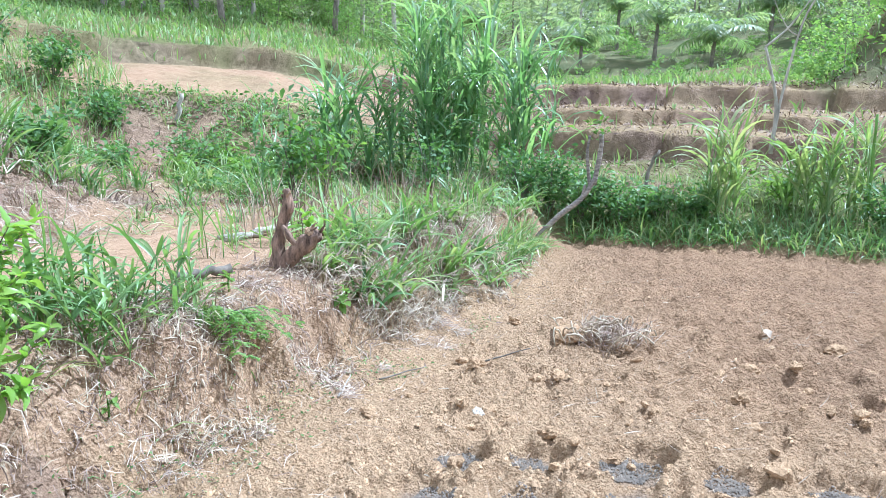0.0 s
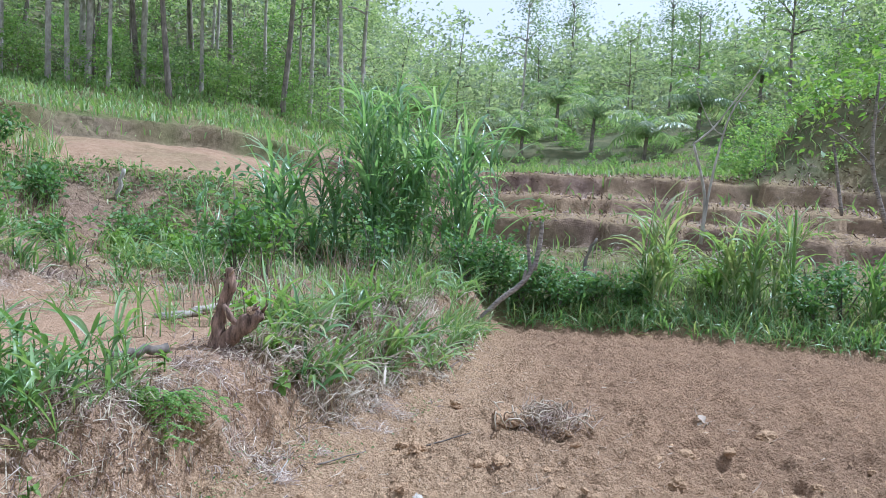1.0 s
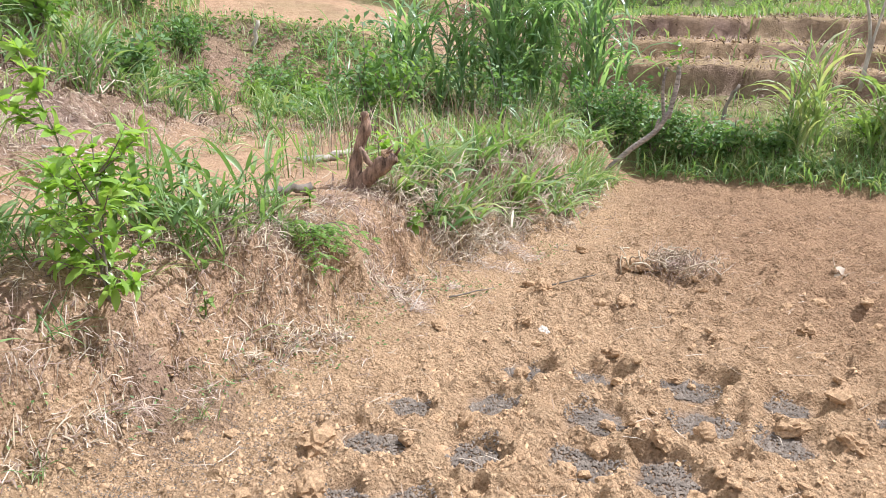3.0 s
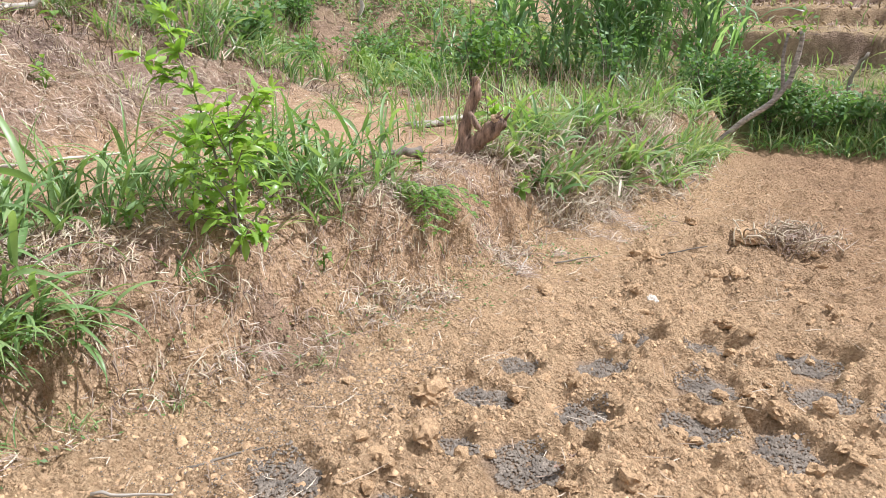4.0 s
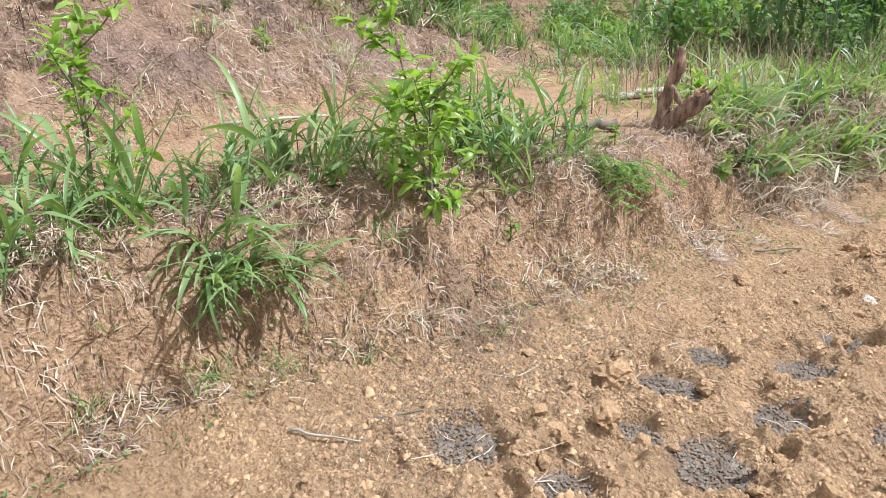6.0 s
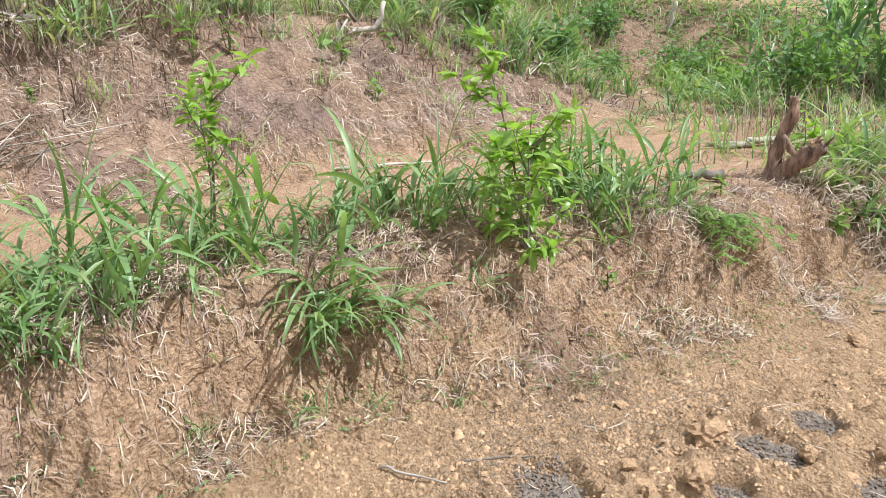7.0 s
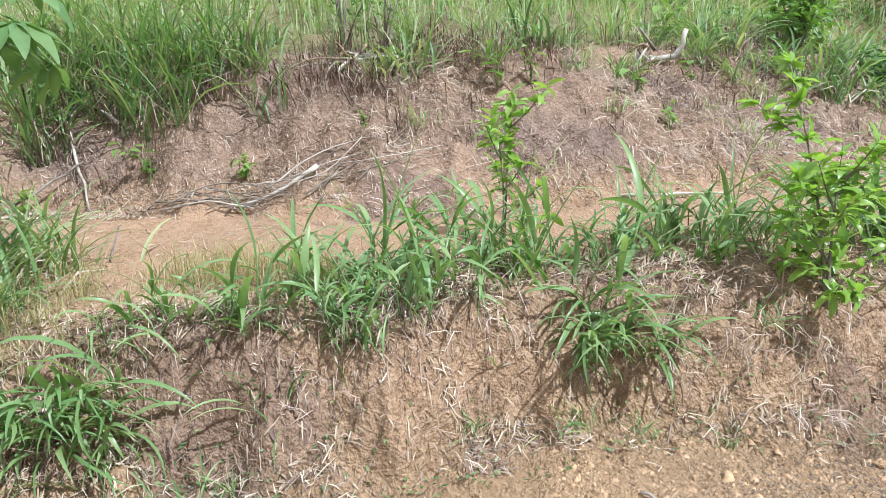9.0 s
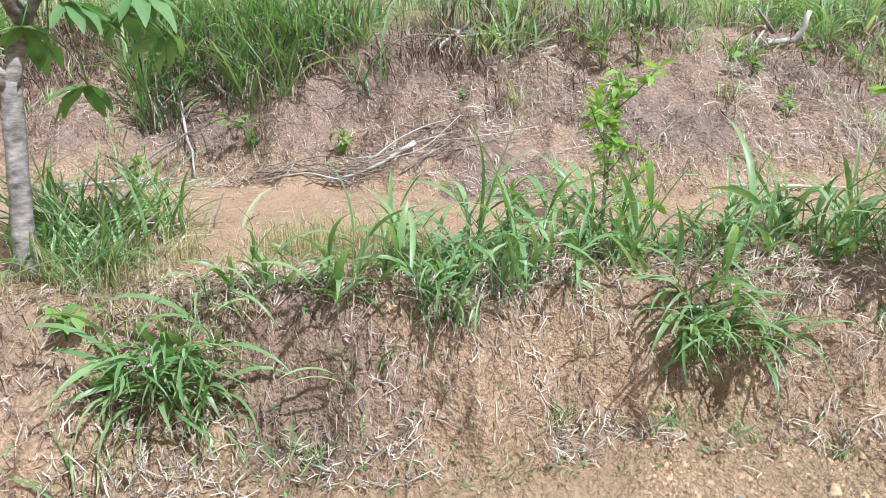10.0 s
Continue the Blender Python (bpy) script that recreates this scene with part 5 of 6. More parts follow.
root_tangle(-4.6, 1.75, 61, "tangle of grey roots and dead branches in the upper bank", 0.6, 30)
stick([(-4.66, 1.7, 0.06), (-4.56, 1.84, 0.08), (-4.47, 2.0, 0.06)], 0.018, 0.026, BARK, "short grey log caught in the root tangle", "log", seed=93)
root_tangle(-3.95, 3.75, 62, "weathered grey root stock with dry strands on the bank", 0.3, 9)
stick([(-3.95, 3.7, 0.05), (-3.8, 3.95, 0.12), (-3.75, 4.0, 0.4)], 0.025, 0.016, PALE_BARK, "bent pale branch standing on the bank edge", "branch", seed=91)
stick([(-4.15, 11.2, 0.0), (-4.06, 11.2, 0.5)], 0.035, 0.03, PALE_BARK, "short bleached white stake leaning on the terrace", "stake", seed=92)


# ---- clods, stones, pellets and debris of the dug field ----
CLODS = [lump_mesh("soil_clod", SOIL, 300 + i, 0.75, 3 if i < 3 else 2) for i in range(9)]


def field_debris():
    rng = np.random.RandomState(77)
    spots = [(-0.63, 1.88, 0.09), (-0.36, 2.32, 0.085), (0.51, 3.18, 0.1), (-0.16, 2.41, 0.07), (0.42, 2.55, 0.07), (0.6, 3.0, 0.06), (-1.18, 2.14, 0.035), (0.05, 1.8, 0.07), (0.78, 2.45, 0.08)]
    for _ in range(170):
        r, a = rng.uniform(1.35, 5.2), rng.uniform(-0.75, 0.45)
        x, y = r * math.sin(-a), r * math.cos(a)
        if x > float(bank_foot(y)) + 0.25:
            spots.append((x, y, rng.gamma(3.0, 0.013) + 0.02))
    for x, y, s in spots:
        ob = new("soil_clod", CLODS[rng.randint(3) if s > 0.065 else 3 + rng.randint(6)])
        ob.matrix_basis = Matrix.LocRotScale((x, y, height(x, y) + s * 0.18), Euler(rng.uniform(-0.5, 0.5, 3) + [0, 0, rng.uniform(0, 6)]), Vector((s * rng.uniform(0.8, 1.3), s, s * rng.uniform(0.7, 1.1))))
        tagged(ob, "lump of dry ochre-brown soil on the dug field", "clod", "soil clods")
    # crumbs too many to count
    def loose(x, y, z, share, r):
        far_off = np.hypot(x, y)
        open_soil = smooth(-0.05, 0.35, x - bank_foot(y)) + 0.07
        return (x > bank_crest(y)) & (np.arctan2(-x, y) < 1.75) & (np.arctan2(x, y) < 0.95) & (far_off > 1.0) & ((share["ash"] < 0.5) | (r.uniform(0, 1, len(x)) < 0.15)) & (r.uniform(0, 1, len(x)) < np.clip(np.clip(2.8 / far_off ** 1.3, 0, 1) / np.clip(4.6 / far_off ** 1.3, 1e-3, 1), 0, 1) * open_soil * (0.35 + 1.5 * np.clip(fbm(x * 4, y * 4, 2, 66) + 0.25, 0, 1)))
    p = scatter(380000, -2.9, 4.8, -0.5, 7.2, loose, 301, lambda x, y: (x > bank_foot(y) - 0.4) & (np.abs(np.arctan2(x, y)) < 1.0) & (hashed(np.floor(x * 9000), np.floor(y * 9000), 5) < np.clip(4.6 / np.hypot(x, y) ** 1.3, 0, 1)))[:42000]
    q = np.array([[1, 0, -0.3], [0, 1, -0.3], [-1, 0, -0.3], [0, -1, -0.3], [0.3, 0.25, 0.7], [-0.35, -0.2, 0.55]], float)
    size = (rng.gamma(1.1, 0.003, len(p)) + 0.0028) * np.clip(1.25 - 0.13 * np.hypot(p[:, 0], p[:, 1]), 0.6, 1.0)
    ang = rng.uniform(0, 6.28, len(p))
    jit = q[None] * (1 + rng.uniform(-0.35, 0.35, (len(p), 6, 3))) + rng.uniform(-0.3, 0.3, (len(p), 6, 3))
    c, s = np.cos(ang)[:, None], np.sin(ang)[:, None]
    v = np.stack([jit[..., 0] * c - jit[..., 1] * s, jit[..., 0] * s + jit[..., 1] * c, jit[..., 2]], -1) * size[:, None, None] + p[:, None]
    lump = np.array([[0, 1, 4], [1, 2, 5], [1, 5, 4], [2, 3, 5], [3, 0, 4], [3, 4, 5]])
    f = (np.arange(len(p))[:, None, None] * 6 + lump[None]).reshape(-1, 3)
    tagged(new("soil_crumbs", mesh_from("soil_crumbs", v.reshape(-1, 3), f, SOIL, False)), "loose dry soil crumbs scattered over the field", "soil", kind="stuff")
    tri = np.array([[0, 1, 4], [1, 2, 4], [2, 3, 4], [3, 0, 4]])
    # pellets that fill the planting pits
    pts = []
    for px, py, pr in PITS:
        n = int(680 * (pr / 0.15) ** 2)
        a = rng.uniform(0, 6.28, n)
        r = pr * np.sqrt(rng.uniform(0, 1, n)) * (0.78 + 0.16 * np.sin(2 * a + px * 9) + 0.1 * np.sin(5 * a + py * 7))
        pts.append(np.column_stack([px + r * np.cos(a), py + r * np.sin(a)]))
    for px, py, pr, n in ((-1.3, 1.8, 0.4, 900), (-1.02, 2.15, 0.36, 900), (-0.85, 2.5, 0.3, 400), (-1.15, 1.4, 0.3, 300), (-2.22, 0.4, 0.22, 420), (-2.4, 0.0, 0.2, 200)):
        pts.append(np.column_stack([rng.normal(px, pr * 0.5, n), rng.normal(py, pr * 0.5, n)]))
    xy = np.concatenate(pts)
    z = land(xy[:, 0], xy[:, 1])[0]
    n = len(xy)
    size = rng.uniform(0.0045, 0.008, n) * np.where(np.arange(n) < sum(len(q) for q in pts[:len(PITS)]), 1.0, 0.62)
    box = np.array([[1, 0, 0], [0, 0.8, 0], [-1, 0, 0], [0, -0.8, 0], [0, 0, 0.8], [0, 0, -0.8]], float)
    ang = rng.uniform(0, 6.28, n)
    c, s = np.cos(ang)[:, None], np.sin(ang)[:, None]
    j = box[None] * (1 + rng.uniform(-0.2, 0.2, (n, 6, 3)))
    v = np.stack([j[..., 0] * c - j[..., 1] * s, j[..., 0] * s + j[..., 1] * c, j[..., 2]], -1) * size[:, None, None] + np.column_stack([xy, z + 0.005])[:, None]
    tagged(new("manure_pellets", mesh_from("manure_pellets", v.reshape(-1, 3), (np.arange(n)[:, None, None] * 6 + tri[None]).reshape(-1, 3), PELLET)),
           "dark grey manure pellets filling the planting pits", "manure", kind="stuff")
    # straw bits on the field
    p = scatter(4000, -1.8, 4.0, 1.2, 6.5, lambda x, y, z, s, r: (x > bank_foot(y) - 0.1) & (r.uniform(0, 1, len(x)) < np.clip(0.9 - 0.25 * (x - bank_foot(y)), 0.1, 1)), 303)[:1100]
    stuff("field_straw", slips(p + [0, 0, 0.015], rng.uniform(0, 6.28, len(p)), rng.normal(1.5, 0.12, len(p)), rng.gamma(2.5, 0.025, len(p)) + 0.01, rng.uniform(0.002, 0.005, len(p)), rng.normal(0, 0.3, len(p)), 31), STRAW,
          "pale straw bits scattered on the dug soil", "dry grass")


field_debris()


def straw_nest(x, y):
    rng = np.random.RandomState(83)
    ob = thing("straw_heap", (x, y, height(x, y)), "tangled heap of dry straw and roots on the field", "straw heap")
    pieces = []
    for k in range(60):
        a, r, h = rng.uniform(0, 6.28), rng.uniform(0.07, 0.16), rng.uniform(0.03, 0.11)
        sweep = rng.uniform(1.0, 3.0)
        t = np.linspace(a, a + sweep, 9)
        tilt = rng.normal(0, 0.12)
        cx, cy = rng.normal(0, 0.09, 2)
        pts = np.column_stack([0.07 + cx * 1.2 + np.cos(t) * r * 0.9, cy + np.sin(t) * r * 0.55, 0.03 + h * np.sin(np.linspace(0.2, 2.9, 9)) + tilt * np.sin(t) * r + rng.normal(0, 0.008, 9)])
        pieces.append(tube(pts, np.full(9, rng.uniform(0.003, 0.006)), 6))
    tagged(part("stalk_tangle", mesh_from("heap_stalks", *joined(pieces), HAY), ob, "pale looping dry stalks"), kind="stuff")
    n = 700
    p = np.column_stack([rng.normal(0.08, 0.12, n), rng.normal(0, 0.09, n), np.abs(rng.normal(0.04, 0.04, n))])
    part("dead_leaves", mesh_from("heap_litter", *slips(p, rng.uniform(0, 6.28, n), rng.uniform(0.6, 1.8, n), rng.uniform(0.05, 0.16, n), 0.004, rng.normal(0, 0.8, n), 84), LITTER), ob, "brown crumpled dead leaves")
    part("root_ball", lump_mesh("heap_soil", SOIL, 85, 0.42), ob, "brown soil-matted root ball", Matrix.Translation((-0.13, 0.1, 0.02)) @ Matrix.Scale(0.27, 4))
    return ob


straw_nest(1.0, 4.55)


def flake(x, y, size, mat, label, seed, name="stone_chip"):
    ob = new(name, lump_mesh(name, mat, seed, 0.35))
    ob.matrix_basis = Matrix.LocRotScale((x, y, height(x, y) + size * 0.15), Euler((0.3, 0.2, seed)), Vector((size, size * 0.6, size * 0.7)))
    return tagged(ob, label, "stone")


flake(0.19, 3.44, 0.075, STONE, "flat pale stone chip on the soil", 401)
flake(-1.6, 4.4, 0.05, STONE, "flat pale stone chip on the soil", 403)
for k, (dx, dy) in enumerate(((0, 0), (0.05, 0.03), (-0.04, 0.02))):
    x, y = 2.21 + dx, 4.67 + dy
    ob = new("dead_leaf", leaf_shape("dead_leaf", 0.14, 0.06, STRAW, 6, 1.6, 0.08))
    ob.matrix_basis = pose(x, y, height(x, y) + 0.03, 50 - 30 * k, 20 * k, 120 * k)
    tagged(ob, "curled pale dead leaf on the field", "leaf", "dead leaves")
for k, (x, y) in enumerate(((-0.16, 1.86), (-0.13, 1.9))):
    ob = new("dead_leaf", leaf_shape("dead_leaf", 0.07, 0.035, STUMP_WOOD, 6, 0.9, 0.05))
    ob.matrix_basis = pose(x, y, height(x, y) + 0.025, 60, 10, 160 + 25 * k)
    tagged(ob, "dry brown leaf standing in a planting pit", "leaf", "dead leaves")


# ---- young cassava-like tree by the path ----
def palmate_tree(x, y):
    rng = np.random.RandomState(95)
    ob = thing("young_tree", (x, y, height(x, y) - 0.03), "young tree with mottled pale trunk and palmate dark green leaves", "tree")
    trunk = curve_points([(0, 0, 0), (0.0, 0.02, 0.3), (-0.02, 0.04, 0.6), (-0.02, 0.05, 0.75)], 14)
    part("trunk", mesh_from("young_trunk", *tube(trunk, np.linspace(0.038, 0.036, 14), 12, 0.09, 2), MOTTLED), ob)
    limbs = [curve_points([trunk[-2], (-0.03, 0.12, 0.95), (-0.04, 0.22, 1.1), (0, 0.35, 1.2)], 10), curve_points([trunk[-2], (0.02, -0.08, 0.95), (0.0, -0.16, 1.2), (0.05, -0.2, 1.5)], 10),
             curve_points([(-0.03, 0.12, 0.95), (0.1, 0.05, 1.15), (0.2, 0.05, 1.45)], 10)]
    for k, l in enumerate(limbs):
        part("limb", mesh_from("young_limb", *tube(l, np.linspace(0.032, 0.012, 10), 10, 0.08, 5 + k), MOTTLED), ob)
    blade = leaf_shape("palmate_leaflet", 0.2, 0.07, LEAF_DARK, 7, 0.6, 0.02)
    tips = [(0.08, 0.45, 1.05, 7), (0.1, 0.28, 1.08, 7), (0.1, 0.3, 0.8, 5), (0.14, 0.5, 1.12, 7), (0.06, 0.12, 1.0, 7), (0.0, 0.15, 1.2, 7), (0.15, 0.22, 1.25, 7), (0.05, 0.55, 1.25, 7), (-0.1, 0.3, 1.3, 7), (0.2, -0.1, 1.3, 7), (0.0, -0.3, 1.35, 7), (0.25, 0.1, 1.5, 7), (-0.1, 0.0, 1.5, 7),
            (0.1, 0.4, 1.4, 7), (0.0, 0.1, 1.55, 7), (-0.15, 0.18, 0.95, 6), (-0.2, 0.45, 1.1, 6), (-0.1, 0.6, 0.98, 6)]
    for tx, ty, tz, n in tips:
        tz -= 0.07
        best = min((l for l in limbs), key=lambda l: np.linalg.norm(l[-3] - [tx, ty, tz]))
        stalk = part("leaf", mesh_from("leaf_stalk", *tube(curve_points([best[6], (best[6] + [tx, ty, tz]) / 2 + [0, 0, 0.05], (tx, ty, tz)], 6), np.full(6, 0.003), 6), LEAF), ob)
        spin = rng.uniform(0, 6.28)
        for k in range(n):
            a = spin + (k - (n - 1) / 2) * 0.62
            m = Matrix.Translation((tx, ty, tz)) @ Euler((-0.35 + rng.normal(0, 0.12), rng.normal(0, 0.15), a)).to_matrix().to_4x4() @ Matrix.Scale(1.1 - 0.13 * abs(k - (n - 1) / 2), 4)
            part("leaflet", blade, stalk, m=m)
    return ob


palmate_tree(-3.04, -0.74)


def leafy_weed(x, y, tall, n, size, mat, label, seed, name="weed"):
    rng = np.random.RandomState(seed)
    ob = thing(name, (x, y, height(x, y) - 0.01), label, "weed", "weeds of the bank")
    lines = [curve_points([(0, 0, 0), (rng.normal(0, 0.05) * tall, rng.normal(0, 0.05) * tall, tall * 0.5), (rng.normal(0, 0.25) * tall, rng.normal(0, 0.25) * tall, tall * rng.uniform(0.7, 1))], 7) for _ in range(3)]
    part("stem", mesh_from("weed_stem", *joined([tube(l, np.linspace(0.004, 0.0015, 7), 6) for l in lines]), LEAF), ob)
    blade = leaf_shape("weed_leaf", size, size * 0.62, mat, 6, 0.6, 0.03)
    for k in range(n):
        l = lines[k % 3]
        part("leaf", blade, ob, m=Matrix.Translation(Vector(l[2 + k % 5])) @ Euler((rng.normal(0.0, 0.4), rng.normal(0, 0.3), rng.uniform(0, 6.28))).to_matrix().to_4x4() @ Matrix.Scale(rng.uniform(0.7, 1.3), 4))


for i, (x, y, tall, n, size) in enumerate([(-2.66, -0.6, 0.16, 10, 0.075), (-2.58, -0.5, 0.12, 8, 0.07), (-1.5, 2.95, 0.14, 9, 0.05), (-1.35, 2.75, 0.12, 8, 0.045), (-2.3, 0.95, 0.12, 7, 0.05), (-1.15, 3.75, 0.16, 10, 0.05),
                                           (-4.64, 0.36, 0.3, 16, 0.07), (-4.18, 0.83, 0.18, 16, 0.06), (-3.5, 3.26, 0.2, 12, 0.07), (-3.22, 3.28, 0.2, 12, 0.06), (-4.07, 1.55, 0.14, 30, 0.025), (-3.9, 2.7, 0.3, 14, 0.07), (-4.0, 2.5, 0.35, 14, 0.08), (-4.1, 4.15, 0.45, 14, 0.12), (-0.62, 4.3, 0.2, 12, 0.08), (-1.95, 2.2, 0.12, 8, 0.05), (-3.7, 4.0, 0.2, 10, 0.07), (-4.7, -0.3, 0.2, 10, 0.07)]):
    leafy_weed(x, y, tall, n, size, LEAF, "small leafy yellow-green weed on the bank", 500 + i)


def drooping_blade(x, y):
    ob = thing("broad_blade", (x, y, height(x, y)), "single broad green blade hanging over the bank edge", "grass")
    v, f = ribbons([(0, 0, 0)], 1.9, 0.35, 0.5, 0.04, 2.7, 9, 0.12, 0.0, 3)
    part("blade", mesh_from("hanging_blade", v, f, GRASS), ob)


drooping_blade(-2.42, 0.97)


# ---- tall cane grass, shrubs and hedge beyond the field ----
def cane_clump(name, x, y, tall, stalks, label, seed, mat=GRASS_DARK, leaf=1.15, wide=0.065, spread=0.22, category="cane grass"):
    rng = np.random.RandomState(seed)
    ob = thing(name, (x, y, height(x, y) - 0.05), label, category, "cane grass clumps", rng.uniform(0, 6))
    canes, base, az, lean, length, width, bend = [], [], [], [], [], [], []
    for k in range(stalks):
        a, out = rng.uniform(0, 6.28), rng.uniform(0.0, 0.22)
        h = tall * rng.uniform(0.55, 0.8)
        b = np.array([rng.normal(0, spread), rng.normal(0, spread), 0])
        top = b + [math.cos(a) * out * h, math.sin(a) * out * h, h]
        line_ = curve_points([b, (b + top) / 2 + rng.normal(0, 0.02, 3), top], 8)
        canes.append(tube(line_, np.linspace(0.011, 0.006, 8), 6))
        for j in range(10):
            s = rng.uniform(0.12, 1.0)
            base.append(line_[int(s * 7)])
            az.append(rng.uniform(0, 6.28))
            lean.append(rng.uniform(0.1, 0.6))
            length.append(leaf * rng.uniform(0.6, 1.1))
            width.append(wide * rng.uniform(0.6, 1.1))
            bend.append(rng.uniform(0.5, 2.5))
    for c in canes:
        part("stalk", mesh_from("cane_stalk", *c, mat), ob)
    part("foliage", mesh_from("cane_leaves", *ribbons(np.array(base), az, lean, length, width, bend, 6, 0.2, 0.4, seed), mat), ob)
    return ob


TALL = "tall stand of dark green cane grass with arching leaves"
for i, (x, y, tall, n) in enumerate([(-1.55, 11.2, 1.9, 6), (-1.15, 11.0, 2.1, 6), (-0.75, 11.3, 2.2, 7), (-0.28, 11.0, 3.5, 10), (0.05, 11.1, 3.7, 11), (-0.1, 11.5, 3.6, 8), (0.45, 11.0, 2.6, 6), (0.85, 10.7, 2.5, 8), (1.15, 10.4, 2.4, 7), (0.35, 11.4, 3.0, 6)]):
    cane_clump("cane_grass", x, y, tall, n, TALL, 600 + i, spread=0.17)
cane_clump("cane_grass", -2.15, 8.6, 1.5, 3, "slender upright cane with dark green leaves", 630, GRASS_DARK, 0.5, 0.035, 0.05)
HEDGE = "bright green cane grass clump at the field's edge"
for i, (x, y, tall, n) in enumerate([(3.35, 9.0, 1.75, 6), (3.6, 8.95, 1.5, 5), (4.35, 8.75, 1.35, 6), (4.65, 8.6, 1.45, 6), (4.9, 8.5, 1.5, 6), (5.8, 8.0, 0.8, 5)]):
    cane_clump("hedge_grass", x, y, tall, n, HEDGE, 640 + i, GRASS_PALE, 0.85, 0.046, 0.1)


def shrub(name, x, y, tall, wide, leaves, size, mat, label, seed, category="shrub", dz=0.0):
    rng = np.random.RandomState(seed)
    ob = thing(name, (x, y, height(x, y) - 0.04 + dz), label, category, "shrubs")
    lines, centres = [], []
    shoots = max(6, leaves // 70)
    for k in range(shoots):
        a, out, h = rng.uniform(0, 6.28), wide * math.sqrt(rng.uniform(0, 1)), tall * rng.uniform(0.45, 1.0)
        end = np.array([math.cos(a) * out, math.sin(a) * out, h])
        l = curve_points([(0, 0, 0), end * 0.45 + [0, 0, h * 0.15], end], 9)
        lines.append(tube(l, np.linspace(0.012, 0.003, 9) * (0.6 + tall * 0.4), 6))
        m = leaves // shoots
        i = rng.randint(3, 9, m)
        centres.append(l[i] + rng.normal(0, 0.1 * tall ** 0.5, (m, 3)) * [1.2, 1.2, 0.8])
    tagged(part("stem", mesh_from("shrub_stems", *joined(lines), BARK), ob, "thin brown branching stem"), kind="stuff")
    part("foliage", mesh_from("shrub_foliage", *leaf_cloud(np.concatenate(centres), size, seed), mat), ob)
    return ob


shrub("shrub", -1.6, 7.6, 1.15, 0.42, 420, 0.1, LEAF_DARK, "upright leafy green shrub behind the stump", 701)
shrub("shrub", -1.25, 7.3, 0.8, 0.35, 260, 0.09, LEAF, "upright leafy green shrub behind the stump", 702)
shrub("vine_shrub", -0.15, 7.5, 0.95, 0.2, 360, 0.07, LEAF_DARK, "climbing vine-covered shrub in the tall grass", 703)
for i, (x, y, tall, wide, n, m) in enumerate([(1.7, 9.05, 0.75, 0.45, 900, LEAF_DARK), (2.2, 9.0, 0.6, 0.45, 800, LEAF_DARK), (2.7, 9.0, 0.5, 0.4, 650, LEAF_DARK), (1.35, 9.3, 0.85, 0.4, 800, LEAF_DARK), (3.2, 9.0, 0.45, 0.4, 500, LEAF_DARK),
                                              (5.05, 8.1, 0.65, 0.45, 500, LEAF_DARK), (5.5, 8.2, 0.75, 0.5, 520, LEAF_DARK), (6.1, 7.9, 0.7, 0.5, 500, LEAF_DARK), (1.0, 9.6, 0.9, 0.5, 800, LEAF_DARK), (4.4, 9.2, 0.6, 0.6, 600, LEAF), (6.6, 7.3, 0.8, 0.6, 600, LEAF_DARK)]):
    shrub("hedge_shrub", x, y, tall, wide, n, 0.08, m, "low dense dark green shrub along the field's edge", 710 + i)
# shrubs on the upper bank's nose and on the green terrace behind the path
for i, (x, y, tall, wide, n, m) in enumerate([(-3.9, 5.6, 0.7, 0.4, 600, LEAF), (-3.5, 6.1, 0.55, 0.45, 500, LEAF_DARK), (-4.6, 6.2, 0.8, 0.5, 600, LEAF_DARK), (-3.6, 10.3, 0.6, 0.6, 500, LEAF_DARK), (-2.9, 10.4, 0.5, 0.6, 500, LEAF), (-4.9, 10.6, 0.7, 0.7, 600, LEAF_DARK),
                                              (-5.8, 10.8, 0.7, 0.7, 600, LEAF_DARK), (-2.2, 10.8, 0.5, 0.5, 400, LEAF_DARK), (-6.6, 10.4, 0.9, 0.7, 600, LEAF_DARK), (-3.4, 9.4, 0.4, 0.4, 300, LEAF), (-2.6, 9.6, 0.4, 0.4, 300, LEAF), (-4.3, 9.5, 0.5, 0.5, 400, LEAF_DARK)]):
    shrub("terrace_shrub", x, y, tall, wide, n, 0.09, m, "low green shrub on the terrace slope", 740 + i)
for i, (x, y, s) in enumerate([(-2.4, 9.0, 1.7), (-2.75, 8.2, 1.0), (-1.9, 8.7, 1.0), (-2.1, 7.2, 0.9), (-2.5, 7.0, 0.9), (-1.8, 7.0, 1.0), (-3.0, 8.6, 1.3), (-3.3, 7.6, 1.2), (-1.5, 8.6, 1.2), (-0.9, 8.4, 1.4), (-0.5, 8.8, 1.5), (0.2, 8.8, 1.6), (-2.2, 9.8, 1.5), (-3.0, 9.9, 1.4), (0.9, 8.6, 1.4)]):
    ob = thing("grass_tuft", (x, y, height(x, y)), "green grass tuft on the terrace behind the path", "grass", "terrace tufts", i * 1.3, s)
    part("foliage", BROAD[i % 4][0], ob)
    part("thatch", BROAD[i % 4][1], ob, "withered straw-coloured thatch")


shrub("twiggy_bush", -5.0, 1.85, 0.75, 0.35, 260, 0.035, LEAF_DARK, "twiggy small-leaved bush over bare roots on the bank", 771)
shrub("twiggy_bush", -4.75, 2.05, 0.6, 0.3, 200, 0.035, LEAF_DARK, "twiggy small-leaved bush over bare roots on the bank", 772)


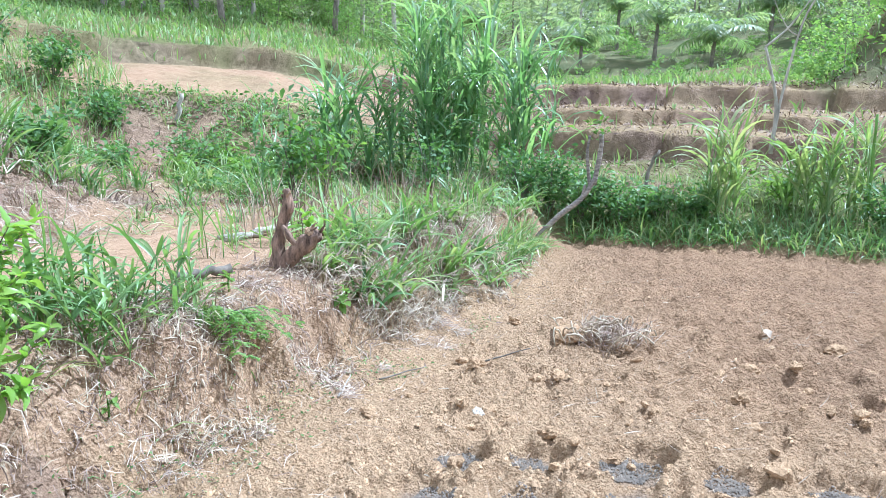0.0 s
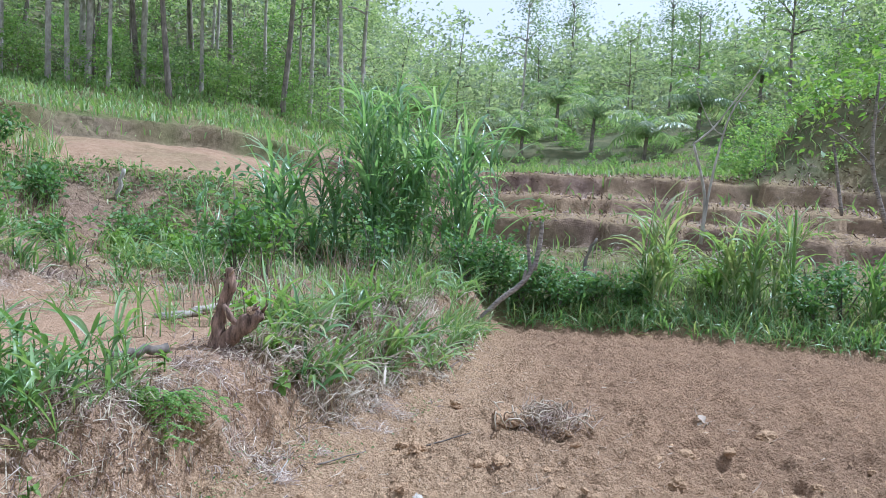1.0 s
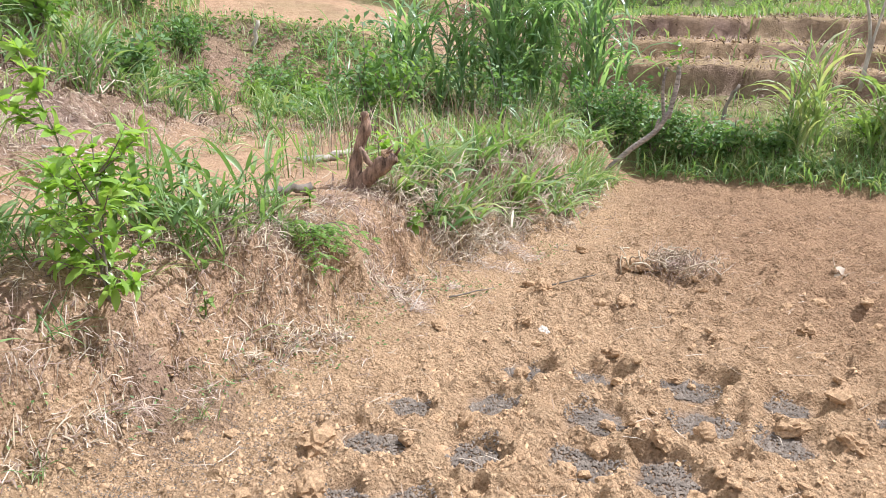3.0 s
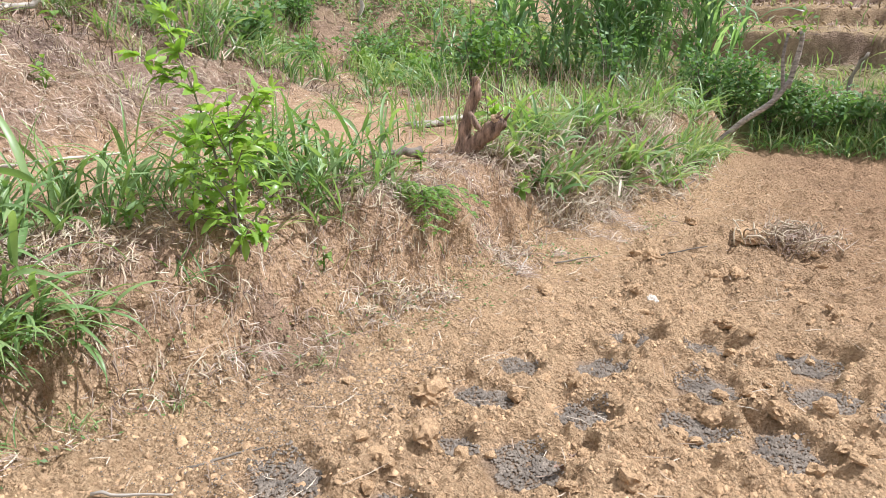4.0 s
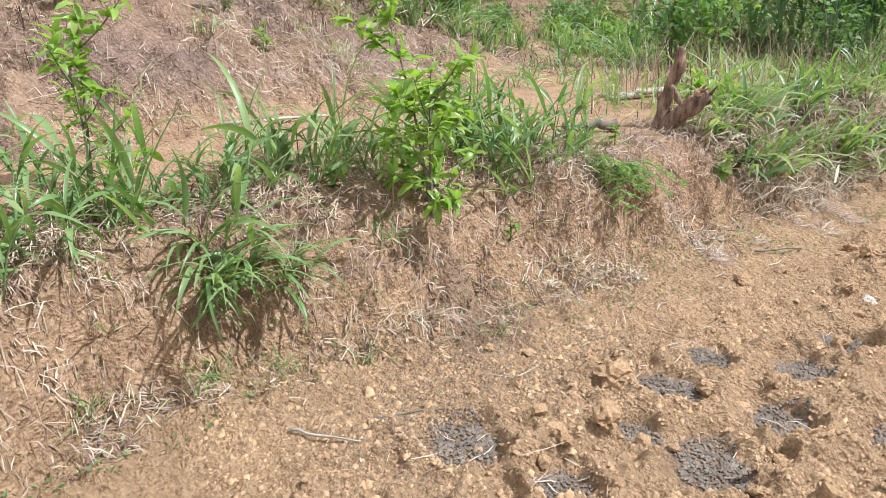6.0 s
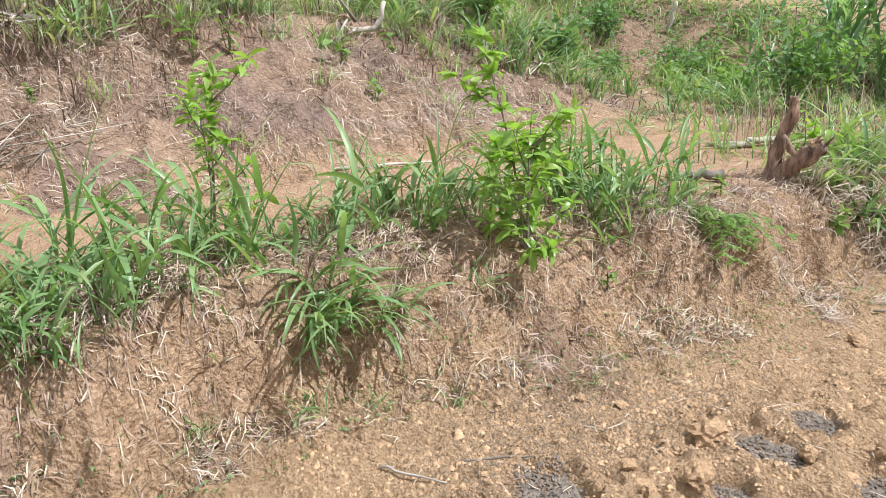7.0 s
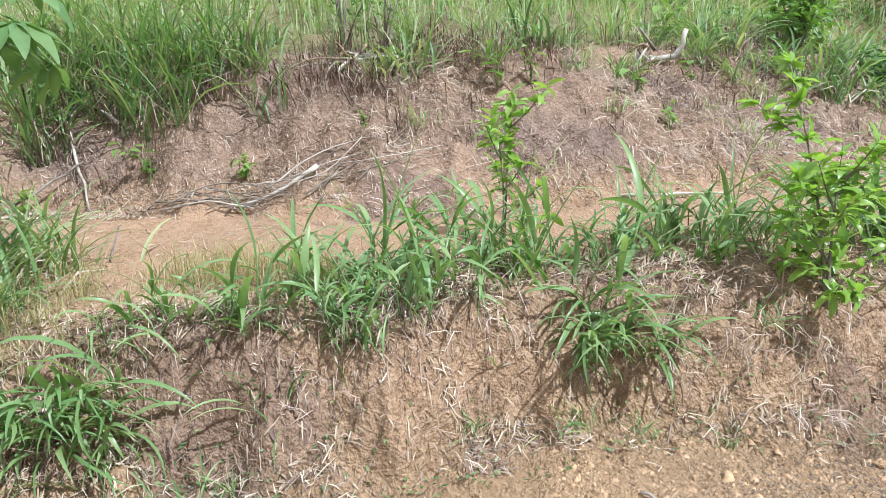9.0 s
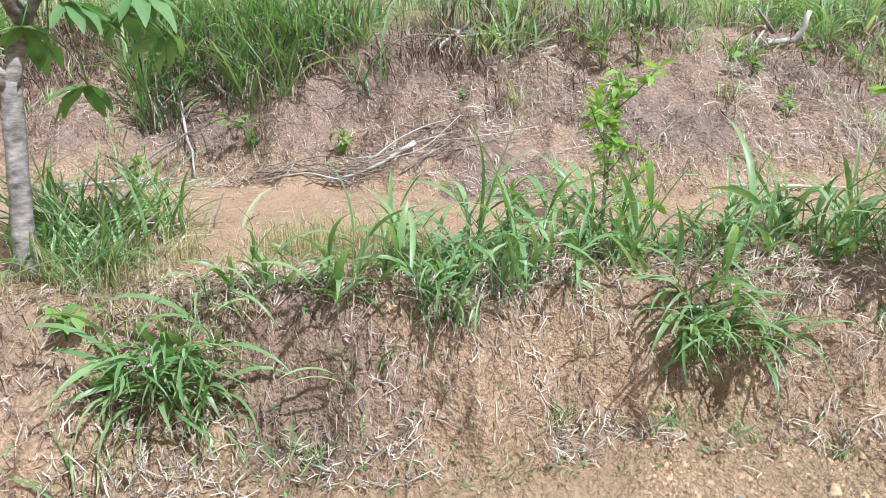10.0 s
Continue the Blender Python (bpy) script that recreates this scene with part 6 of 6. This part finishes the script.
def verge_grass():
    rng = np.random.RandomState(801)
    # low cover on the green terrace behind the path
    p = scatter(30000, -8, 0.6, 6.0, 12.6, lambda x, y, z, s, r: (s["green"] > 0.3) & (np.hypot(x, y) < 12.9) & (r.uniform(0, 1, len(x)) < 0.35 + 1.2 * np.clip(fbm(x * 1.4, y * 1.4, 3, 93) + 0.3, 0, 1)), 820)[:9000]
    stuff("terrace_herbs", leaf_cloud(p + [0, 0, 0.05] + np.abs(rng.normal(0, 0.05, (len(p), 3))), 0.085, 821, 0.0, 0.5), LEAF_DARK, "low leafy herbs covering the terrace behind the path", "herbs")
    q = p[::3]
    stuff("terrace_shoots", slips(q, rng.uniform(0, 6.28, len(q)), np.abs(rng.normal(0.35, 0.3, len(q))), rng.uniform(0.12, 0.38, len(q)), rng.uniform(0.01, 0.02, len(q)), rng.uniform(0.3, 1.5, len(q)), 822), GRASS_PALE, "green grass shoots on the terrace behind the path", "grass")
    # along the field's far edge
    p = scatter(14000, 0.6, 7.5, 6.8, 10.6, lambda x, y, z, s, r: (np.hypot(x, y) > 9.25 + 0.15 * np.sin(x * 3)) & (np.hypot(x, y) < 10.6), 802)[:1900]
    stuff("verge_grass", slips(p, rng.uniform(0, 6.28, len(p)), np.abs(rng.normal(0.35, 0.3, len(p))), rng.uniform(0.1, 0.34, len(p)), rng.uniform(0.01, 0.02, len(p)), rng.uniform(0.3, 1.6, len(p)), 803), GRASS,
          "rank green grass along the field's far edge", "grass")
    p = scatter(60000, 0.8, 7.5, 5.5, 9.8, lambda x, y, z, s, r: (s["bank"] > 0.12) & (x > bank_foot(y) + 0.15) & (np.hypot(x, y) < 9.4) & (r.uniform(0, 1, len(x)) < 0.5 + fbm(x * 2, y * 2, 2, 94)), 810)[:2600]
    stuff("edge_grass", ribbons(p, rng.uniform(0, 6.28, len(p)), np.abs(rng.normal(0.5, 0.35, len(p))), rng.uniform(0.12, 0.42, len(p)), rng.uniform(0.012, 0.026, len(p)), rng.uniform(0.5, 2.0, len(p)), 3, 0.2, 0.4, 811), GRASS,
          "broad green grass leaning over the edge of the dug soil", "grass")
    # dry standing stalks behind the stump
    p = scatter(3000, -1.6, 0.7, 5.0, 10.2, lambda x, y, z, s, r: (x < bank_crest(y) + 0.3) & (x > bank_crest(y) - 1.3) & (r.uniform(0, 1, len(x)) < 0.8), 804)[:700]
    stuff("dry_stalks", slips(p, rng.uniform(0, 6.28, len(p)), np.abs(rng.normal(0.12, 0.12, len(p))), rng.uniform(0.2, 0.6, len(p)), rng.uniform(0.004, 0.009, len(p)), rng.uniform(0, 0.9, len(p)), 805), STRAW,
          "tall dry straw-coloured grass stalks behind the stump", "dry grass")
    p = scatter(5000, -1.8, 0.7, 4.6, 10.2, lambda x, y, z, s, r: (x < bank_crest(y) + 0.25) & (x > bank_crest(y) - 1.3), 806)[:600]
    stuff("crest_grass", slips(p, rng.uniform(0, 6.28, len(p)), np.abs(rng.normal(0.5, 0.3, len(p))), rng.uniform(0.12, 0.45, len(p)), rng.uniform(0.01, 0.02, len(p)), rng.uniform(0.6, 1.9, len(p)), 807), GRASS_PALE,
          "green grass thicket between stump and field corner", "grass")
    # terraces: green treads, dry brown edges
    def treads(x, y, z, s, r):
        rr, b = np.hypot(x, y), np.degrees(np.arctan2(-x, y))
        return (rr > np.where(b < 4, 11.2, 8.6)) & (rr < 31) & (np.abs(b) < 46) & (s["path"] < 0.12) & (r.uniform(0, 1, len(x)) < (0.1 + 0.9 * s["green"]) * (1 - s["riser_and_shade"]) * np.where((b < 6) & (rr < 19), 0.3, 1.0))
    p = scatter(90000, -19, 20, 4, 31, treads, 808)[:17000]
    far = np.hypot(p[:, 0], p[:, 1])
    stuff("terrace_grass", slips(p, rng.uniform(0, 6.28, len(p)), np.abs(rng.normal(0.3, 0.25, len(p))), rng.uniform(0.12, 0.4, len(p)), 0.0016 * far * rng.uniform(0.7, 1.6, len(p)), rng.uniform(0.2, 1.2, len(p)), 809), GRASS_PALE,
          "green grass over the terraced slopes", "grass")


    def dry(x, y, z, s, r):
        rr, b = np.hypot(x, y), np.degrees(np.arctan2(-x, y))
        return (rr > 10.6) & (rr < 21) & (b < 7) & (b > -40) & (r.uniform(0, 1, len(x)) < 0.25 + 1.5 * np.clip(fbm(x * 1.1, y * 1.1, 3, 96) + 0.2, 0, 1))
    p = scatter(30000, -1.5, 13, 8, 21, dry, 812)[:11000]
    far = np.hypot(p[:, 0], p[:, 1])
    stuff("terrace_straw", slips(p, rng.uniform(0, 6.28, len(p)), rng.normal(1.15, 0.35, len(p)), rng.uniform(0.06, 0.22, len(p)), 0.0012 * far * rng.uniform(0.6, 1.5, len(p)), rng.uniform(0.2, 1.4, len(p)), 813), LITTER,
          "dry brown grass over the bare terraces", "dry grass")
    p = scatter(9000, -8, -0.8, 6.0, 12.4, lambda x, y, z, s, r: (s["green"] < 0.35) & (np.hypot(x, y) < 12.4) & (x < bank_crest(y) - 0.4), 814)[:3200]
    stuff("terrace_litter", slips(p, rng.uniform(0, 6.28, len(p)), np.abs(rng.normal(0.9, 0.4, len(p))), rng.uniform(0.06, 0.25, len(p)), rng.uniform(0.005, 0.013, len(p)), rng.uniform(0.2, 1.2, len(p)), 815), LITTER,
          "dead grass on the worn terrace behind the path", "dry grass")


verge_grass()

# ---- leaning live post and bare trees ----
def limb_thing(name, lines, mat, label, category, tops=(), leaf_mat=None, seed=0, n=26, size=0.06):
    """Branches given as (points, start radius, end radius), with a leaf tuft at each of tops."""
    base = np.array(lines[0][0][0], float)
    ob = thing(name, base, label, category)
    for k, (pts, r0, r1) in enumerate(lines):
        q = curve_points(np.array(pts, float) - base, 12)
        part("trunk" if k == 0 else "branch", mesh_from(name + "_limb", *tube(q, np.linspace(r0, r1, 12), 8, 0.1, seed + k), mat), ob)
    rng = np.random.RandomState(seed)
    for c, spread in tops:
        p = np.array(c) - base + rng.normal(0, spread, (n, 3))
        part("foliage", mesh_from(name + "_leaves", *leaf_cloud(p, size, seed), leaf_mat), ob, "yellow-green young leaves")
    return ob


limb_thing("live_post", [([(0.8, 8.2, -0.1), (1.28, 8.2, 0.41), (1.57, 8.2, 0.65), (1.72, 8.2, 0.89)], 0.034, 0.028), ([(1.7, 8.2, 0.8), (1.76, 8.2, 1.19), (1.76, 8.2, 1.38)], 0.03, 0.026),
                         ([(1.66, 8.22, 0.78), (1.61, 8.2, 1.12), (1.63, 8.2, 1.36)], 0.022, 0.014), ([(1.57, 8.2, 0.65), (1.6, 8.2, 0.8)], 0.02, 0.016)],
           MOTTLED, "leaning grey live post with sprouting leaves at the field corner", "post", [((1.75, 8.2, 1.45), 0.08)], LEAF, 901, 40, 0.08)
limb_thing("bare_tree", [([(5.5, 12.3, 1.0), (5.54, 12.3, 1.83), (5.28, 12.3, 2.76)], 0.031, 0.022), ([(5.28, 12.3, 2.76), (5.64, 12.3, 3.08), (5.97, 12.3, 3.54), (6.4, 12.3, 4.1)], 0.021, 0.008),
                         ([(5.52, 12.3, 1.0), (5.61, 12.3, 1.93), (5.8, 12.3, 2.94), (5.98, 12.3, 3.44), (6.26, 12.3, 3.85), (6.53, 12.3, 4.45)], 0.028, 0.007), ([(5.8, 12.3, 2.94), (5.61, 12.3, 3.07), (5.36, 12.3, 3.51), (5.17, 12.3, 4.08)], 0.012, 0.005),
                         ([(5.97, 12.3, 3.54), (6.35, 12.4, 3.6), (6.8, 12.4, 3.9)], 0.009, 0.004)],
           PALE_BARK, "nearly bare young tree with pale forked branches", "tree", [((6.5, 12.3, 4.5), 0.3), ((5.2, 12.3, 4.1), 0.25), ((6.8, 12.4, 3.95), 0.25)], LEAF, 911, 60, 0.13)
limb_thing("bare_tree", [([(8.75, 12.0, 1.4), (8.4, 12.0, 2.48), (8.38, 12.0, 3.42), (8.41, 12.0, 4.1)], 0.043, 0.018), ([(8.4, 12.0, 2.48), (7.91, 12.0, 2.9), (7.37, 12.0, 3.22)], 0.025, 0.009), ([(7.9, 12.0, 1.6), (7.73, 12.0, 2.5), (7.65, 12.0, 2.89)], 0.031, 0.018),
                         ([(8.4, 12.0, 3.4), (8.9, 12.0, 4.0)], 0.019, 0.006)],
           MOTTLED, "slim pale tree with sparse leaves on the slope", "tree", [((7.4, 12.0, 3.5), 0.4), ((8.4, 12.0, 4.4), 0.45), ((7.7, 12.0, 4.0), 0.4), ((8.9, 12.0, 4.2), 0.4)], LEAF, 921, 110, 0.16)
stick([(2.66, 9.6, 0.0), (2.72, 9.6, 0.4), (2.84, 9.6, 0.62)], 0.03, 0.018, BARK, "reddish-brown dead stick standing in the hedge", "stick", seed=95)
stick([(4.86, 8.2, 0.0), (4.84, 8.2, 1.35)], 0.016, 0.014, LEAF, "thin yellow-green bamboo stake in the hedge", "stake", seed=96)


# ---- woods on the hills ----
def tree_meshes(seed, tall, crown, clusters, leaves, size, bare=0.45, mat=LEAF_TREE, bark=BARK, limbs=9):
    rng = np.random.RandomState(seed)
    trunk = curve_points([(0, 0, -0.5), (rng.normal(0, 0.15), rng.normal(0, 0.15), tall * 0.4), (rng.normal(0, 0.3), rng.normal(0, 0.3), tall * 0.92)], 12)
    wood = [tube(trunk, np.linspace(tall * 0.0095, tall * 0.003, 12), 6, 0.08, seed)]
    centres = []
    for k in range(clusters):
        s = rng.uniform(bare, 1.0)
        a = rng.uniform(0, 6.28)
        reach = crown * (1.15 - 0.75 * (s - bare) / (1 - bare)) * rng.uniform(0.35, 1.0)
        start = trunk[int(s * 10.9)]
        end = start + [math.cos(a) * reach, math.sin(a) * reach, rng.uniform(0.0, 0.3) * crown]
        if k < limbs:
            wood.append(tube(curve_points([start, (start + end) / 2 + [0, 0, 0.1 * crown], end], 4), np.linspace(tall * 0.005, tall * 0.0012, 4), 4))
        c = rng.normal(0, 1, (leaves, 3)) * [crown * 0.24, crown * 0.24, crown * 0.15]
        centres.append(end + c)
    return mesh_from("tree_wood", *joined(wood), bark), mesh_from("tree_crown", *leaf_cloud(np.concatenate(centres), size, seed, 0.15, 0.6), mat)


def plant_tree(meshes, x, y, scale, turn, label, name="tree"):
    ob = thing(name, (x, y, height(x, y)), label, "tree", "trees of the hillside woods", turn, scale)
    part("trunk", meshes[0], ob)
    part("crown", meshes[1], ob)


SPECIES = [tree_meshes(1000, 9, 2.6, 16, 120, 0.19), tree_meshes(1001, 12, 2.2, 15, 115, 0.18, 0.58, LEAF_TREE, PALE_BARK), tree_meshes(1002, 7, 2.6, 16, 120, 0.19, 0.3),
           tree_meshes(1003, 13, 2.6, 17, 115, 0.19, 0.5, LEAF_TREE, BARK), tree_meshes(1004, 6, 2.3, 15, 115, 0.18, 0.25, LEAF_BUSH), tree_meshes(1005, 10, 1.9, 13, 105, 0.18, 0.55, LEAF_TREE, PALE_BARK)]
DISTANT = [tree_meshes(1020, 9, 2.7, 13, 36, 0.38, 0.4, LEAF_HAZED, limbs=3), tree_meshes(1021, 11, 2.6, 13, 36, 0.38, 0.5, LEAF_HAZED, limbs=3), tree_meshes(1022, 7, 2.6, 12, 36, 0.38, 0.3, LEAF_HAZED, limbs=3)]
UNDER = [tree_meshes(1010 + i, 2.6, 1.3, 12, 46, 0.17, 0.15, (LEAF_BUSH, LEAF_TREE, LEAF_BUSH)[i], limbs=4) for i in range(3)]
CROP = [tree_meshes(1016 + i, 2.6, 1.3, 10, 26, 0.26, 0.1, LEAF_BUSH, limbs=3) for i in range(2)]


def woods():
    rng = np.random.RandomState(55)
    WOOD = "slender green tree in the hillside woods"
    spots = []
    # staggered rows by distance so that every bearing is covered
    for r0, step, lo in ((31, 3.6, 2), (37, 3.6, 2), (44, 4.0, -44), (52, 4.4, -44), (62, 5.0, -44), (75, 5.6, -44), (90, 6.0, -44), (108, 7.0, -44), (134, 8.5, -40)):
        b = lo + rng.uniform(0, 3)
        while b < 46:
            rr, bb = r0 + rng.normal(0, r0 * 0.05), b + rng.normal(0, 1.0)
            if not (-26 < bb < 1 and rr < 47):
                spots.append((rr, bb))
            b += math.degrees(step / r0)
    for i, (r, b) in enumerate(spots):
        k = rng.choice([1, 3, 5, 3, 1, 0]) if r < 42 else rng.randint(6) if r < 60 else rng.choice([0, 2, 3, 4, 0, 2])
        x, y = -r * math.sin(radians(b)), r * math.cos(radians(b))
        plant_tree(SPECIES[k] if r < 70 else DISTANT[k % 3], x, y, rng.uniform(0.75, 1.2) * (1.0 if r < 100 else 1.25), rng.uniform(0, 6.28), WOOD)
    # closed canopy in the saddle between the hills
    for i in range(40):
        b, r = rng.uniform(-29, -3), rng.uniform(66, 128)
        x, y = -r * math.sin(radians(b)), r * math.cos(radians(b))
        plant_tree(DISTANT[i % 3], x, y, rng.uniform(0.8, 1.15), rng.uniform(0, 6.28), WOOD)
    for i in range(150):
        b, r = rng.uniform(-44, 46), 27 + 30 * rng.uniform(0, 1) ** 1.3
        if -26 < b < 2 and r < 44:
            continue
        x, y = -r * math.sin(radians(b)), r * math.cos(radians(b))
        plant_tree(UNDER[rng.randint(3)], x, y, rng.uniform(0.35, 0.85), rng.uniform(0, 6.28), "low leafy bush under the trees", "undergrowth_bush")
    # closed canopy of the far hillsides
    n = 3100
    b, r = np.radians(rng.uniform(-46, 48, n)), 47 + 120 * rng.uniform(0, 1, n) ** 1.2
    keep = ~((b > np.radians(-27)) & (b < np.radians(1)) & (r < 56))
    b, r = b[keep], r[keep]
    x, y = -r * np.sin(b), r * np.cos(b)
    tops = np.column_stack([x, y, land(x, y)[0] + rng.uniform(1.0, 8.0, len(x))])
    c = np.repeat(tops, 36, 0)
    grow = np.repeat(0.7 + r / 130, 36)[:, None]
    c = c + rng.normal(0, 1, (len(c), 3)) * [1.35, 1.35, 0.85] * grow
    stuff("hillside_canopy", leaf_cloud(c, 0.4 * grow[:, 0], 1301, 0.15, 0.6), LEAF_HAZED, "green canopy of the far hillside woods, paled for haze", "forest")
    # slender trunks at the forest's near edge
    for i in range(13):
        b, r = rng.uniform(3, 29), rng.uniform(25.5, 35)
        plant_tree(SPECIES[(1, 3, 5)[i % 3]], -r * math.sin(radians(b)), r * math.cos(radians(b)), rng.uniform(0.85, 1.15), rng.uniform(0, 6.28), WOOD)
    for i in range(90):
        b, r = rng.uniform(2, 46), rng.uniform(25, 38)
        plant_tree(UNDER[rng.randint(3)], -r * math.sin(radians(b)), r * math.cos(radians(b)), rng.uniform(0.3, 0.8), rng.uniform(0, 6.28), "low leafy bush under the trees", "undergrowth_bush")
    # bushes that close the right-hand slope
    for i in range(44):
        b, r = rng.uniform(-44, -25), rng.uniform(18, 30)
        x, y = -r * math.sin(radians(b)), r * math.cos(radians(b))
        plant_tree(CROP[rng.randint(2)], x, y, rng.uniform(0.25, 0.55), rng.uniform(0, 6.28), "low leafy bush on the terraced slope", "slope_bush")
    for i in range(110):
        b, r = rng.uniform(-29, 3), (24 + 2.6 * rng.randint(0, 6) + rng.normal(0.6, 0.35) if i % 4 else rng.uniform(38, 47))
        x, y = -r * math.sin(radians(b)), r * math.cos(radians(b))
        plant_tree(CROP[rng.randint(2)], x, y, rng.uniform(0.16, 0.36) * (1.0 if i % 4 else 1.8), rng.uniform(0, 6.28), "low crop bush on the green terraces", "terrace_bush")


woods()


def frond_mesh(seed, length=3.7):
    rng = np.random.RandomState(seed)
    s = np.linspace(0, 1, 12)
    th = 0.3 + rng.uniform(1.3, 1.9) * s
    step = length / 11
    y = np.concatenate([[0], np.cumsum(np.sin(th[1:]) * step)])
    z = np.concatenate([[0], np.cumsum(np.cos(th[1:]) * step)])
    rach = np.column_stack([0 * y, y, z])
    base, az, lean, ln = [], [], [], []
    for k in range(26):
        t = 0.12 + 0.86 * k / 25
        i = min(10, int(t * 11))
        p = rach[i] + (rach[i + 1] - rach[i]) * (t * 11 - i)
        for sgn in (-1, 1):
            base.append(p)
            az.append(sgn * (1.15 - 0.5 * t) + rng.normal(0, 0.08))
            lean.append(1.55 + 0.4 * rng.uniform() + rng.normal(0, 0.12))
            ln.append(length * 0.24 * math.sin(math.pi * (0.15 + 0.8 * t)) + 0.1)
    v = ribbons(np.array(base), az, lean, ln, 0.1, rng.uniform(0.3, 0.9, len(base)), 3, 0.1, 0.0, seed)
    return mesh_from("palm_frond", *joined([tube(rach, np.linspace(0.04, 0.008, 12), 6), v]), PALM)


FRONDS = [frond_mesh(1100 + i) for i in range(3)]


def palm(r, b, tall, scale, seed):
    rng = np.random.RandomState(seed)
    x, y = -r * math.sin(radians(b)), r * math.cos(radians(b))
    ob = thing("coconut_palm", (x, y, height(x, y) - 0.2), "coconut palm with drooping grey-green fronds below the woods", "palm", "coconut palms", 0, scale)
    bend = rng.normal(0, 0.25, 2)
    line_ = curve_points([(0, 0, 0), (bend[0] * 0.4, bend[1] * 0.4, tall * 0.5), (bend[0], bend[1], tall)], 10)
    part("trunk", mesh_from("palm_trunk", *tube(line_, np.linspace(0.17, 0.11, 10), 8, 0.06, seed), BARK), ob)
    for k in range(17):
        m = Matrix.Translation(Vector(line_[-1])) @ Euler((rng.uniform(-0.7, 0.25) if k > 4 else rng.uniform(0.0, 0.25), 0, k * 2.4)).to_matrix().to_4x4() @ Matrix.Scale(rng.uniform(0.75, 1.1), 4)
        part("frond", FRONDS[k % 3], ob, m=m)


for i, (r, b, tall, s) in enumerate([(34, -10.1, 2.5, 0.66), (37, -15.6, 2.8, 0.7), (33, -19.6, 1.9, 0.66), (38, -23.4, 2.6, 0.74), (44, -12.8, 3.0, 0.8), (40, 12.5, 6.5, 0.9), (36, -6.0, 0.6, 0.55), (46, 1.7, 2.4, 0.7), (46, -2.0, 2.4, 0.65), (45, -27.5, 3.4, 0.8)]):
    palm(r, b, tall, s, 1200 + i)
